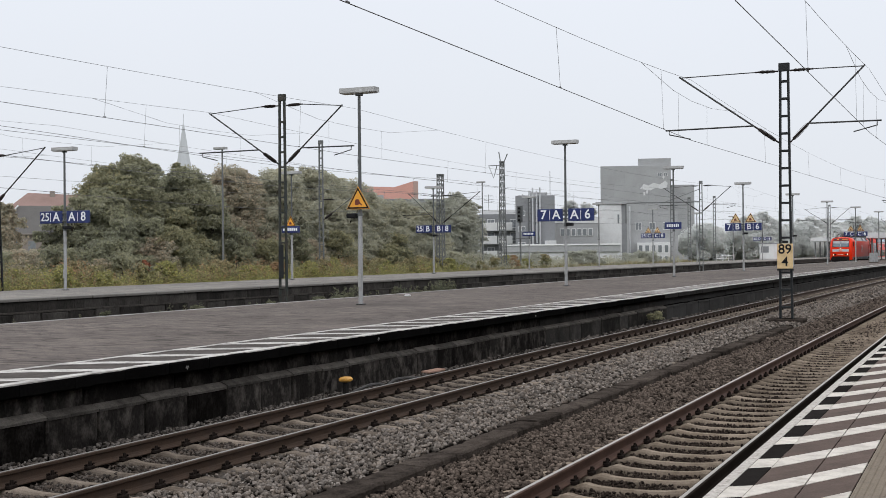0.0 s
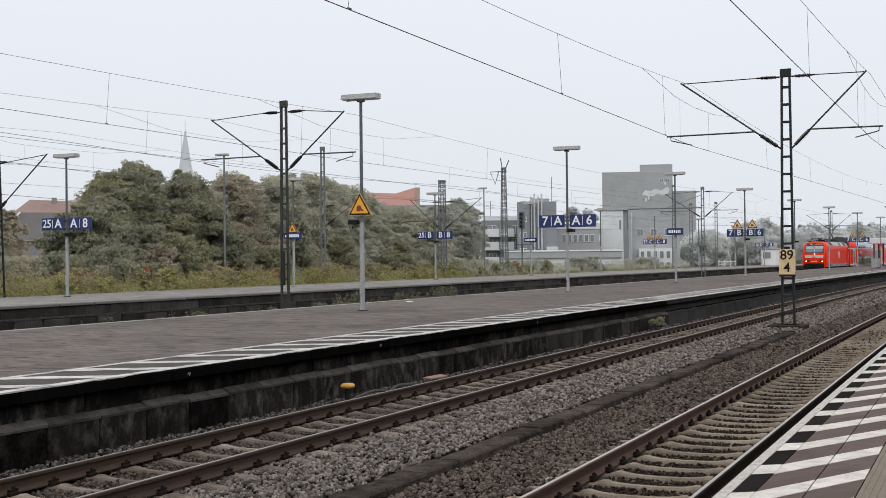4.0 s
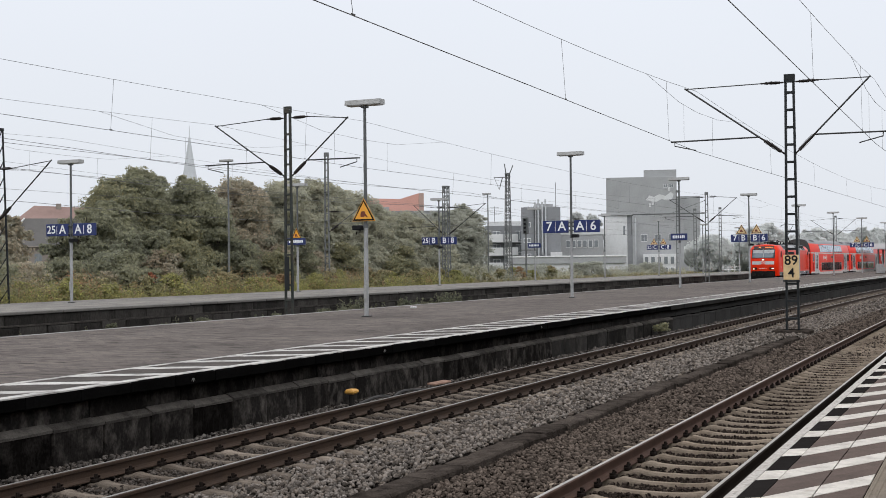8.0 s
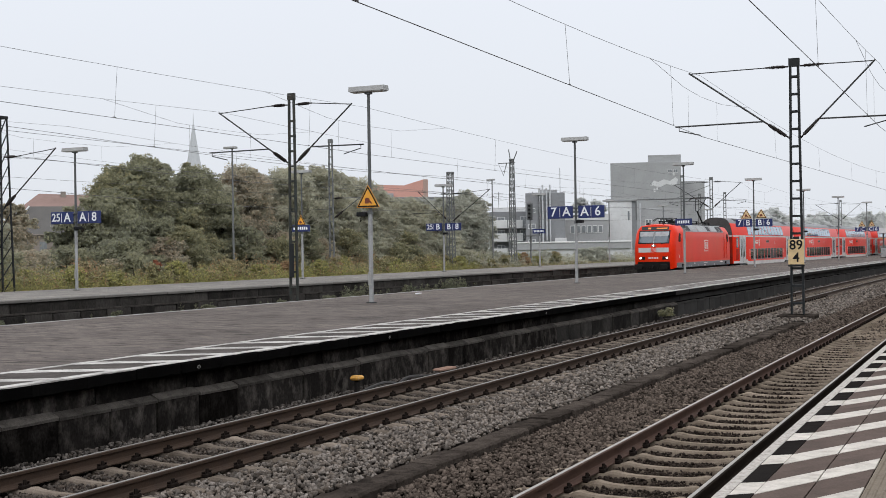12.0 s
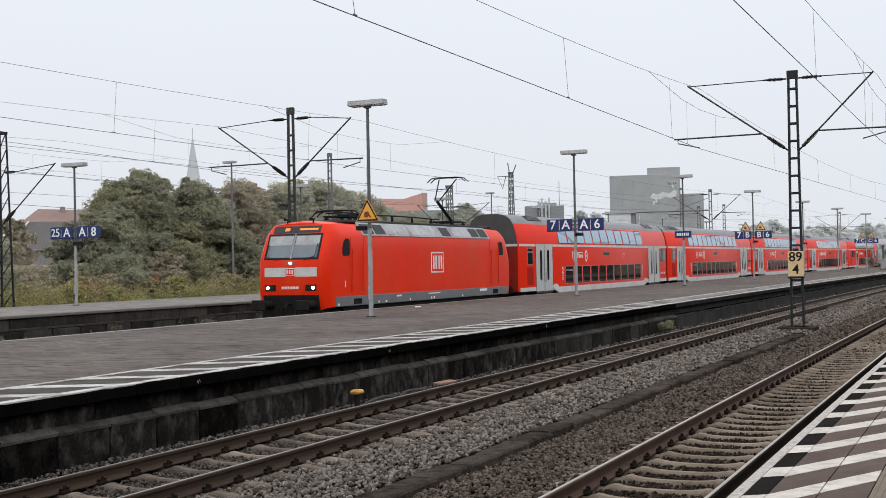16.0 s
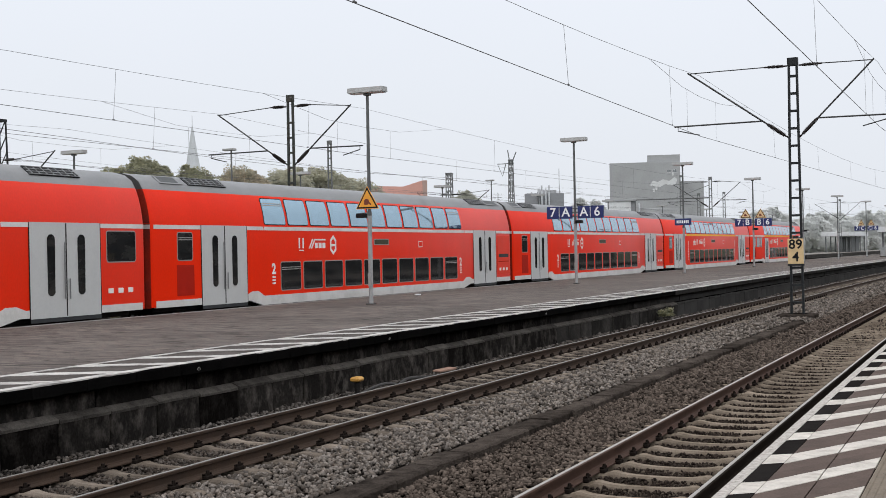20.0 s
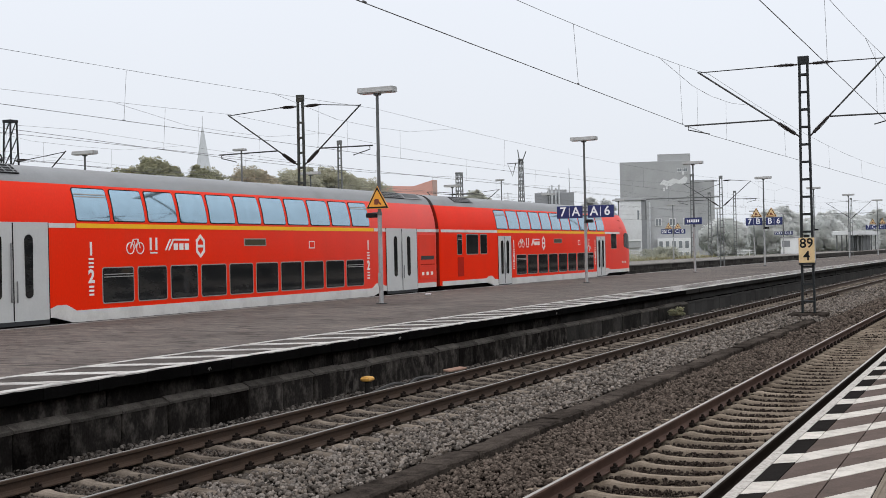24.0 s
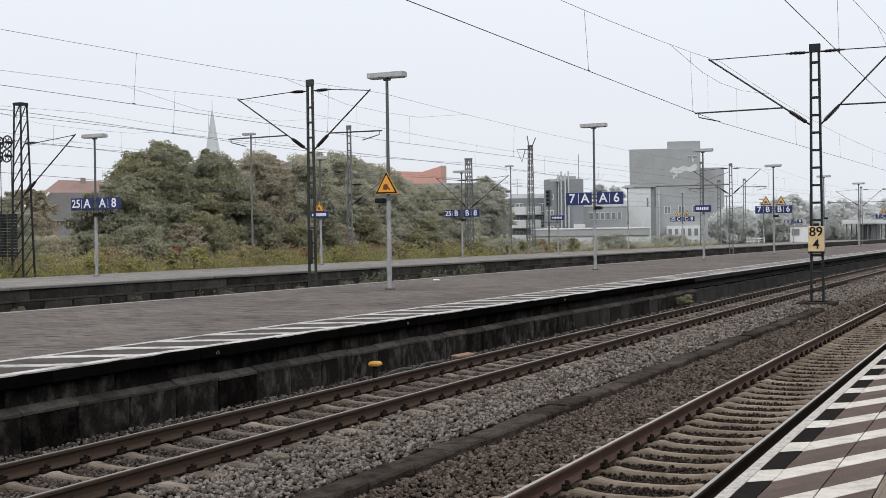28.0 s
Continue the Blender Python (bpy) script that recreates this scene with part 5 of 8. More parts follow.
def locomotive():
    v = thing("electric_locomotive", "red electric locomotive with a grey sill and raised pantograph", "locomotive")
    L = LOCO
    nose = [(1.10, 1.02, 0.84), (1.15, 0.90, 1.42), (1.16, 0.913, 2.00), (1.16, 0.925, 2.55), (1.13, 1.12, 3.00), (1.09, 1.30, 3.40), (1.05, 1.42, 3.62), (0.98, 1.56, 3.84), (0.5, 1.56, 3.88), (0.0, 1.56, 3.89)]
    cheek = [(1.45, 1.55, 0.95), (1.46, 1.50, 1.42), (1.46, 1.48, 2.00), (1.46, 1.52, 2.55), (1.46, 1.76, 3.00), (1.455, 1.98, 3.36), (1.40, 2.10, 3.56), (1.16, 2.28, 3.86), (0.55, 2.30, 3.96), (0.0, 2.30, 4.0)]
    inner = [(x, 3.5, z) for x, _, z in cheek]

    def ring(half, flip=False):
        f = (lambda y: L - y) if flip else (lambda y: y)
        return [(x, f(y), z) for x, y, z in half] + [(-x, f(y), z) for x, y, z in half[::-1] if x > 0]

    def between(k):
        """A ring on the rounded corner from the front to the side."""
        a = radians(k)
        return [(p[0] + (q[0] - p[0]) * math.sin(a), p[1] + (q[1] - p[1]) * (1 - math.cos(a)), p[2] + (q[2] - p[2]) * math.sin(a)) for p, q in zip(nose, cheek)]
    corner = [between(k) for k in (0, 18, 36, 54, 72, 90)]
    part("body", shell([ring(c) for c in corner] + [ring(inner), ring(inner, True)] + [ring(c, True) for c in corner[::-1]], 24, True), "red_loco", v, "glossy red body with rounded cabs and faded sides")
    for s in (1, -1):
        # grey sill
        b = bmesh.new()
        box(b, min(s * 1.40, s * 1.475), max(s * 1.40, s * 1.475), 1.5, L - 1.5, 0.94, 1.29, 0.01)
        sill = part("sill", b, "loco_grey", v, "basalt grey sill")
        for y0, y1, z0, z1, m in ((2.75, 3.35, 1.02, 1.28, "under"), (15.6, 16.2, 1.02, 1.28, "under"), (6.1, 6.5, 1.24, 1.32, "logo_white"), (8.9, 10.0, 1.26, 1.32, "logo_white"),
                                  (9.1, 9.22, 1.0, 1.12, "logo_white"), (9.35, 9.47, 1.0, 1.12, "logo_white"), (4.6, 4.7, 1.0, 1.1, "logo_white"), (5.2, 5.3, 1.0, 1.1, "logo_white"),
                                  (14.1, 14.9, 1.22, 1.36, "logo_white"), (12.2, 12.3, 1.0, 1.1, "logo_white"), (1.6, 1.72, 1.0, 1.1, "logo_white"), (7.2, 7.3, 1.0, 1.1, "logo_white")):
            b = bmesh.new()
            box(b, min(s * 1.47, s * 1.482), max(s * 1.47, s * 1.482), y0, y1, 0.98 + (z0 - 1.0) * 0.75, 0.98 + (z1 - 1.0) * 0.75)
            part("step_box" if m == "under" else "lettering_bar", b, m, sill)
        part("equipment_case", box(bmesh.new(), min(s * 0.9, s * 1.38), max(s * 0.9, s * 1.38), 2.4, L - 2.4, 0.45, 0.948, 0.02), "under", v, "black underfloor equipment")
        # cab side windows, doors and handrails at both ends
        for f in (lambda y: y, lambda y: L - y):
            lo, hi = sorted((f(2.0), f(2.52)))
            b = bmesh.new()
            yr, yf = (hi, lo) if f(0) == 0 else (lo, hi)
            k = 1 if yr > yf else -1
            shape = [(yf, 2.80), (yf + k * 0.07, 2.72), (yr - k * 0.07, 2.72), (yr, 2.79), (yr, 3.24), (yr - k * 0.06, 3.32), (yf + k * 0.26, 3.33), (yf + k * 0.14, 3.26), (yf + k * 0.04, 3.06)]
            loft(b, [[(s * x, y, z) for y, z in shape] for x in (1.44, 1.475)])
            part("cab_side_window", b, "black", v, "dark rounded cab side window")
            for y in (2.66, 3.46):
                b = bmesh.new()
                x = s * 1.51
                tube_path(b, [(s * 1.46, f(y), 2.96), (x, f(y), 2.94), (x, f(y), 1.50), (s * 1.46, f(y), 1.48)], 0.02, 6)
                part("handrail", b, "red_cab", v)
            b = bmesh.new()
            for y in (2.6, 3.55):
                a0, a1 = sorted((f(y), f(y + 0.015)))
                box(b, min(s * 1.458, s * 1.463), max(s * 1.458, s * 1.463), a0, a1, 1.42, 3.38)
            part("door_seam", b, "red_vent", v)
        # sloping roof panels
        spans = ((3.55, 7.4), (7.45, 11.4), (11.45, 15.35))
        for k, (y0, y1) in enumerate(spans):
            c = [(s * 1.455, y0, 3.45), (s * 1.455, y1, 3.45), (s * 1.12, y1, 3.93), (s * 1.12, y0, 3.93)]
            rp = plate("roof_panel", c if s > 0 else c[::-1], 0.02, "loco_roof", v, "streaky grey louvred roof panel")
            nn = 4
            for q in range(nn):
                a = y0 + 0.12 + (y1 - y0 - 0.12) * q / nn
                e = a + (y1 - y0) / nn - 0.16
                dark = (k == 0 and q < 2) or (k == 2 and q >= 2) or (k == 1 and q == 3)
                c = [(s * 1.42, a, 3.50), (s * 1.42, e, 3.50), (s * 1.17, e, 3.86), (s * 1.17, a, 3.86)]
                cc = [(x + s * 0.018, y, z + 0.014) for x, y, z in c]
                plate("louvre_field", cc if s > 0 else cc[::-1], 0.01, "grille" if dark else "loco_roof", rp)
        # square emblem on the side as plain shapes
        def field(y0, y1, z0, z1, x, m, par):
            c = [(s * x, y0, z0), (s * x, y1, z0), (s * x, y1, z1), (s * x, y0, z1)]
            return plate("emblem", c if s > 0 else c[::-1], 0.004, m, par)
        e = field(9.22, 10.40, 2.02, 2.86, 1.463, "logo_white", v)
        e2 = field(9.28, 10.34, 2.075, 2.805, 1.469, "red", e)
        for y0, y1, z0, z1 in ((9.38, 9.50, 2.17, 2.71), (9.60, 9.74, 2.17, 2.71), (9.88, 10.00, 2.17, 2.71), (10.10, 10.24, 2.17, 2.71)):
            field(y0, y1, z0, z1, 1.475, "logo_white", e2)
        field(2.15, 2.22, 1.62, 1.84, 1.464, "logo_white", v)
    # both cab fronts
    for f, d in ((lambda y: y, 1), (lambda y: L - y, -1)):
        def front(name, x0, x1, z0, z1, mat, out, label="", par=None):
            ys = [float(np.interp(z, [0.84, 1.42, 2.55, 3.52, 3.84], [1.02, 0.90, 0.92, 1.36, 1.56])) - out for z in (z0, z1)]
            c = [(x1, f(ys[0]), z0), (x0, f(ys[0]), z0), (x0, f(ys[1]), z1), (x1, f(ys[1]), z1)]
            return plate(name, c[::-1] if d > 0 else c, 0.008, mat, par or v, label)
        sur = front("windscreen_surround", -1.10, 1.10, 2.62, 3.52, "black", 0.0)
        front("windscreen", -1.04, -0.04, 2.68, 3.46, "glass_cab", 0.012, "grey raked windscreen", sur)
        front("windscreen", 0.03, 1.04, 2.68, 3.46, "glass_cab", 0.012, "grey raked windscreen", sur)
        for x0, x1 in ((-1.02, -0.06), (0.06, 1.02)):
            front("sun_blind", x0, x1, 3.12, 3.44, "loco_roof", 0.014, "pale blind behind the windscreen", sur)
        front("centre_post", -0.035, 0.035, 2.64, 3.50, "steel", 0.024, "", sur)
        disp = front("destination_panel", -0.96, 0.96, 3.55, 3.79, "grille", 0.004)
        if d > 0:
            front("display", -0.50, -0.30, 3.62, 3.73, "amber", 0.012, "lit amber display", disp)
            front("display", 0.10, 0.85, 3.64, 3.71, "amber", 0.012, "lit amber display", disp)
        front("panel", -1.06, -0.20, 2.02, 2.34, "train_white", 0.0, "white front panel")
        front("panel", 0.20, 1.06, 2.02, 2.34, "train_white", 0.0, "white front panel")
        e = front("emblem", -0.17, 0.17, 2.05, 2.32, "logo_white", 0.0)
        e2 = front("emblem", -0.145, 0.145, 2.075, 2.295, "red", 0.012, par=e)
        for a, b2 in ((-0.11, -0.08), (-0.03, 0.0), (0.03, 0.06), (0.09, 0.12)):
            front("emblem", a, b2, 2.11, 2.26, "logo_white", 0.022, par=e2)
        for k in range(6):
            front("number_bar", -0.36 + 0.12 * k, -0.28 + 0.12 * k, 1.59, 1.68, "logo_white", 0.0)
        for s in (-1, 1):
            hb = front("headlight_housing", s * 0.82 - 0.22, s * 0.82 + 0.22, 1.52, 1.74, "black", 0.0)
            for k, lit in ((0.10, True), (-0.11, False)):
                b = bmesh.new()
                yy = 0.89
                rod(b, (s * (0.82 + k), f(yy), 1.63), (s * (0.82 + k), f(yy - 0.035), 1.63), 0.062, 0.058, 14)
                part("headlight", b, "lamp_on" if (lit and d > 0) else "glass_dark", hb, "lit round headlight" if (lit and d > 0) else "")
            b = bmesh.new()
            rod(b, (s * 0.88, f(1.0), 1.05), (s * 0.88, f(0.5), 1.05), 0.15, 0.15, 12)
            rod(b, (s * 0.88, f(0.55), 1.05), (s * 0.88, f(0.2), 1.05), 0.11, 0.11, 12)
            box(b, s * 0.88 - 0.27, s * 0.88 + 0.27, min(f(0.24), f(0.18)), max(f(0.24), f(0.18)), 0.87, 1.23, 0.025)
            part("buffer", b, "under", v, "black buffer with a square plate")
            b = bmesh.new()
            tube_path(b, [(s * 0.55, f(0.90), 2.60), (s * 0.98, f(0.91), 2.72), (s * 1.0, f(1.15), 3.18)], 0.014, 5)
            part("wiper", b, "black", sur)
        front("buffer_beam", -1.13, 1.13, 0.80, 1.38, "under", 0.004, "black buffer beam")
        b = bmesh.new()
        tube_path(b, [(0.0, f(0.9), 1.08), (0.0, f(0.62), 1.08), (0.0, f(0.56), 0.98), (0.0, f(0.60), 0.70)], 0.05, 8)
        for x in (-0.45, -0.28, 0.28, 0.45):
            tube_path(b, [(x, f(0.9), 0.98), (x, f(0.72), 0.92), (x * 1.05, f(0.70), 0.66), (x * 1.1, f(0.86), 0.52)], 0.028, 6)
        part("coupling", b, "under", v, "black coupling hook and brake hoses")
        top = front("headlight_housing", -0.16, 0.16, 2.41, 2.56, "loco_grey", 0.0)
        b = bmesh.new()
        rod(b, (0.0, f(0.90), 2.485), (0.0, f(0.865), 2.485), 0.05, 0.046, 14)
        part("headlight", b, "lamp_on" if d > 0 else "glass_dark", top, "lit upper headlight" if d > 0 else "")
        b = bmesh.new()
        loft(b, [[(x, f(y), z) for x, z in ((-1.15, 0.35), (1.15, 0.35), (1.2, 0.84), (-1.2, 0.84))] for y in (0.95, 1.7)])
        part("plough", b, "under", v, "black snow plough")
        for x in (-0.5, 0.55):
            b = bmesh.new()
            rod(b, (x, f(1.60), 3.86), (x, f(1.60), 4.03), 0.03, n=6)
            rod(b, (x, f(1.42), 4.03), (x, f(1.68), 4.03), 0.06, 0.03, 10)
            part("horn", b, "black", v)
    # roof gear and two pantographs; the rear one is raised
    part("roof_deck", box(bmesh.new(), -1.12, 1.12, 3.0, 15.9, 3.93, 4.03, 0.02), "grille", v, "dark roof deck")

    def pantograph(y, raised, d):
        b = bmesh.new()
        box(b, -0.55, 0.55, y - 0.75, y + 0.75, 4.18, 4.24)
        for x in (-0.5, 0.5):
            for k in (-0.6, 0.6):
                rod(b, (x, y + k, 4.02), (x, y + k, 4.20), 0.07, 0.05, 10)
                rod(b, (x, y + k, 4.08), (x, y + k, 4.12), 0.10, 0.10, 10)
        p = part("pantograph", b, "black", v, "black single-arm pantograph")
        b = bmesh.new()
        foot, knee, head = ((y - d * 0.55, 4.26), (y + d * 1.0, 5.12), (y - d * 0.15, 6.2)) if raised else ((y - d * 0.55, 4.26), (y + d * 0.95, 4.34), (y - d * 0.75, 4.42))
        tube_path(b, [(0.0, foot[0], foot[1]), (0.0, knee[0], knee[1])], 0.055, 8)
        tube_path(b, [(0.0, foot[0] + d * 0.22, foot[1]), (0.0, knee[0] + d * 0.1, knee[1] - 0.05)], 0.02, 6)
        part("lower_arm", b, "black", p)
        b = bmesh.new()
        for x in (-0.42, 0.42):
            tube_path(b, [(x * 0.25, knee[0], knee[1]), (x, head[0], head[1] - 0.08)], 0.028, 6)
        tube_path(b, [(-0.26, (knee[0] + head[0]) / 2, (knee[1] + head[1]) / 2), (0.26, (knee[0] + head[0]) / 2, (knee[1] + head[1]) / 2)], 0.015, 5)
        part("upper_arm", b, "black", p)
        b = bmesh.new()
        for k in (-0.18, 0.18):
            tube_path(b, [(-0.92, head[0] + k, head[1] - 0.2), (-0.72, head[0] + k, head[1] - 0.03), (-0.5, head[0] + k, head[1]), (0.5, head[0] + k, head[1]), (0.72, head[0] + k, head[1] - 0.03), (0.92, head[0] + k, head[1] - 0.2)], 0.024, 6)
        for x in (-0.42, 0.42):
            tube_path(b, [(x, head[0] - 0.18, head[1]), (x, head[0] + 0.18, head[1])], 0.02, 5)
        part("contact_shoe", b, "black", p)

    pantograph(4.9, False, 1)
    pantograph(14.0, True, -1)
    b = bmesh.new()
    tube_path(b, [(0.3, 5.8, 4.3), (0.3, 8.0, 4.32), (0.2, 10.5, 4.32), (0.0, 13.2, 4.3)], 0.03, 6)
    for y in (6.5, 8.2, 10.0, 11.8):
        rod(b, (0.25, y, 4.02), (0.25, y, 4.3), 0.06, 0.05, 8)
    box(b, -0.5, 0.1, 6.3, 7.2, 4.02, 4.28, 0.04)
    part("roof_conductor", b, "black", v)
    part("underframe", box(bmesh.new(), -1.25, 1.25, 1.2, L - 1.2, 0.45, 0.86, 0.05), "under", v, "black underframe")
    for y in (4.1, L - 4.1):
        bogie(v, y, 0.6, (-1.3, 1.3), 1.7)
    b = bmesh.new()
    for y in (2.2, 3.1, 6.3, 7.6, 8.6, 10.6, 12.3, 15.6):
        box(b, 1.18, 1.36, y, y + 0.34, 0.52, 0.88, 0.03)
        box(b, -1.36, -1.18, y, y + 0.34, 0.52, 0.88, 0.03)
    part("brake_gear", b, "under", v)
    return v


# ---- lamps and signs on the platforms ----
def lamp(x, y, floor, height, label, group, post="galv", box_w=1.2):
    """A platform lamp: square lower post, slim upper pole, long flat housing across the platform."""
    t = thing("platform_lamp", label, "lamp", along(x, y, floor), group)
    b = bmesh.new()
    rod(b, (0, 0, 0.0), (0, 0, 2.75), 0.072, 0.070, 8)
    part("lower_post", b, post, t, "galvanised lower post")
    part("foot_plate", box(bmesh.new(), -0.12, 0.12, -0.12, 0.12, 0.0, 0.03, 0.006), "grille", t)
    part("hatch", box(bmesh.new(), -0.05, 0.05, -0.095, -0.08, 0.55, 0.95, 0.004), "lamp_case", t)
    b = bmesh.new()
    rod(b, (0, 0, 2.74), (0, 0, height - 0.12), 0.056, 0.046, 12)
    part("pole", b, "post_dark", t, "slim dark pole")
    part("collar", rod(bmesh.new(), (0, 0, 2.70), (0, 0, 2.82), 0.085, 0.07, 12), "post_dark", t)
    b = bmesh.new()
    hw = box_w / 2
    loft(b, [[(x0, -0.19, height - 0.10), (x0, 0.19, height - 0.10), (x0, 0.16, height + 0.05), (x0, -0.16, height + 0.05)] for x0 in (-hw, hw)])
    head = part("housing", b, "lamp_case", t, "flat grey lamp housing")
    part("diffuser", box(bmesh.new(), -hw + 0.04, hw - 0.04, -0.16, 0.16, height - 0.125, height - 0.101, 0.006), "lamp_glass", head)
    part("bracket", box(bmesh.new(), -0.1, 0.1, -0.08, 0.08, height - 0.19, height - 0.124, 0.01), "post_dark", head)
    return t


def camera_box(parent, z, x=0.18):
    b = bmesh.new()
    box(b, x - 0.14, x + 0.16, -0.16, 0.14, z - 0.08, z + 0.06, 0.02)
    part("loudspeaker", b, "black", parent, "small black loudspeaker")
    part("speaker_arm", box(bmesh.new(), 0.0, x, -0.03, 0.03, z + 0.04, z + 0.08), "steel", parent)


def track_sign(x, y, floor, z, left, right, group, label, w=0.62, h=0.56, gap=0.12, tri=False):
    """Four square blue panels on an arm, two on either side of the post."""
    t = thing("track_sign", label, "sign", along(x, y, floor), group)
    b = bmesh.new()
    box(b, -2 * w - gap, 2 * w + gap, -0.02, 0.02, z - 0.03, z + 0.03)
    for k in (-0.18, 0.18):
        box(b, -0.10, 0.10, -0.10, 0.10, z + k - 0.03, z + k + 0.03, 0.01)
    part("bracket", b, "post_dark", t)
    texts = [*left, *right]
    for i, s in enumerate(texts):
        x0 = (-2 * w - gap + i * w) if i < 2 else (gap + (i - 2) * w)
        pb = part("panel", box(bmesh.new(), x0 + 0.014, x0 + w - 0.014, -0.055, 0.055, z - h / 2, z + h / 2, 0.012), "sign_blue", t, "dark blue panel with white lettering")
        lettering("lettering", s, 0.58 if len(s) == 1 else 0.52, "sign_white", pb, pose(x0 + w / 2, -0.062, z, 0, 0, 0), "white lettering")
        if i in (0, 2):
            part("divider", box(bmesh.new(), x0 + w - 0.018, x0 + w + 0.002, -0.062, -0.05, z - h * 0.36, z + h * 0.36), "sign_white", pb)
    if tri:
        for k in (-0.55, 0.55):
            warning_triangle(t, k, z + h / 2 + 0.3, 0.40, -0.06, field="sign_cream")
    return t


def warning_triangle(parent, x, z, half, y=-0.10, name="warning_plate", field="sign_yellow"):
    """A yellow triangle with a black rim and a small dark pictogram."""
    def tri(bm, r, y0, y1):
        pts = [(x - r, z - r * 0.62), (x + r, z - r * 0.62), (x, z + r * 1.12)]
        loft(bm, [[(px, y0, pz) for px, pz in pts], [(px, y1, pz) for px, pz in pts]])
        return bm
    p = part(name, tri(bmesh.new(), half, y, y + 0.015), "sign_yellow", parent, "yellow triangular warning plate")
    q = part("rim", tri(bmesh.new(), half * 0.93, y - 0.005, y + 0.002), "black", p)
    part("field", tri(bmesh.new(), half * 0.74, y - 0.010, y - 0.003), field, p)
    b = bmesh.new()
    shape = [(u * 0.78, w * 0.82 - 0.04) for u, w in ((-0.30, -0.32), (0.06, -0.32), (0.12, -0.20), (0.40, -0.38), (0.44, -0.26), (0.20, -0.02), (0.16, 0.16), (0.04, 0.22), (-0.22, 0.20), (-0.32, 0.08), (-0.34, -0.24))]
    loft(b, [[(x + half * u, yy, z + half * w) for u, w in shape] for yy in (y - 0.014, y - 0.009)])
    part("pictogram", b, "picto", p, "dark red-brown pictogram")
    return p


FAR_LAMP_X, THIRD_LAMP_X = -17.8, -38.6
far_lamps = [33.4, 53.4, 72.9, 93.0, 113.9, 133.3, 153.6, 174.0, 194.0, 214.0]
third_lamps = [24.9, 44.5, 64.0, 83.7, 103.1, 122.3, 141.5, 161.0, 180.5, 199.0]
for i, y in enumerate(far_lamps):
    t = lamp(FAR_LAMP_X + (0.23 if i == 0 else 0.0), y, FAR_TOP, 6.55, "tall platform lamp on a galvanised post, flat grey housing", "lamps of the middle platform")
    if i == 0:
        warning_triangle(t, 0.0, 3.15, 0.40, -0.13)
        camera_box(t, 2.72, -0.26)
    elif i in (1, 3, 4):
        camera_box(t, 2.80)
for i, y in enumerate(third_lamps):
    t = lamp(THIRD_LAMP_X, y, THIRD_TOP, 6.45, "platform lamp beside overgrown ground, flat grey housing", "lamps of the old platform", box_w=1.25)
    if i == 2:
        warning_triangle(t, 0.0, 3.42, 0.36, -0.13)
    if i in (1, 3):
        camera_box(t, 2.85, 0.12)
track_sign(FAR_LAMP_X, 53.4, FAR_TOP, 3.22, ("7", "A"), ("A", "6"), "track signs", "dark blue track sign reading 7 A A 6")
track_sign(FAR_LAMP_X, 93.0, FAR_TOP, 3.28, ("7", "B"), ("B", "6"), "track signs", "dark blue track sign reading 7 B B 6 under triangles", tri=True)
track_sign(FAR_LAMP_X, 153.6, FAR_TOP, 3.35, ("7", "C"), ("C", "6"), "track signs", "dark blue track sign reading 7 C C 6 under triangles", tri=True)
track_sign(THIRD_LAMP_X, 44.5, THIRD_TOP, 3.32, ("25", "A"), ("A", "8"), "track signs", "dark blue track sign reading 25 A A 8", w=0.66)
track_sign(THIRD_LAMP_X, 83.7, THIRD_TOP, 3.32, ("25", "B"), ("B", "8"), "track signs", "dark blue track sign reading 25 B B 8", w=0.66)
track_sign(THIRD_LAMP_X, 141.5, THIRD_TOP, 3.30, ("25", "C"), ("C", "8"), "track signs", "dark blue track sign reading 25 C C 8", w=0.66, tri=True)

track_sign(THIRD_LAMP_X, 199.0, THIRD_TOP, 3.30, ("25", "D"), ("D", "8"), "track signs", "dark blue track sign reading 25 D D 8", w=0.66)


def name_sign(x, y, floor, z, w=1.3):
    """A station name board whose lettering is drawn as bars."""
    t = thing("station_sign", "blue station name board with a white inscription", "sign", along(x, y, floor))
    p = part("board", box(bmesh.new(), -w / 2, w / 2, -0.15, -0.09, z - 0.2, z + 0.2, 0.01), "sign_blue", t)
    for k in range(7):
        x0 = -w / 2 + 0.12 + k * (w - 0.24) / 7
        part("lettering_bar", box(bmesh.new(), x0, x0 + (w - 0.24) / 7 - 0.04, -0.156, -0.15, z - 0.08, z + 0.09), "sign_white", p)
    part("bracket", box(bmesh.new(), -0.1, 0.1, -0.1, 0.1, z - 0.1, z + 0.1, 0.01), "post_dark", t)
    return t


name_sign(THIRD_LAMP_X, 64.0, THIRD_TOP, 3.02, 1.25)
name_sign(FAR_LAMP_X, 72.9, FAR_TOP, 3.05, 1.0)
name_sign(THIRD_LAMP_X, 103.1, THIRD_TOP, 3.15, 1.2)


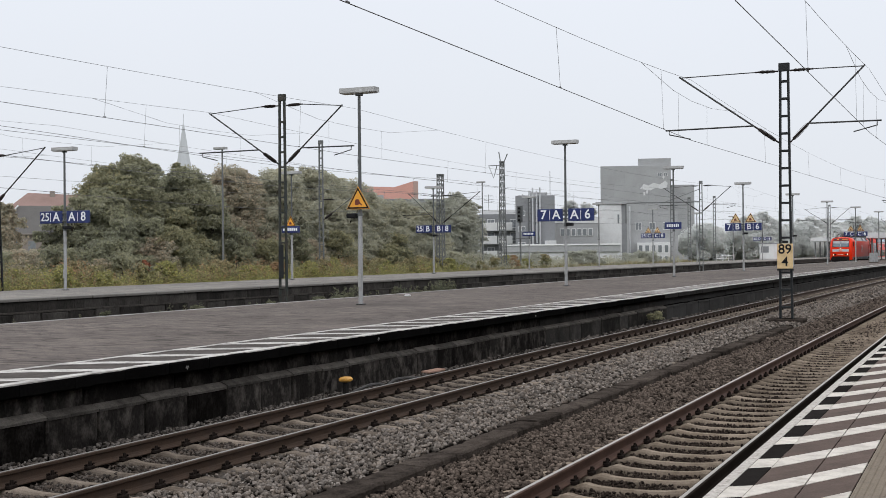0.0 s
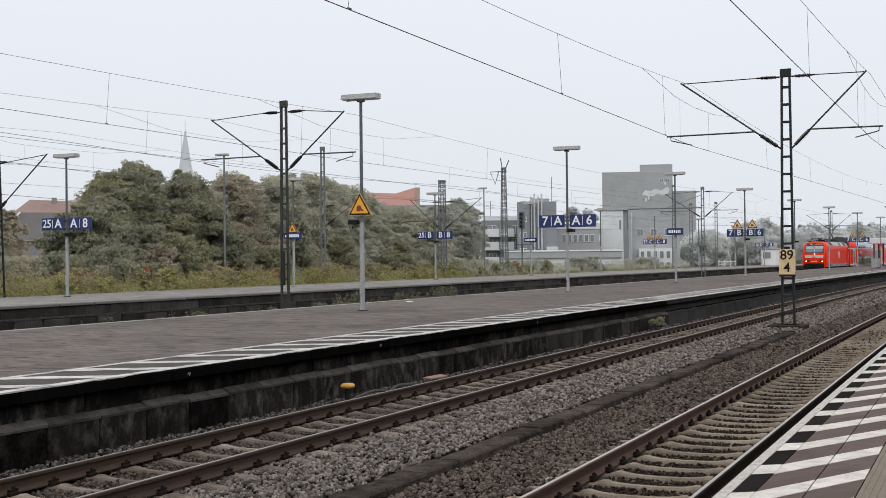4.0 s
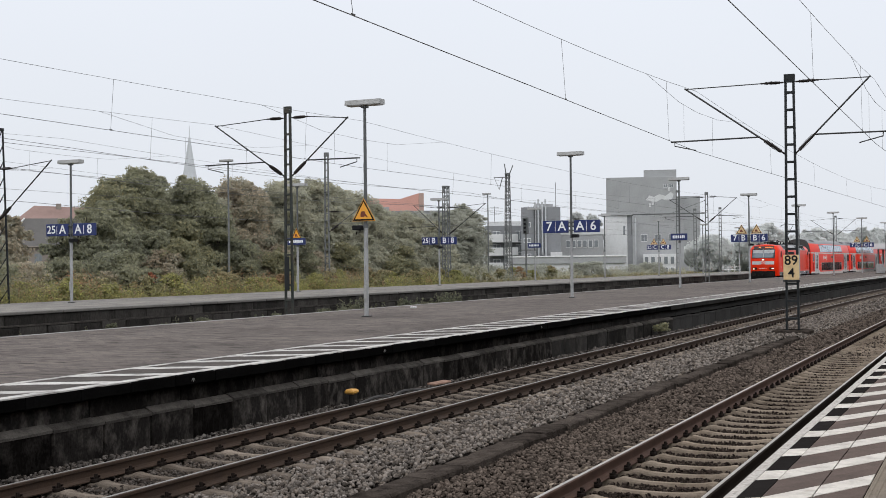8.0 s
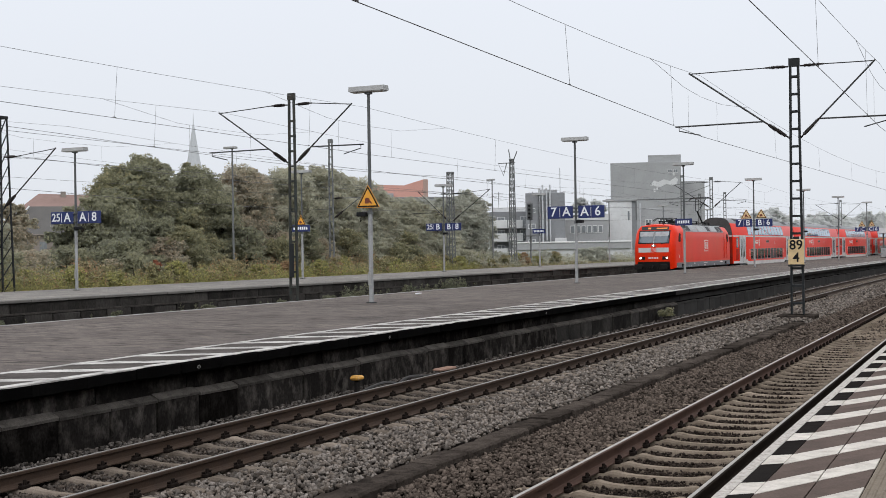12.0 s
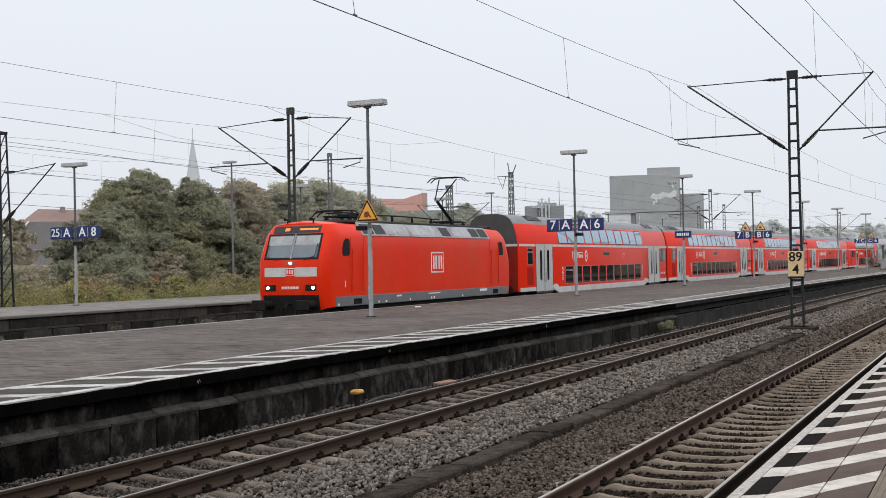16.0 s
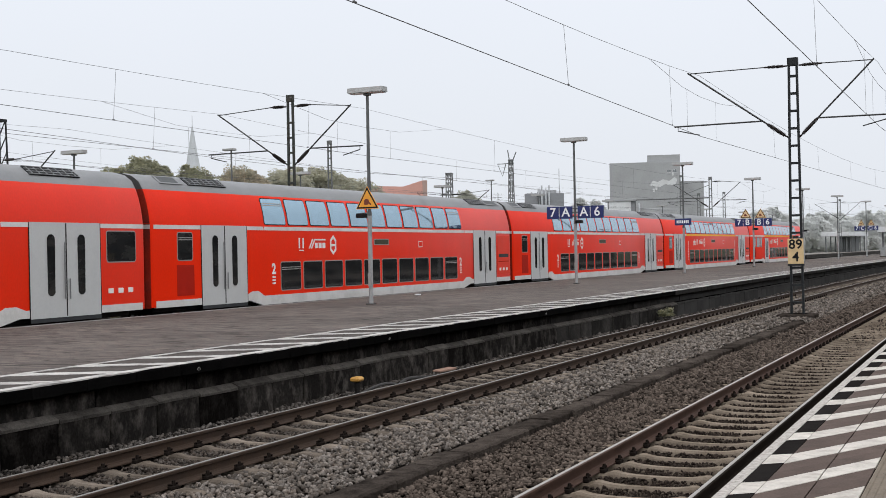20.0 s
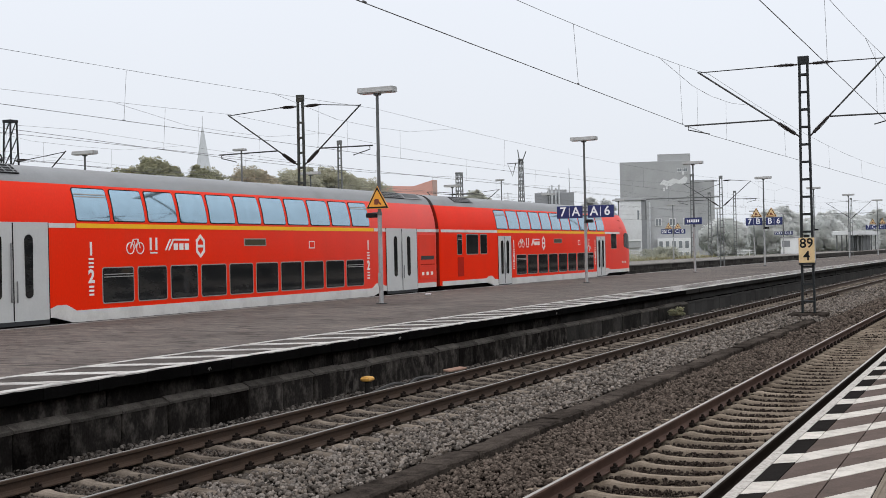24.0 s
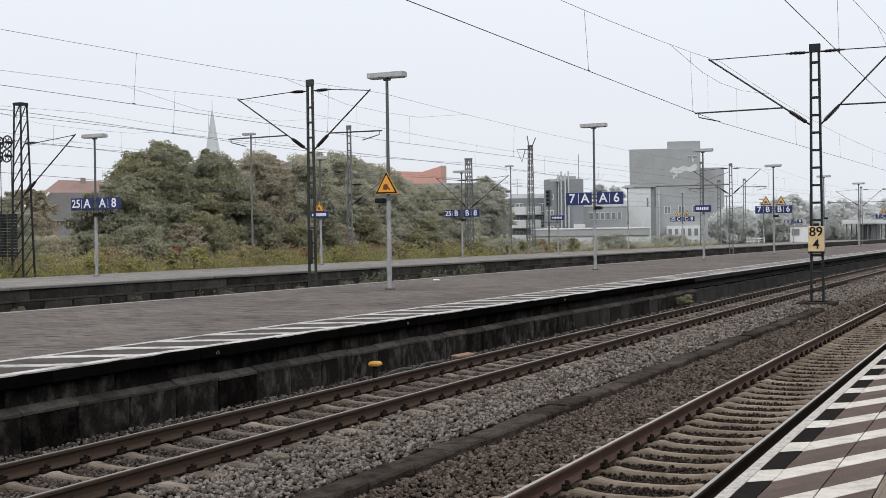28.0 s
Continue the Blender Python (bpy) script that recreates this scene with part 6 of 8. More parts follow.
# ---- overhead line masts ----
def insulator(bm, a, b, r=0.07, n=6):
    a, b = Vector(a), Vector(b)
    rod(bm, a, b, 0.03, 0.03, 8)
    rod(bm, a.lerp(b, 0.16), a.lerp(b, 0.86), r * 0.62, r * 0.5, 10)
    for i in range(2 * n):
        f0 = 0.18 + 0.66 * i / (2 * n)
        w = r * (0.82 + 0.18 * math.sin(math.pi * (i + 0.5) / (2 * n)))
        rod(bm, a.lerp(b, f0), a.lerp(b, f0 + 0.022), w, w * 0.8, 10)
    return bm


def bracket(parent, s, reach, m="tube", low=6.05, high=8.45, tip=8.25, reg=6.70, wire_x=None):
    b = bmesh.new()
    rod(b, (s * 0.95, 0, high + 0.01), (s * reach, 0, tip), 0.018, n=6)
    tie = part("tie_rod", b, m, parent)
    part("insulator", insulator(bmesh.new(), (s * 0.2, 0, high), (s * 0.98, 0, high + 0.01)), "insulator", tie, "brown ribbed insulator")
    a = Vector((s * 0.18, 0, low))
    e = Vector((s * reach, 0, tip))
    d = (e - a).normalized()
    b = bmesh.new()
    rod(b, a + d * 1.0, e + d * 0.05, 0.031, n=8)
    rake = part("raking_tube", b, m, parent, "dark raking bracket tube")
    part("insulator", insulator(bmesh.new(), a, a + d * 1.02, 0.085, 7), "insulator", rake, "brown ribbed insulator")
    if reg is None:
        return
    f = (reg - low) / (tip - low)
    k = a.lerp(e, f)
    b = bmesh.new()
    rod(b, (k.x, 0, reg), (s * (reach + 0.55), 0, reg - 0.02), 0.028, n=8)
    part("registration_tube", b, m, parent)
    b = bmesh.new()
    x1 = s * (reach + 0.42)
    x0 = s * (reach - 0.35) if wire_x is None else wire_x
    tube_path(b, [(x1, 0, reg - 0.02), (x1, 0, reg - 0.17), (x0, 0, reg - 0.36)], 0.02, 6)
    part("steady_arm", b, m, parent)


def ladder_mast(x, y, z0, height, mat, label, w0=0.17, w1=0.10, step=0.62, reach_l=0.0, reach_r=0.0, depth=0.10, group="overhead line masts", tip=8.3, high=8.45):
    """A mast of two tapering channel legs joined by flat battens."""
    t = thing("overhead_line_mast", label, "mast", along(x, y, z0), group)
    b = bmesh.new()
    box(b, -0.36, 0.36, -0.33, 0.33, -0.45, 0.10, 0.03)
    part("foundation", b, "duct", t, "dark concrete foundation")
    for s in (-1, 1):
        b = bmesh.new()
        loft(b, [[(s * (w - 0.035), -depth, z), (s * (w + 0.035), -depth, z), (s * (w + 0.035), depth, z), (s * (w - 0.035), depth, z)] for w, z in ((w0, 0.1), (w1, height))])
        part("leg", b, mat, t)
    n = int((height - 0.5) / step)
    for i in range(n):
        z = 0.45 + i * step
        w = w0 + (w1 - w0) * z / height
        part("batten", box(bmesh.new(), -w - 0.03, w + 0.03, -depth - 0.012, depth + 0.012, z, z + 0.075), mat, t)
    part("head_plate", box(bmesh.new(), -w1 - 0.05, w1 + 0.05, -depth - 0.014, depth + 0.014, height - 0.26, height + 0.02), mat, t)
    if reach_l:
        bracket(t, -1, reach_l, low=6.05 - z0, high=high - z0, tip=tip - z0, reg=6.68 - z0)
    if reach_r:
        bracket(t, 1, reach_r, low=6.05 - z0, high=high - z0, tip=tip - z0, reg=6.68 - z0)
    return t


def lattice_mast(x, y, z0, height, mat, label, w0=0.42, w1=0.24, bays=11, pulleys=False, arm_l=0.0, arm_r=0.0):
    """A four-legged lattice mast with crossed bracing."""
    t = thing("lattice_mast", label, "mast", along(x, y, z0), "lattice masts")
    part("foundation", box(bmesh.new(), -0.6, 0.6, -0.6, 0.6, -0.5, 0.05, 0.03), "duct", t)
    for sx in (-1, 1):
        for sy in (-1, 1):
            b = bmesh.new()
            rod(b, (sx * w0, sy * w0, 0), (sx * w1, sy * w1, height), 0.05, 0.042, 4)
            part("leg", b, mat, t)
    for i in range(bays):
        za, zb = height * i / bays, height * (i + 1) / bays
        wa, wb = w0 + (w1 - w0) * i / bays, w0 + (w1 - w0) * (i + 1) / bays
        for sy in (-1, 1):
            crossed = [((-wa, sy * wa, za), (wb, sy * wb, zb)), ((sy * wa, -wa, za), (sy * wb, wb, zb)), ((wa, sy * wa, za), (-wb, sy * wb, zb)), ((sy * wa, wa, za), (sy * wb, -wb, zb))]
            for p, q in crossed[:2] if pulleys else crossed:
                part("brace", rod(bmesh.new(), p, q, 0.022, n=4), mat, t)
    part("head_plate", box(bmesh.new(), -w1 - 0.05, w1 + 0.05, -w1 - 0.05, w1 + 0.05, height - 0.10, height + 0.02), mat, t)
    if pulleys:
        for k, (px, pz) in enumerate(((-0.72, 6.92), (-0.22, 6.95), (-0.80, 6.30), (-0.26, 6.33))):
            b = bmesh.new()
            pts = [(px + 0.28 * math.cos(a), -0.62, pz + 0.28 * math.sin(a)) for a in [2 * math.pi * i / 20 for i in range(21)]]
            tube_path(b, pts, 0.035, 5)
            for i in range(3):
                a = math.pi * i / 3
                rod(b, (px - 0.28 * math.cos(a), -0.62, pz - 0.28 * math.sin(a)), (px + 0.28 * math.cos(a), -0.62, pz + 0.28 * math.sin(a)), 0.02, n=4)
            rod(b, (px, -0.72, pz), (px, -0.35, pz), 0.07, n=8)
            part("tension_wheel", b, "mast_dark", t, "spoked tension wheel")
        for px in (-0.65, 0.0):
            b = bmesh.new()
            for i in range(15):
                rod(b, (px, -0.62, 1.75 + 0.13 * i), (px, -0.62, 1.86 + 0.13 * i), 0.22, 0.22, 10)
            rod(b, (px, -0.62, 1.0), (px, -0.62, 6.9), 0.02, n=5)
            part("tension_weight", b, "mast_dark", t, "stacked iron tension weights")
        part("weight_guide", box(bmesh.new(), -1.3, 0.15, -0.68, -0.55, 0.55, 0.66), "mast_dark", t)
    if arm_l:
        bracket(t, -1, arm_l, low=4.6, high=6.9, tip=7.15, reg=5.35)
    if arm_r:
        bracket(t, 1, arm_r, low=4.6, high=6.9, tip=7.15, reg=None)
    return t


MAST_Y = 43.77
near_mast = ladder_mast(MAST_ROW_A, MAST_Y, -0.12, 8.9, "mast_dark", "dark steel mast of two legs and battens between tracks", 0.20, 0.13, 0.60, reach_l=3.62, reach_r=2.62, depth=0.07, tip=8.52, high=8.53)
for k in (-1, 1, 2):
    ladder_mast(MAST_ROW_A, MAST_Y + MAST_GAP * k, -0.12, 8.9, "mast_dark", "dark steel mast of two legs and battens between tracks", 0.20, 0.13, 0.60, reach_l=3.4, reach_r=3.0, depth=0.07, tip=8.52, high=8.53)
# masts beyond the first get the grey with haze in it
for k in (-1, 0, 1, 2, 3):
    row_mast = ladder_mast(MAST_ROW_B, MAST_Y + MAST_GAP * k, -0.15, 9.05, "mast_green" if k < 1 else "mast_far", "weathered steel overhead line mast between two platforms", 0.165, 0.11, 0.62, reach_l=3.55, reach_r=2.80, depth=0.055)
    if k == 1:
        b = tube_path(bmesh.new(), [(-0.1, 0, 7.1), (-7.2, 0, 7.15), (-7.35, 0, 7.0), (-7.35, 0, 5.2)], 0.06, 8)
        tube_path(b, [(-3.6, 0, 7.1), (-0.1, 0, 8.3)], 0.025, 6)
        part("boom", b, "mast_far", row_mast, "long grey boom with a drop tube")
b = bmesh.new()
box(b, -0.10, 0.10, -0.18, -0.11, 1.35, 2.75, 0.02)
tagged(part("switch_box", b, "mast_dark", None, "", False, along(MAST_ROW_B, MAST_Y, 0.0)), "black switch box strapped to a steel mast", "switch box")

# kilometre board on the near mast
board = thing("kilometre_board", "faded yellow kilometre board reading 89 4 on a mast", "sign", along(MAST_ROW_A, MAST_Y, 0.0))
bp = part("board", box(bmesh.new(), -0.265, 0.265, -0.185, -0.155, 1.70, 2.56, 0.012), "sign_cream", board)
lettering("lettering", "89", 0.46, "black", bp, pose(0, -0.19, 2.36), "black digits")
lettering("lettering", "4", 0.46, "black", bp, pose(0, -0.19, 1.93), "black digit")
part("clamp", box(bmesh.new(), -0.28, 0.28, -0.155, -0.11, 1.63, 1.69, 0.004), "mast_dark", board)
part("clamp", box(bmesh.new(), -0.10, 0.10, -0.155, -0.11, 2.57, 2.66, 0.004), "mast_dark", board)
tagged(part("base_slab", box(bmesh.new(), -0.62, 0.62, -0.62, 0.55, -0.06, 0.10, 0.03), "duct", None, "", False, along(MAST_ROW_A, MAST_Y, -0.12)),
       "dark cracked concrete slab round a mast foot", "concrete slab", kind="structure")

lattice_mast(-41.55, 43.0, 0.0, 8.75, "mast_dark", "tall lattice mast with tension wheels and weights", 0.37, 0.19, 12, pulleys=True, arm_r=3.2)
lattice_mast(-43.0, 94.3, 0.2, 8.7, "mast_far", "grey lattice mast standing in shrubs", 0.28, 0.20, 13, arm_l=3.0, arm_r=3.6)
lattice_mast(-43.0, 107.6, 0.2, 10.6, "mast_far", "tall slim grey lattice mast standing in shrubs", 0.30, 0.15, 17)
head = thing("mast_head", "forked steel bracket on top of a lattice mast", "bracket", along(-43.0, 107.6, 10.8))
part("fork", tube_path(bmesh.new(), [(-0.1, 0, -0.3), (-0.3, 0, 0.9)], 0.05, 5), "mast_far", head)
part("fork", tube_path(bmesh.new(), [(0.1, 0, -0.3), (0.55, 0, 0.7)], 0.05, 5), "mast_far", head)
part("arm", tube_path(bmesh.new(), [(0.3, 0, -0.35), (-1.35, 0, -0.35), (-0.85, 0, -1.5), (-0.5, 0, -0.35)], 0.05, 5), "mast_far", head)
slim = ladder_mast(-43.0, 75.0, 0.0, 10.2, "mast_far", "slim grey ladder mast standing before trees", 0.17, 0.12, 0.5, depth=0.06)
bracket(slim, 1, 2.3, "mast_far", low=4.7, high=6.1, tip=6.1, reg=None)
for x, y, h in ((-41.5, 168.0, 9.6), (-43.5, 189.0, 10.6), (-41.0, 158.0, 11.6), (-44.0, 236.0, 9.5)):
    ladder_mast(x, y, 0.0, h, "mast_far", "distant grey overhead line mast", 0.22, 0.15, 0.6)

# slender light poles behind the old platform
for x, y, h, w in ((-43.0, 63.3, 8.75, 0.55), (-43.0, 103.0, 8.6, 0.5)):
    t = thing("light_pole", "slender light pole with a small flat head", "lamp", along(x, y, 0.0), "light poles")
    part("pole", rod(bmesh.new(), (0, 0, -0.3), (0, 0, h), 0.075, 0.05, 10), "mast_far", t)
    part("head", box(bmesh.new(), -w, w * 0.5, -0.18, 0.18, h, h + 0.14, 0.02), "lamp_case", t)


# signal behind the old platform
def signal(x, y):
    t = thing("railway_signal", "dark railway signal on a post beside shrubs", "signal", along(x, y, 0.0))
    part("post", rod(bmesh.new(), (0, 0, -0.3), (0, 0, 6.2), 0.09, 0.09, 10), "mast_far", t)
    part("signal_head", box(bmesh.new(), -0.27, 0.27, -0.2, 0.1, 5.2, 6.8, 0.04), "post_dark", t)
    b = bmesh.new()
    for i in range(4):
        rod(b, (0.0, -0.36, 5.42 + 0.38 * i), (0.0, -0.2, 5.42 + 0.38 * i), 0.11, 0.11, 10)
    part("lens_hood", b, "black", t)
    part("platform", box(bmesh.new(), -0.6, 0.6, -0.3, 0.5, 3.6, 3.7), "mast_far", t)


signal(-43.0, 112.0)


# ---- overhead wires ----
def hang(x_at, z_at, y0, y1, r, n):
    b = bmesh.new()
    pts = []
    for i in range(n + 1):
        y = y0 + (y1 - y0) * i / n
        pts.append((x_at(y), y, z_at(y)))
    tube_path(b, pts, r, 5)
    return b


def line(centre, sides, z_contact=6.28, sag=0.65, top=8.2, amp=0.35, label="overhead contact line with hangers", mat="wire"):
    """Contact wire and carrying cable, zigzagging from mast to mast, with hangers."""
    t = thing("overhead_line", label, "overhead wire", group="overhead lines")
    masts = [MAST_Y + MAST_GAP * k for k in range(-2, 5)]
    off = 0.3 if mat == "wire" else -0.15

    def side(i):
        return centre + (amp if (i + sides) % 2 else -amp)
    for i, (a, c) in enumerate(zip(masts, masts[1:])):
        xa, xc = side(i) + bend(a), side(i + 1) + bend(c)

        def x_at(y, a=a, c=c, xa=xa, xc=xc):
            return xa + (xc - xa) * (y - a) / (c - a)

        def z_top(y, a=a, c=c):
            f = (y - a) / (c - a)
            return top - sag * 4 * f * (1 - f)

        def z_con(y):
            return z_contact
        part("contact_wire", hang(x_at, z_con, a, c, 0.009 if mat == "wire" else 0.008, 6), mat, t)
        part("carrying_cable", hang(x_at, z_top, a, c, 0.006, 16), mat, t)
        for k in range(6):
            y = c - 4.5 - 11.1 * k
            b = bmesh.new()
            rod(b, (x_at(y), y, z_con(y)), (x_at(y - off), y - off, z_top(y - off)), 0.005, n=4)
            rod(b, (x_at(y), y - 0.06, z_con(y) + 0.02), (x_at(y), y + 0.06, z_con(y) + 0.02), 0.014, n=4)
            part("hanger", b, mat, t)
        # short stitch rope either side of each mast
        for y, d in ((a, 1), (c, -1)):
            b = tube_path(bmesh.new(), [(x_at(y), y, top - 0.75), (x_at(y + 3 * d), y + 3 * d, top - 0.72), (x_at(y + 7.5 * d), y + 7.5 * d, z_top(y + 7.5 * d))], 0.006, 4)
            part("stitch_rope", b, mat, t)
            part("hanger", rod(bmesh.new(), (x_at(y + 2.2 * d), y + 2.2 * d, z_contact), (x_at(y + 2.2 * d), y + 2.2 * d, top - 0.73), 0.004, n=4), mat, t)
    return t


line(-3.785, 0, 6.27, 0.95, 8.42, 0.015)
line(-9.15, 0, 6.27, 1.1, 8.42, 0.65)
# the farther lines carry haze in their wire colour
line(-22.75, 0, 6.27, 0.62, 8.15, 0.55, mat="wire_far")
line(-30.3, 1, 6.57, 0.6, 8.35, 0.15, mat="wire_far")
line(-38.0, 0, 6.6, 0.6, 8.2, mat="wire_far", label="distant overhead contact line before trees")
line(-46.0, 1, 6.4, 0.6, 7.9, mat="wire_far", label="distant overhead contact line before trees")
t = thing("feeder_cable", "long feeder cable strung above the old platform", "cable")
b = bmesh.new()
for x, z in ((-41.5, 8.4), (-42.5, 7.2), (-43.5, 5.75)):
    tube_path(b, [(x + bend(y), y, z - 0.45 * math.sin(math.pi * ((y - 43) % 51) / 51)) for y in range(-60, 200, 6)], 0.014, 4)
part("cable", b, "wire_far", t)

# ---- small things by the track ----
box_t = thing("trackside_box", "orange-yellow capped trackside box on a short dark post", "trackside box", along(-10.42, 19.30, -0.2))
part("post", rod(bmesh.new(), (0, 0, -0.05), (0, 0, 0.27), 0.055, 0.05, 10), "under", box_t)
b = bmesh.new()
loft(b, [[(-0.085, -0.105, z), (0.085, -0.105, z), (0.085, 0.105, z), (-0.085, 0.105, z)] if w else [(-0.06, -0.08, z), (0.06, -0.08, z), (0.06, 0.08, z), (-0.06, 0.08, z)] for z, w in ((0.285, 0), (0.31, 1), (0.34, 1), (0.372, 0))])
part("cap", b, "orange_box", box_t, "orange-yellow plastic cap")
b = bmesh.new()
pts = []
for i in range(25):
    f = i / 24
    pts.append((-10.42 + 0.10 * math.sin(7 * f) + bend(20), 19.4 + 3.4 * f, -0.15 + 0.13 * abs(math.sin(2.2 * math.pi * f)) * (1 - 0.8 * f)))
tube_path(b, pts, 0.027, 6)
tagged(part("cable", b, "cable"), "loose black cable looping beside the rail", "cable")
b = box(bmesh.new(), -0.09, 0.09, -0.36, 0.36, 0.0, 0.04, 0.008)
tagged(part("plank", b, "plank", None, "", False, pose(-10.45 + bend(23), 23.1, -0.085, 0, 4, -4)), "reddish wooden plank lying on the gravel by the wall", "plank")
b = box(bmesh.new(), -0.11, 0.11, -0.07, 0.07, 0.0, 0.04, 0.012)
tagged(part("litter", b, "sign_white", None, "", False, pose(-19.22, 40.6, FAR_TOP, 0, 0, 20)), "crumpled white litter on the grey platform", "litter")


# ---- trees, shrubs, grass ----
def leaf_cloud(name, blobs, per_blob, size, mat, parent, seed, flat=0.75):
    """Many small leaf blades on the skins of overlapping clumps."""
    rng = np.random.default_rng(seed)
    c = np.array([b[:3] for b in blobs])
    r = np.array([b[3] for b in blobs])
    k = np.repeat(np.arange(len(blobs)), per_blob)
    n = len(k)
    d = rng.normal(size=(n, 3))
    d /= np.linalg.norm(d, axis=1)[:, None]
    d[:, 2] = np.where(d[:, 2] < -0.35, -d[:, 2], d[:, 2])
    rad = r[k] * (0.45 + 0.68 * rng.random(n) ** 0.55)
    lump = 1 + 0.22 * np.sin(d[:, 0] * 5 + k) * np.sin(d[:, 1] * 6 + 2 * k) + 0.15 * np.sin(d[:, 2] * 9 + k)
    p = c[k] + d * (rad * lump)[:, None] * np.array([1, 1, flat])
    nrm = d + rng.normal(0, 0.65, (n, 3)) + np.array([0, 0, 0.35])
    nrm /= np.linalg.norm(nrm, axis=1)[:, None]
    u = np.cross(nrm, rng.normal(size=(n, 3)))
    u /= np.linalg.norm(u, axis=1)[:, None]
    w = np.cross(nrm, u)
    s = size * (0.55 + 0.9 * rng.random(n))
    a, b = u * (s * 0.5)[:, None], w * (s * 0.42)[:, None]
    verts = np.stack([p - a, p + a * 0.35 - b, p + a * 0.65 + b], 1).reshape(-1, 3)
    faces = np.arange(3 * n).reshape(n, 3)
    return np_mesh(name, verts, faces, mat, parent)


def tree(x, y, z, height, spread, mat, label, seed, leaves=420, leaf=0.26, clumps=16, low=0.22, tip=1.0, category="tree", core=0.0, sprays=30):
    rng = random.Random(seed)
    t = thing("tree" if category == "tree" else "shrub", label, category, along(x, y, z), "trees behind the old platform" if category == "tree" else "shrubs")
    b = bmesh.new()
    lean = (rng.uniform(-0.3, 0.3), rng.uniform(-0.3, 0.3))
    r0 = 0.022 * height
    mids = [(0, 0, -0.2), (lean[0] * 0.4, lean[1] * 0.4, height * 0.3), (lean[0], lean[1], height * 0.62), (lean[0] * 1.4, lean[1] * 1.4, height * 0.88)]
    for i in range(3):
        rod(b, mids[i], mids[i + 1], r0 * (1 - 0.28 * i), r0 * (0.72 - 0.28 * i) + 0.01, 8)
    blobs = []
    for i in range(clumps):
        f = (i + 0.5) / clumps
        zz = height * (low + (0.93 - low) * f)
        prof = math.sin(math.pi * min(1.0, 0.18 + 0.80 * f)) ** 0.7
        a = i * 2.4 + rng.uniform(-0.5, 0.5)
        rad = spread * prof * rng.uniform(0.45, 0.8)
        px, py = math.cos(a) * rad, math.sin(a) * rad
        br = spread * rng.uniform(0.30, 0.50) * (0.75 + 0.4 * prof) * (tip if f > 0.8 else 1)
        blobs.append((px, py, min(zz, height - br * 0.75), br))
        base = Vector(mids[1]).lerp(Vector(mids[3]), max(0.0, f - 0.25))
        rod(b, base, (px * 0.9, py * 0.9, zz - br * 0.2), r0 * 0.32, r0 * 0.10, 5)
    # loose sprays of twigs break the outline
    full, many = list(blobs), [leaves] * len(blobs)
    for i in range(sprays):
        px, py, pz, br = rng.choice(blobs)
        a, e = rng.uniform(0, 6.28), rng.uniform(-0.1, 1.3)
        r = br * rng.uniform(0.95, 1.25)
        rod(b, (px, py, pz), (px + 1.1 * r * math.cos(a) * math.cos(e), py + 1.1 * r * math.sin(a) * math.cos(e), pz + 0.9 * r * math.sin(e)), r0 * 0.14, 0.012, 3, False)
        full.append((px + r * math.cos(a) * math.cos(e), py + r * math.sin(a) * math.cos(e), pz + 0.8 * r * math.sin(e), br * rng.uniform(0.16, 0.32)))
        many.append(max(20, int(leaves * 0.10)))
    part("trunk", b, "bark", t, "dark tapered trunk with limbs")
    leaf_cloud("crown", full, many, leaf, mat, t, seed)
    # pale lumps added inside the crown to brighten its gaps, as haze would
    if core:
        b = bmesh.new()
        for px, py, pz, br in blobs:
            g = bmesh.ops.create_icosphere(b, subdivisions=2, radius=br * core, matrix=Matrix.Translation((px, py, pz)))
            for v in g["verts"]:
                v.co += Vector((rng.uniform(-1, 1), rng.uniform(-1, 1), rng.uniform(-1, 1))) * br * 0.14
        part("inner_crown", b, mat, t)
    return t


GREEN = "dense dark green tree behind the old platform"
OLIVE = "olive-green autumn tree behind the old platform"
BROWN = "browning autumn tree behind the old platform"
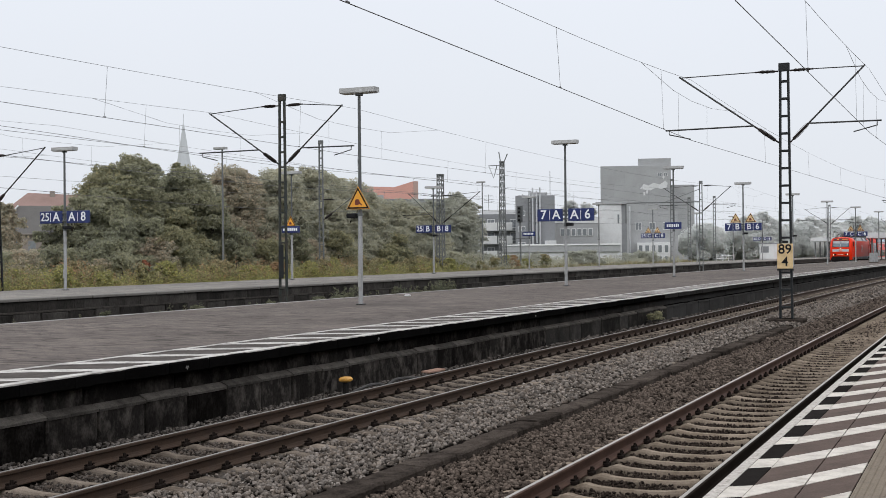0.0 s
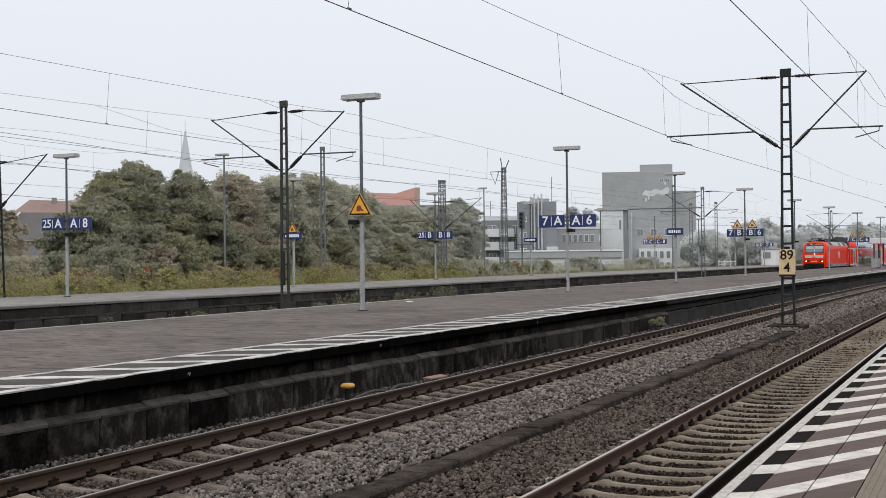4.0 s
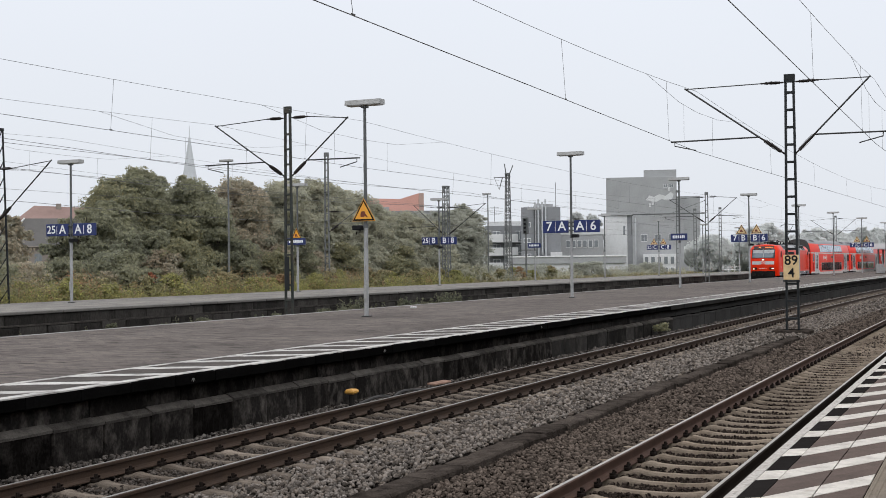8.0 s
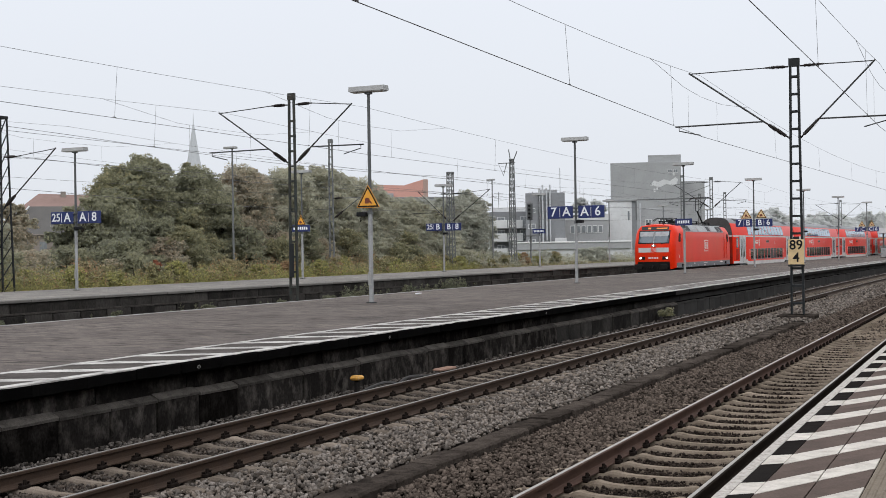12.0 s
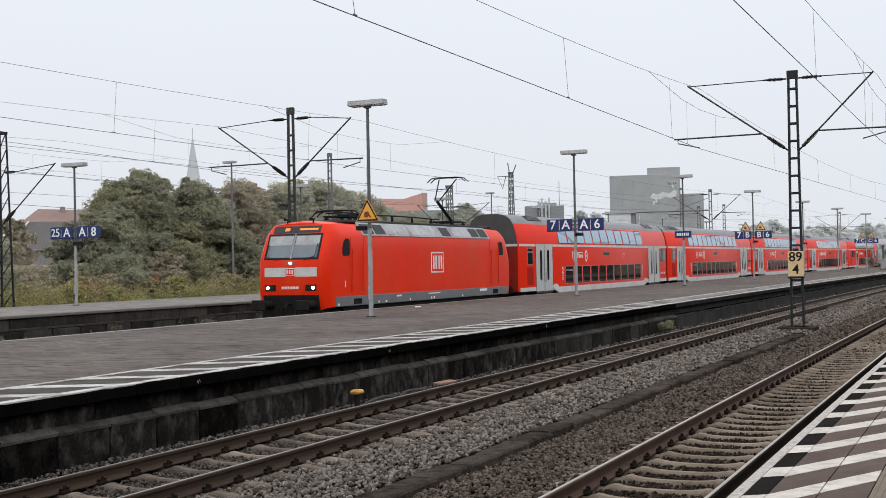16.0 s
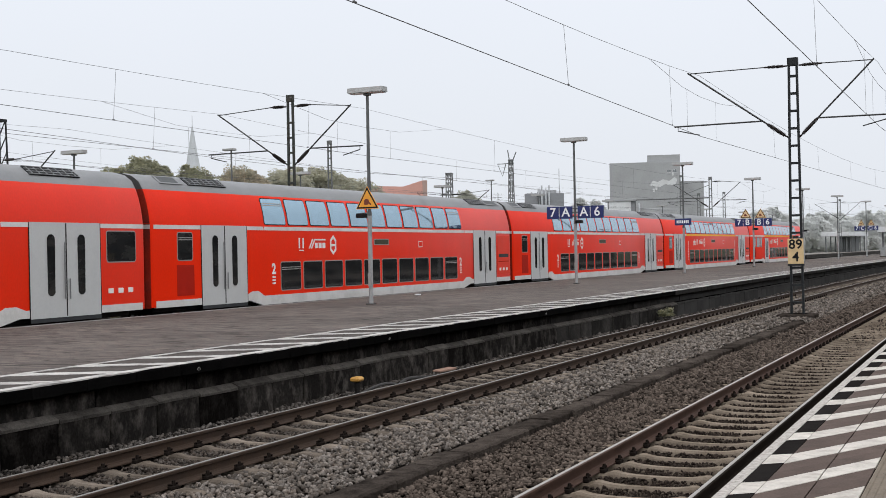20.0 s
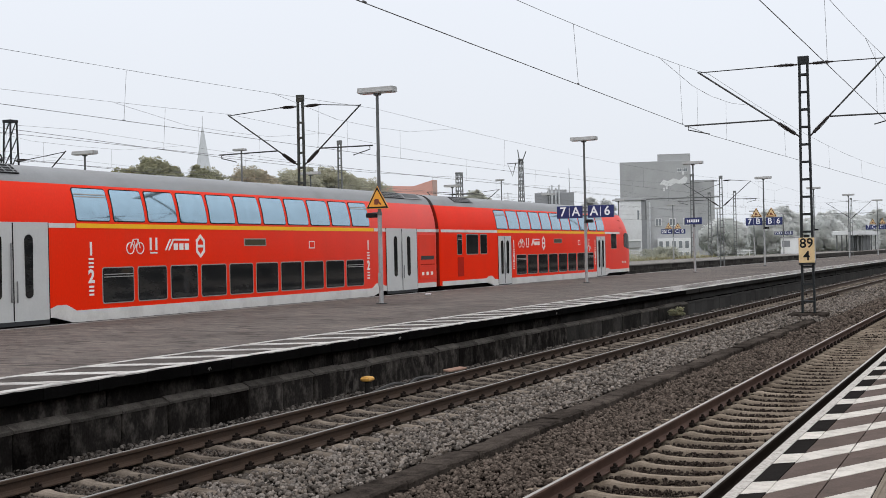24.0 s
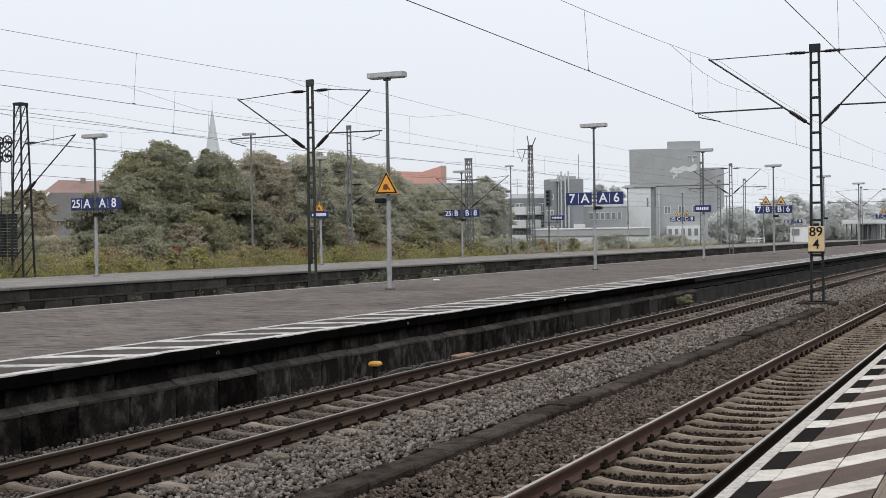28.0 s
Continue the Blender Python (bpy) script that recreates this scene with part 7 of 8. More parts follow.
# main row, nearest the platform; farther trees take leaf colours with more haze mixed in
for i, (x, y, h, sp, mat, lab) in enumerate((
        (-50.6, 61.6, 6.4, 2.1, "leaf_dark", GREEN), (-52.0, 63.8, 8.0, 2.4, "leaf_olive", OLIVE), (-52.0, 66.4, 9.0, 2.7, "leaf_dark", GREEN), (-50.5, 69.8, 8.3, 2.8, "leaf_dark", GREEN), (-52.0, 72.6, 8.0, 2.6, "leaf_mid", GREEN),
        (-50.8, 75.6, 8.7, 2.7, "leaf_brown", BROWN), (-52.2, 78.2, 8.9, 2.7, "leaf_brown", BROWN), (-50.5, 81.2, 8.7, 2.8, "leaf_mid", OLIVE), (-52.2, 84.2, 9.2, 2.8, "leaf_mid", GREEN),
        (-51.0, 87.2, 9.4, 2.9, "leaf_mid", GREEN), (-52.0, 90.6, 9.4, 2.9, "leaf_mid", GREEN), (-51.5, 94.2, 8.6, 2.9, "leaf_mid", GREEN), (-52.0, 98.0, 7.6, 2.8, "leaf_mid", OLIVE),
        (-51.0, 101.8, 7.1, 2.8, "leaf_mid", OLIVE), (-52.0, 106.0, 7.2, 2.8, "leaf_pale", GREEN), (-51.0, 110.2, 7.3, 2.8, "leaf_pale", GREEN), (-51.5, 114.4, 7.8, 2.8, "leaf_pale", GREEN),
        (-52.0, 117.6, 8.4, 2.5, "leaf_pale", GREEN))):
    tree(x, y, 0.0, h, sp, mat, lab, 100 + i, leaves=1900, leaf=0.155, clumps=26, low=0.10, sprays=46)
# lower growth in front of and between them
for i in range(15):
    y = 63.5 + 3.35 * i
    tree(-48.6 - 0.7 * (i % 2), y, 0.0, 4.6 + (i * 7 % 5) * 0.45, 2.0, ("leaf_dark", "leaf_olive", "leaf_dark", "leaf_brown")[i % 4] if i < 4 else "leaf_mid" if i < 13 else "leaf_pale",
         "lower tree filling the edge of the wood", 130 + i, leaves=1500, leaf=0.15, clumps=15, low=0.08)
# back row fills the gaps
for i, (x, y, h, sp, mat, lab) in enumerate((
        (-57.5, 73.5, 8.0, 3.4, "leaf_dark", GREEN), (-58.0, 80.0, 8.4, 3.4, "leaf_dark", GREEN), (-58.0, 87.0, 8.6, 3.4, "leaf_mid", GREEN), (-58.0, 94.0, 8.2, 3.4, "leaf_mid", GREEN),
        (-58.0, 102.0, 7.3, 3.4, "leaf_mid", OLIVE), (-58.0, 111.0, 7.4, 3.4, "leaf_pale", GREEN), (-58.0, 119.0, 7.4, 3.2, "leaf_pale", GREEN))):
    tree(x, y, 0.0, h, sp, mat, lab, 160 + i, leaves=1000, leaf=0.26, clumps=18, low=0.1)
# shrubs along the back of the platform
SHRUB = "dense mixed shrub at the platform's overgrown back"
shrubs = []
rs = random.Random(5)
for i in range(34):
    y = 40 + i * 2.7 + rs.uniform(-0.7, 0.7)
    mat = rs.choice(("leaf_olive", "leaf_dark", "leaf_olive", "leaf_brown", "leaf_dark"))
    # haze by colour: paler leaves farther along
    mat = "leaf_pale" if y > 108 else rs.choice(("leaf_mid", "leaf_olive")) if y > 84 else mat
    shrubs.append((-46.4 + rs.uniform(-1.0, 0.6), y, rs.uniform(1.3, 2.1) if y > 103 else rs.uniform(2.8, 4.6) if y > 56 else rs.uniform(1.9, 2.9), rs.uniform(1.5, 2.1), mat, SHRUB))
shrubs += [(-43.9, 57.0, 2.2, 0.42, "leaf_red", "small rusty red shrub in tall grass"), (-45.2, 54.9, 2.2, 0.9, "leaf_brown", "browning shrub in tall grass"),
           (-45.0, 42.5, 3.2, 1.3, "leaf_brown", "browning shrub in tall grass"), (-43.6, 97.5, 2.4, 1.9, "leaf_mid", SHRUB), (-44.0, 102.5, 2.2, 1.8, "leaf_mid", SHRUB),
           (-43.4, 115.5, 2.2, 1.5, "leaf_pale", SHRUB), (-43.5, 128.5, 2.4, 1.6, "leaf_pale", SHRUB), (-43.5, 132.0, 2.5, 1.8, "leaf_pale", SHRUB), (-43.5, 147.0, 2.1, 1.7, "leaf_pale", SHRUB),
           (-43.5, 154.0, 2.3, 1.9, "leaf_pale", SHRUB), (-52.9, 56.4, 2.4, 1.5, "leaf_olive", SHRUB), (-52.3, 57.0, 2.6, 1.4, "leaf_brown", SHRUB), (-51.8, 57.5, 2.8, 1.4, "leaf_brown", SHRUB), (-51.3, 57.9, 4.6, 1.4, "leaf_dark", SHRUB), (-50.7, 58.4, 5.6, 1.6, "leaf_dark", SHRUB), (-50.2, 59.2, 6.2, 1.8, "leaf_dark", SHRUB), (-57.0, 55.0, 3.6, 1.6, "leaf_mid", SHRUB), (-49.0, 59.6, 4.2, 1.5, "leaf_dark", SHRUB)]
for i in range(84):
    y = 31 + i * 1.03 + rs.uniform(-0.5, 0.5)
    shrubs.append((-43.0 + rs.uniform(-1.1, 1.1), y, rs.uniform(0.8, 1.7), rs.uniform(0.45, 0.8), rs.choice(("weed_yellow", "weed_yellow", "weed", "weed", "leaf_olive", "weed_rust")), "low bushy weeds behind the old platform"))
for i, (x, y, h, sp, mat, lab) in enumerate(shrubs):
    tree(x, y, 0.0 if h > 1.8 else 0.45, h, sp, mat, lab, 300 + i, sprays=14, leaves=700 if h > 2.2 else 260, leaf=0.145 if h > 2.2 else 0.11, clumps=10, low=0.10, category="shrub")
# misty trees behind the office
for i, (x, y, h) in enumerate(((-76.0, 214.3, 11.8), (-73.4, 215.2, 11.3))):
    tree(x, y, 0.0, h, 2.6, "leaf_far", "misty tree showing above a low office", 480 + i, leaves=700, leaf=0.34, clumps=16)
# misty trees beside the red-roofed house
for i, (x, y, h, sp) in enumerate(((-74.6, 78.4, 6.8, 1.7), (-70.5, 72.2, 6.6, 1.8), (-64.0, 64.0, 5.6, 1.8))):
    tree(x, y, 0.0, h, sp, "leaf_brown" if i < 2 else "leaf_mid", "misty tree beside the red-roofed house", 490 + i, leaves=600, leaf=0.2, clumps=22, low=0.1)
# far woods along the line, their haze put into the leaf colour
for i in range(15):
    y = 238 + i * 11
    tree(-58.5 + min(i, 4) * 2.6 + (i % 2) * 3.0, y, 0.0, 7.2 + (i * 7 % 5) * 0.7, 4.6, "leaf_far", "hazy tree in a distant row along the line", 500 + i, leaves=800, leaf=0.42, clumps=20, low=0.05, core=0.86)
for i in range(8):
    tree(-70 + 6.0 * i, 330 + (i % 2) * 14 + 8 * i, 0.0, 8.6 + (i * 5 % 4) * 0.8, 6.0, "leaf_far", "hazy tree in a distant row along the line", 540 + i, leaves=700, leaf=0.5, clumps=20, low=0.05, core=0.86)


def blades(name, count, x0, x1, y0, y1, z, h0, h1, mat, label, seed, width=0.05, lean=0.35, clump=1.0):
    rng = np.random.default_rng(seed)
    x = x0 + (x1 - x0) * rng.random(count)
    y = y0 + (y1 - y0) * rng.random(count)
    tall = 0.6 + 0.4 * np.sin(y * 0.9) * np.sin(y * 0.37 + 1.3) * clump
    h = (h0 + (h1 - h0) * rng.random(count)) * (0.7 + 0.5 * tall)
    a = rng.random(count) * 2 * np.pi
    p = np.stack([x + BEND * y * y / 2, y, np.full(count, z)], 1)
    side = np.stack([np.cos(a), np.sin(a), np.zeros(count)], 1) * (width * (0.6 + 0.8 * rng.random(count)))[:, None]
    bendv = np.stack([rng.normal(0, lean, count), rng.normal(0, lean, count), np.ones(count)], 1)
    midp = p + bendv * np.array([0.4, 0.4, 1.0]) * (h * 0.55)[:, None]
    top = p + bendv * np.array([1.1, 1.1, 1.0]) * h[:, None]
    verts = np.stack([p - side, p + side, midp + side * 0.8, midp - side * 0.8, top + side * 0.2, top - side * 0.2], 1).reshape(-1, 3)
    base = 6 * np.arange(count)[:, None]
    faces = np.concatenate([base + np.array([[0, 1, 2, 3]]), base + np.array([[3, 2, 4, 5]])])
    return tagged(np_mesh(name, verts, faces, mat), label, "grass", kind="stuff")


def leafy_stalks(name, count, x0, x1, y0, y1, z, h0, h1, per, size, mat, label, seed, patch=0.0):
    """Upright weeds: thin stalks thick with small leaves, growing in taller and lower drifts."""
    rng = np.random.default_rng(seed)
    x, y = x0 + (x1 - x0) * rng.random(count), y0 + (y1 - y0) * rng.random(count)
    drift = 0.5 + 0.5 * np.sin(y * 0.75 + x * 0.9 + seed) * np.sin(y * 0.31 + seed * 1.7)
    keep = drift > patch * rng.random(count) * 1.4
    x, y, drift = x[keep], y[keep], drift[keep]
    h = (h0 + (h1 - h0) * rng.random(len(x)) ** 1.4) * (0.55 + 0.6 * drift)
    lean = rng.normal(0, 0.16, (len(x), 2))
    k = np.repeat(np.arange(len(x)), per)
    f = rng.random(len(k)) ** 0.75
    spread = (0.05 + 0.16 * (1 - f))[:, None] * h[k][:, None]
    p = np.stack([x[k] + BEND * y[k] ** 2 / 2 + lean[k, 0] * f * h[k], y[k] + lean[k, 1] * f * h[k], z + f * h[k]], 1)
    p += rng.normal(0, 1, (len(k), 3)) * spread * np.array([1, 1, 0.4])
    a = rng.normal(size=(len(k), 3)) * np.array([1, 1, 0.7])
    a /= np.linalg.norm(a, axis=1)[:, None]
    b = np.cross(a, rng.normal(size=(len(k), 3)))
    b /= np.linalg.norm(b, axis=1)[:, None]
    s = (size * (0.5 + rng.random(len(k))))[:, None]
    verts = np.stack([p - a * s * 0.5, p + a * s * 0.2 - b * s * 0.32, p + a * s * 0.4 + b * s * 0.28], 1).reshape(-1, 3)
    return tagged(np_mesh(name, verts, np.arange(len(verts)).reshape(-1, 3), mat), label, "weeds", kind="stuff")


blades("tall_grass", 26000, -44.8, -41.1, 30, 95, 0.5, 0.15, 0.5, "grass", "tall yellow-green grass behind the old platform", 71, 0.018, 0.7)
blades("tall_grass", 16000, -44.8, -41.2, 95, 170, 0.5, 0.2, 0.6, "weed", "dry tall grass and weeds behind the old platform", 72, 0.05)
leafy_stalks("tall_weeds", 4200, -44.6, -41.15, 30, 96, 0.5, 0.35, 1.25, 26, 0.10, "weed_yellow", "yellow-green leafy weeds behind the old platform", 73)
leafy_stalks("tall_weeds", 2200, -45.4, -41.5, 30, 96, 0.5, 0.5, 1.7, 26, 0.11, "weed", "tall dry green weeds behind the old platform", 74, 0.5)
leafy_stalks("tall_weeds", 2600, -45.2, -41.3, 30, 90, 0.5, 0.4, 1.8, 26, 0.10, "weed_rust", "withered rusty brown weeds behind the old platform", 75, 1.0)
leafy_stalks("tall_weeds", 2400, -45.4, -41.3, 96, 165, 0.5, 0.4, 1.3, 22, 0.14, "leaf_mid", "misty green weeds behind the old platform", 76, 0.5)
bank = sweep("bank", [(-62, -0.9), (-62, 0.35), (-46, 0.55), (-41.0, 0.6), (-41.0, -0.9)], -60, 320, 8, "ground")
tagged(bank, "overgrown earth bank behind the old platform", "bank", kind="structure")
# weeds growing between the rails and on the platform wall
leafy_stalks("tall_weeds", 260, -32.35, -31.5, 57, 74, -0.25, 0.3, 0.9, 34, 0.10, "weed_dark", "green weeds at the foot of the old platform wall", 84, 0.6)
leafy_stalks("tall_weeds", 90, -32.35, -31.8, 24, 56, -0.25, 0.2, 0.55, 24, 0.07, "weed_dark", "straggly weeds at the foot of the old platform wall", 85, 0.8)
blades("weeds", 160, -28.4, -26.0, 44.0, 70.0, -0.18, 0.15, 0.4, "weed", "straggly weeds growing in the track bed", 81, 0.025, 0.6)


def small_bush(x, y, z, h, r, mat, label, seed):
    t = thing("weed_bush", label, "plant", along(x, y, z))
    b = bmesh.new()
    rs2 = random.Random(seed)
    blobs = []
    for i in range(6):
        a = rs2.uniform(0, 6.28)
        q = (math.cos(a) * r * 0.5, math.sin(a) * r * 0.5, h * rs2.uniform(0.4, 0.8), r * 0.5)
        blobs.append(q)
        rod(b, (0, 0, 0), q[:3], 0.012, 0.005, 4)
    part("stem", b, "bark", t)
    leaf_cloud("foliage", blobs, 130, 0.07, mat, t, seed)


small_bush(-10.55, 41.3, -0.2, 0.55, 0.30, "leaf_olive", "small green bush against the platform wall", 91)
small_bush(-3.9, 62.0, -0.2, 0.45, 0.5, "leaf_olive", "low weed bush beside the far track", 92)
small_bush(-3.4, 66.0, -0.2, 0.4, 0.5, "leaf_olive", "low weed bush beside the far track", 93)

rw = random.Random(9)
for i in range(16):
    x, y = ((-26.3, 45.3 + 0.45 * i) if i < 6 else (-27.6, 62.0 + 1.0 * (i - 6)) if i < 11 else (-31.7, 27.0 + 6.0 * (i - 11)))
    small_bush(x + rw.uniform(-0.4, 0.4), y, -0.2, (rw.uniform(0.35, 0.8) if i < 6 else rw.uniform(0.2, 0.4)), rw.uniform(0.2, 0.4), rw.choice(("weed_dark", "weed", "weed_dark")), "straggly leafy weed in the track bed", 700 + i)


# ---- buildings ----
def house_at(name, label, category, x, y, turn=None):
    """An Empty at the building's base whose -y side faces the camera's stand unless turned."""
    face = math.degrees(math.atan2(-x, y)) if turn is None else turn
    return thing(name, label, category, pose(x, y, -0.42, 0, 0, face))


def block(parent, name, x0, x1, y0, y1, z0, z1, mat, label=""):
    return part(name, box(bmesh.new(), x0, x1, y0, y1, z0, z1, 0.03), mat, parent, label)


def window(parent, x, z, w, h, y, glass="win_far", frame="win_white", cross=True):
    f = part("window", box(bmesh.new(), x - w / 2, x + w / 2, y - 0.06, y + 0.03, z, z + h), frame, parent)
    n = 2 if cross else 1
    for i in range(n):
        a = x - w / 2 + 0.07 + i * (w - 0.07) / n
        part("pane", box(bmesh.new(), a, a + (w - 0.07) / n - 0.07, y - 0.075, y - 0.05, z + 0.08, z + h - 0.08), glass, f)
    return f


# red-roofed house
h = house_at("house", "old house with a faded red tiled roof and chimney", "house", -133.6, 148.8)
h.matrix_basis = h.matrix_basis @ Matrix.Translation((0, 0, 0.9))
block(h, "wall", -4.6, 7.4, 0, 8, -0.9, 5.6, "house_wall", "dull brick house wall")
b = bmesh.new()
loft(b, [[(-6.0, -0.5, 5.3), (8.0, -0.5, 5.3), (7.6, 1.6, 9.7), (-2.5, 1.6, 9.7)], [(-6.0, 8.5, 5.3), (8.0, 8.5, 5.3), (7.6, 6.4, 9.7), (-2.5, 6.4, 9.7)]])
part("lower_roof", b, "roof_grey", h, "steep grey lower roof")
block(h, "eaves", -6.1, 8.1, -0.62, -0.48, 5.16, 5.34, "house_wall")
part("barge_board", rod(bmesh.new(), (-4.6, -0.35, 7.3), (-2.6, 0.95, 9.7), 0.14, n=6), "conc_pale", h, "pale barge board")
b = bmesh.new()
loft(b, [[(-4.2, 2.4, 9.3), (8.0, 2.4, 9.3), (7.2, 6.0, 11.6), (-1.2, 6.0, 11.9)], [(-4.2, 9.6, 9.3), (8.0, 9.6, 9.3), (7.2, 6.3, 11.6), (-1.2, 6.3, 11.9)]])
part("roof", b, "tile_roof", h, "faded red tiled hip roof")
block(h, "chimney", 2.1, 2.9, 5.2, 6.0, 10.3, 12.2, "house_wall", "brick chimney")
for i in range(4):
    window(h, -3.0 + 2.4 * i, 2.6, 1.1, 1.6, -0.02, frame="conc_dark")

# church spire
c = house_at("church_tower", "pale grey church spire in mist", "church", -244.0, 342.0)
block(c, "tower", -3.4, 3.4, 0, 6.8, 0, 27, "conc_mid", "square stone tower")
b = bmesh.new()
rings = []
for z, r in ((26.0, 4.2), (30.5, 3.3), (34.5, 2.25), (40.0, 1.3), (46.5, 0.25), (47.2, 0.06)):
    rings.append([(r * math.cos(math.pi / 4 * i + 0.39), 3.4 + r * math.sin(math.pi / 4 * i + 0.39), z) for i in range(8)])
loft(b, rings)
part("spire", b, "slate", c, "tall eight-sided slate spire")
part("cross", rod(bmesh.new(), (0, 3.4, 47), (0, 3.4, 50.2), 0.09, n=6), "slate", c)

# salmon building with grey wings
r = house_at("hall", "grey hall with a salmon-red raised upper storey", "building", -92.5, 189.0)
b = bmesh.new()
loft(b, [[(x, 0, 8), (x, 6, 8), (x, 6, zt), (x, 0, zt)] for x, zt in ((-5.2, 14.2), (0.6, 14.0), (3.9, 15.0))])
part("upper_storey", b, "salmon", r, "salmon-red rendered upper storey")
block(r, "pillar", 3.9, 4.7, -0.1, 6, 8, 15.0, "brick_far", "paler end pillar")
block(r, "stair_tower", -6.2, -1.2, -2, 5, 0, 12.6, "conc_mid", "grey stair tower")
block(r, "wing", -1.2, 10.8, -1, 8, 0, 11.7, "conc_mid", "long grey wing")
block(r, "coping", -1.3, 10.9, -1.1, 8.1, 11.7, 11.95, "conc_dark")

# terraced block with white balconies
g = house_at("apartment_building", "grey terraced block with white balcony fronts", "building", -75.9, 201.5)
block(g, "wall", -5.0, 6.0, 0, 9, 0, 9.4, "conc_dark", "grey facade")
block(g, "roof", -4.6, 5.0, 1, 8, 9.4, 10.2, "conc_pale", "pale flat roof")
for i, z in enumerate((1.5, 4.1, 6.4)):
    fl = block(g, "balcony", -4.5, 1.6, -1.4, 0, z, z + 0.25, "conc_mid")
    for k in range(2):
        x0 = -4.4 + k * 2.65
        block(fl, "parapet", x0, x0 + 2.5, -1.5, -1.38, z + 0.1, z + 1.5, "win_white", "white balcony front")
    for k in range(3):
        window(g, -3.0 + 2.0 * k, z + 0.6, 1.3, 1.5, -0.02)
for x in (-3.4, 2.6, 3.6):
    t2 = part("aerial", rod(bmesh.new(), (x, 4, 10.2), (x, 4, 13.0), 0.05, n=5), "mast_far", g)
    for zz in (11.6, 12.2, 12.8):
        part("rod", rod(bmesh.new(), (x - 0.8, 4, zz), (x + 0.8, 4, zz), 0.03, n=4), "mast_far", t2)

# boiler house with metal flues
f = house_at("boiler_house", "dark grey boiler house with bright metal flues", "building", -68.0, 193.4)
block(f, "wall", -3.3, 3.2, 0, 8, 0, 12.1, "conc_dark", "dark grey wall")
block(f, "roof_room", -0.9, 2.0, 2, 6, 12.1, 12.7, "conc_mid")
for i, x in enumerate((-1.0, -0.45, 0.2, 0.75)):
    part("flue", rod(bmesh.new(), (x, -0.3, 3.4 if i % 2 else 4.2), (x, -0.3, 12.9 + 0.5 * (i % 2)), 0.15, 0.15, 12), "metal_pipe", f, "bright metal flue")
for i in range(3):
    window(f, -2.3, 3.6 + 2.6 * i, 1.2, 0.8, -0.02)
part("aerial", rod(bmesh.new(), (2.5, 4, 12.1), (2.5, 4, 16.4), 0.05, n=5), "mast_far", f)
block(f, "annex", 1.5, 3.4, -1.2, 0, 3.2, 4.6, "conc_pale")

# long low shed with pale wall
w = house_at("shed", "long low shed with a pale wall and grey roof band", "building", -58.5, 180.5)
block(w, "wall", -9.5, 8.0, 0, 10, 0, 2.7, "conc_pale", "pale rendered wall")
block(w, "roof_edge", -9.8, 8.2, -0.3, 10, 2.7, 3.8, "conc_mid", "grey roof band")
block(w, "gutter", -9.8, 8.2, -0.42, -0.3, 3.7, 3.92, "win_white")

# middle block with window band and the plain white stair block
k = house_at("office_building", "low grey office with a band of windows", "building", -63.5, 202.2)
block(k, "wall", -4.0, 3.4, 0, 8, 0, 7.6, "conc_mid", "grey facade")
block(k, "parapet", -4.2, 3.5, -0.1, 8, 7.6, 8.6, "conc_pale", "pale parapet")
for i in range(6):
    window(k, -2.6 + 0.95 * i, 5.4, 0.75, 1.3, -0.02, cross=False)
q = house_at("stair_block", "plain white windowless stair block", "building", -59.9, 209.6)
block(q, "wall", -2.1, 2.0, 0, 6, 0, 11.0, "conc_pale", "plain white wall")
block(q, "cap", -2.5, 2.9, -0.3, 6.3, 11.0, 11.4, "conc_mid", "grey roof edge")
block(q, "pier", 2.0, 2.9, 0.2, 6, 0, 11.0, "conc_dark", "dark pipe pier")
part("pipe", rod(bmesh.new(), (3.4, 0, 0), (3.4, 0, 10.6), 0.15, n=10), "metal_pipe", q)
block(q, "small_window", 1.3, 1.6, -0.05, 0.02, 7.6, 9.2, "win_far")

# large grey tower
t1 = house_at("tower_block", "large windowless grey tower block", "building", -84.0, 319.0)
block(t1, "wall", -9.3, 9.1, 0, 16, 0, 25.3, "conc_mid", "bare grey gable wall")
block(t1, "roof_house", 0.6, 9.1, 1, 14, 25.3, 27.2, "conc_mid", "raised roof house")
block(t1, "wing", 9.1, 15.2, 3, 16, 0, 20.2, "conc_mid", "lower grey wing")
wave = [(1.0, 19.2), (2.2, 18.9), (3.8, 18.7), (5.2, 19.4), (6.6, 19.0), (7.9, 19.4), (8.3, 20.6), (7.6, 21.2), (6.2, 20.2), (4.6, 20.7), (3.2, 20.0), (2.0, 20.4)]
part("mural", loft(bmesh.new(), [[(x, y, z) for x, z in wave] for y in (-0.05, 0.02)]), "conc_pale", t1, "pale wave-shaped wall painting")
for x, z in ((1.9, 17.4), (2.6, 17.9), (6.9, 21.6)):
    part("mural", box(bmesh.new(), x, x + 0.5, -0.05, 0.02, z, z + 0.9), "conc_pale", t1)
for i in range(2):
    window(t1, 6.2 + 1.5 * i, 22.4, 1.1, 0.9, -0.02)
# row of small-windowed houses before the tower
t3 = house_at("row_house", "pale house with rows of white windows", "building", -52.8, 212.0)
block(t3, "wall", -4.0, 4.2, 0, 7, 0, 9.6, "conc_mid", "grey facade")
block(t3, "front", -2.8, 2.9, -2.2, 0, 0, 4.2, "conc_pale", "pale front wing")
for j in range(2):
    for i in range(5):
        window(t3, -2.2 + 1.1 * i, 0.5 + 1.9 * j, 0.75, 1.4, -2.22, cross=False)
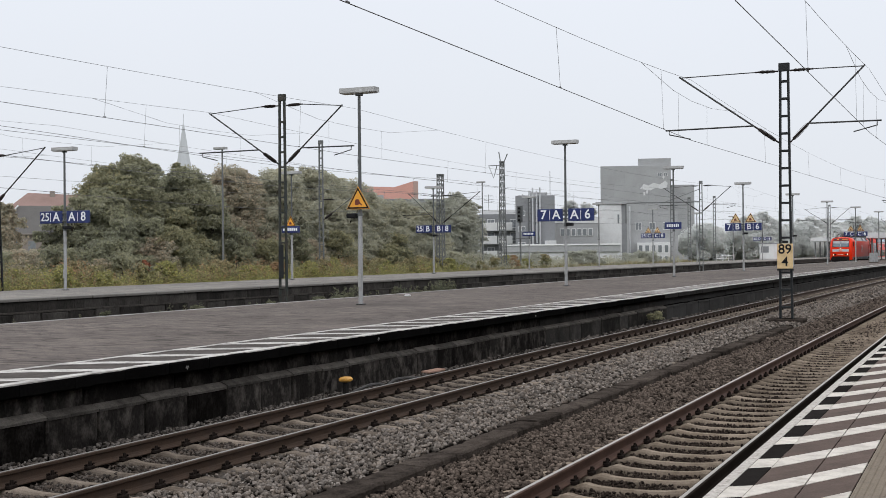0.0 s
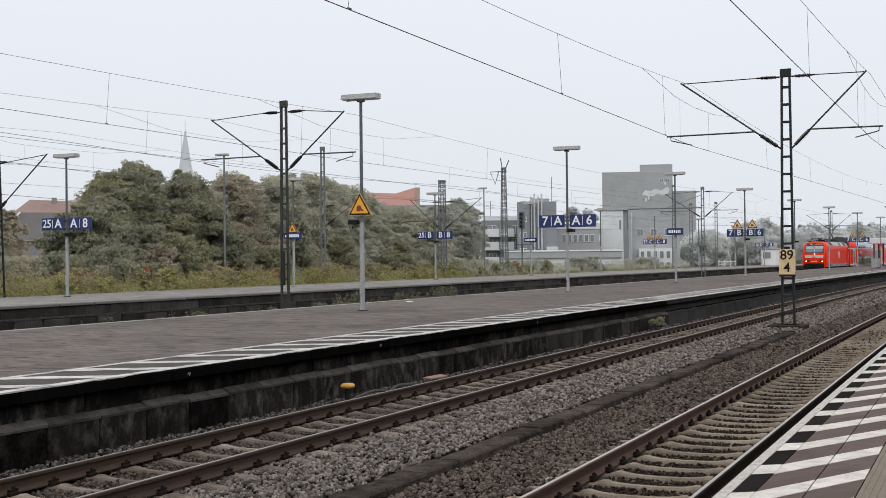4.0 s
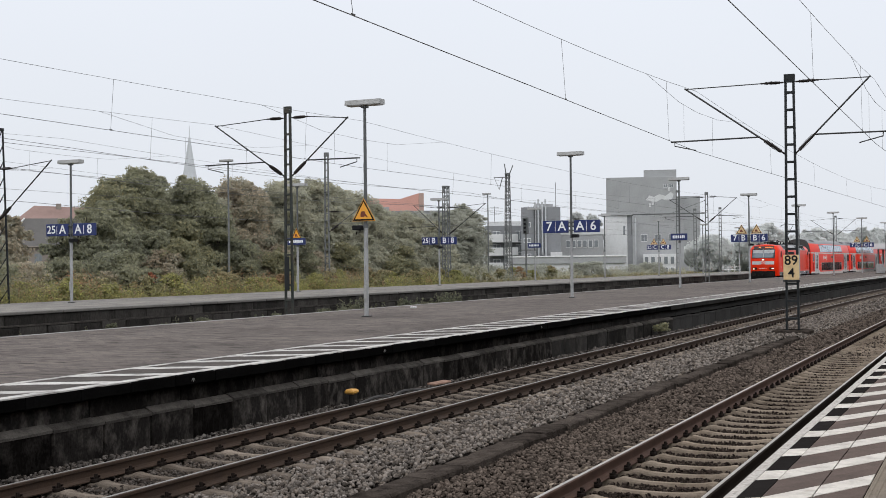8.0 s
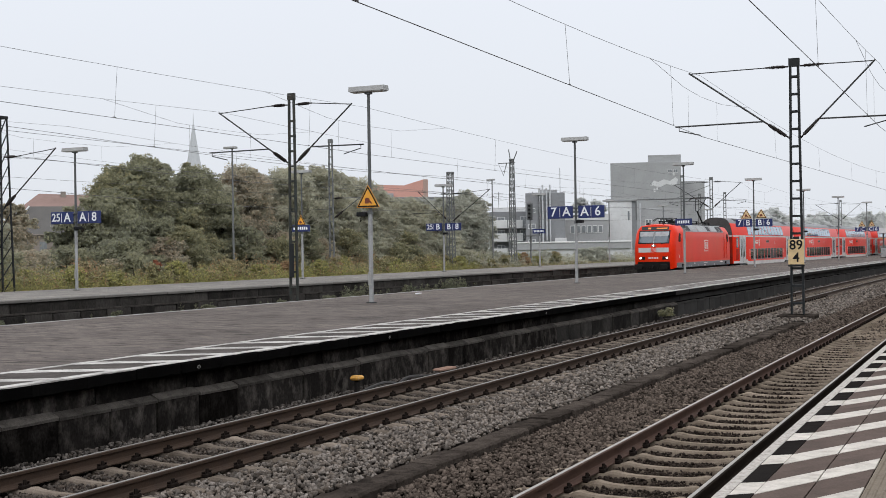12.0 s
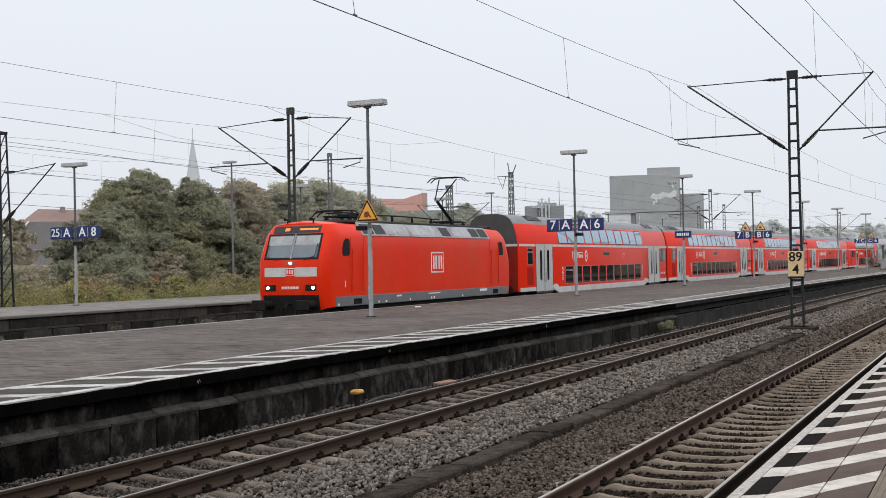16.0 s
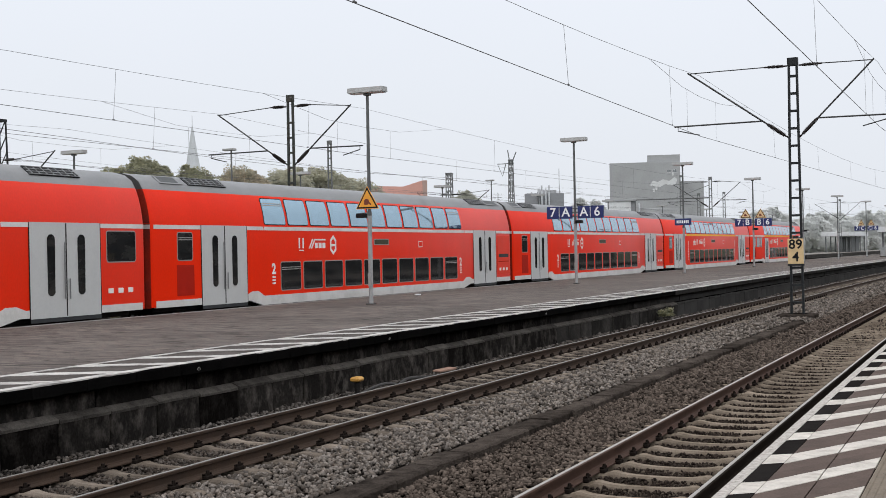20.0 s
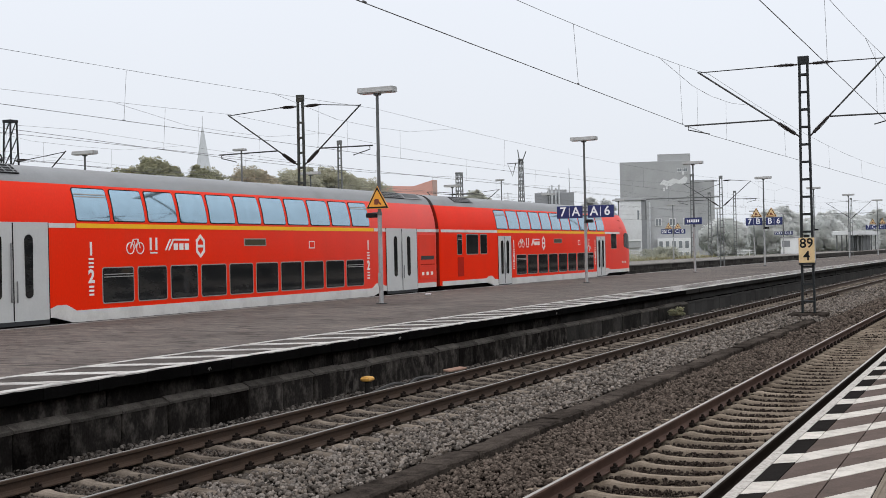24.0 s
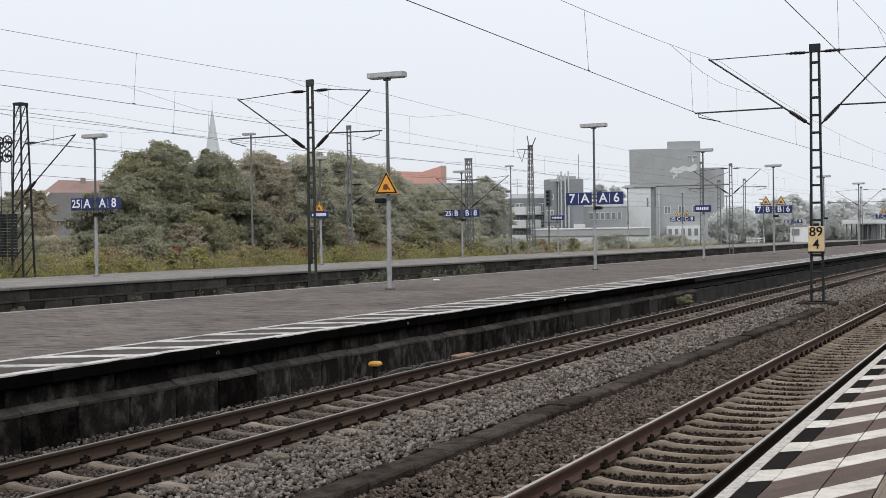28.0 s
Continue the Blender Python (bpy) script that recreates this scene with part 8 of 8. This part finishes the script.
for i in range(3):
    window(t3, -2.6 + 2.4 * i, 6.4, 1.1, 1.3, -0.02)



# ---- station buildings at the far end of the platforms ----
def shelter(x, y, z, w, label):
    t = thing("platform_shelter", label, "shelter", along(x, y, z), "platform shelters")
    part("roof", box(bmesh.new(), -w / 2, w / 2, -10, 10, 3.0, 3.75, 0.05), "conc_pale", t, "broad pale flat canopy roof")
    for yy in (-9, -4.5, 0, 4.5, 9):
        for xx in (-w / 2 + 0.6, w / 2 - 0.6):
            part("column", box(bmesh.new(), xx - 0.1, xx + 0.1, yy - 0.1, yy + 0.1, 0, 3.0, 0.01), "mast_far", t)
    bk = part("back_wall", box(bmesh.new(), -w / 2 + 1.4, w / 2 - 1.4, -1.5, 8, 0, 2.9, 0.02), "post_dark", t, "dark glazed waiting room")
    for i in range(4):
        x0 = -w / 2 + 1.7 + i * (w - 3.4) / 4
        part("pane", box(bmesh.new(), x0, x0 + (w - 3.4) / 4 - 0.25, -1.54, -1.49, 0.5, 2.5), "win_far", bk)
    return t


shelter(-16.2, 186.0, FAR_TOP, 7.0, "pale flat-roofed platform shelter in mist")
shelter(-37.0, 251.0, THIRD_TOP, 5.0, "pale flat-roofed platform shelter in mist")
k2 = thing("kiosk", "small white kiosk at the platform end", "kiosk", along(-38.0, 200.5, THIRD_TOP))
part("body", box(bmesh.new(), -1.15, 1.15, -1.2, 1.2, 0, 2.5, 0.04), "win_white", k2)
part("roof", box(bmesh.new(), -1.25, 1.25, -1.3, 1.3, 2.5, 2.66, 0.03), "conc_mid", k2)
part("panel", box(bmesh.new(), -0.9, 0.3, -1.24, -1.19, 1.1, 2.1), "conc_dark", k2)
rl = thing('barrier_rail', 'low pale barrier rail on the old platform', 'barrier', along(-40.6, 184.0, THIRD_TOP))
for z in (0.35, 0.72):
    part('rail', rod(bmesh.new(), (0, -5.2, z), (0, 5.2, z), 0.045, n=6), 'win_white', rl)
for y in (-5.0, -1.7, 1.7, 5.0):
    part('post', rod(bmesh.new(), (0, y, 0), (0, y, 0.95), 0.06, n=6), 'win_white', rl)
for xx, yy in ((-15.2, 147.5), (-15.0, 149.0)):
    t4 = thing("platform_cabinet", "grey metal cabinet on the middle platform", "cabinet", along(xx, yy, FAR_TOP), "platform cabinets")
    part("body", box(bmesh.new(), -0.25, 0.25, -0.25, 0.25, 0.08, 1.1, 0.02), "galv", t4)
    part("plinth", box(bmesh.new(), -0.32, 0.32, -0.32, 0.32, 0.0, 0.08), "duct", t4)

# ---- the train is put together ----
loco = locomotive()
coach_1 = coach("red double-deck coach with white band, behind the locomotive", False)
coach_2 = coach("red double-deck coach with white band and slotted service panel", False, panel=True)
coach_3 = copy_thing(coach_2, pose(0, 0, 0))
coach_4 = coach("red double-deck coach with a yellow first-class band", True, panel=True)
coach_5 = coach("red double-deck control coach with sloping cab and yellow band", True, True)

near_edge()
far_wall()
third_wall()


def head_of_train(t):
    """Where the front of the first coach stands along the line: the train gathers speed from 4 to 18 m/s."""
    u = (t - 14) / 14
    return 79.076 + u * (-161.738 + u * (-47.655 + u * (-4.328 + u * (-1.636 + u * 4.444))))


def motions():
    times = [0.5 * i for i in range(57)]
    for v, start, length in ((loco, -LOCO, LOCO), (coach_1, 0.0, COACH), (coach_2, COACH, COACH), (coach_3, 2 * COACH, COACH), (coach_4, 3 * COACH, COACH), (coach_5, 4 * COACH, COACH)):
        rows = []
        for t in times:
            y = head_of_train(t) + start + length / 2
            rows.append((t, along(TRACK_7, y, 0.0) @ Matrix.Translation((0, -length / 2, 0))))
        walk(v, rows)


motions()
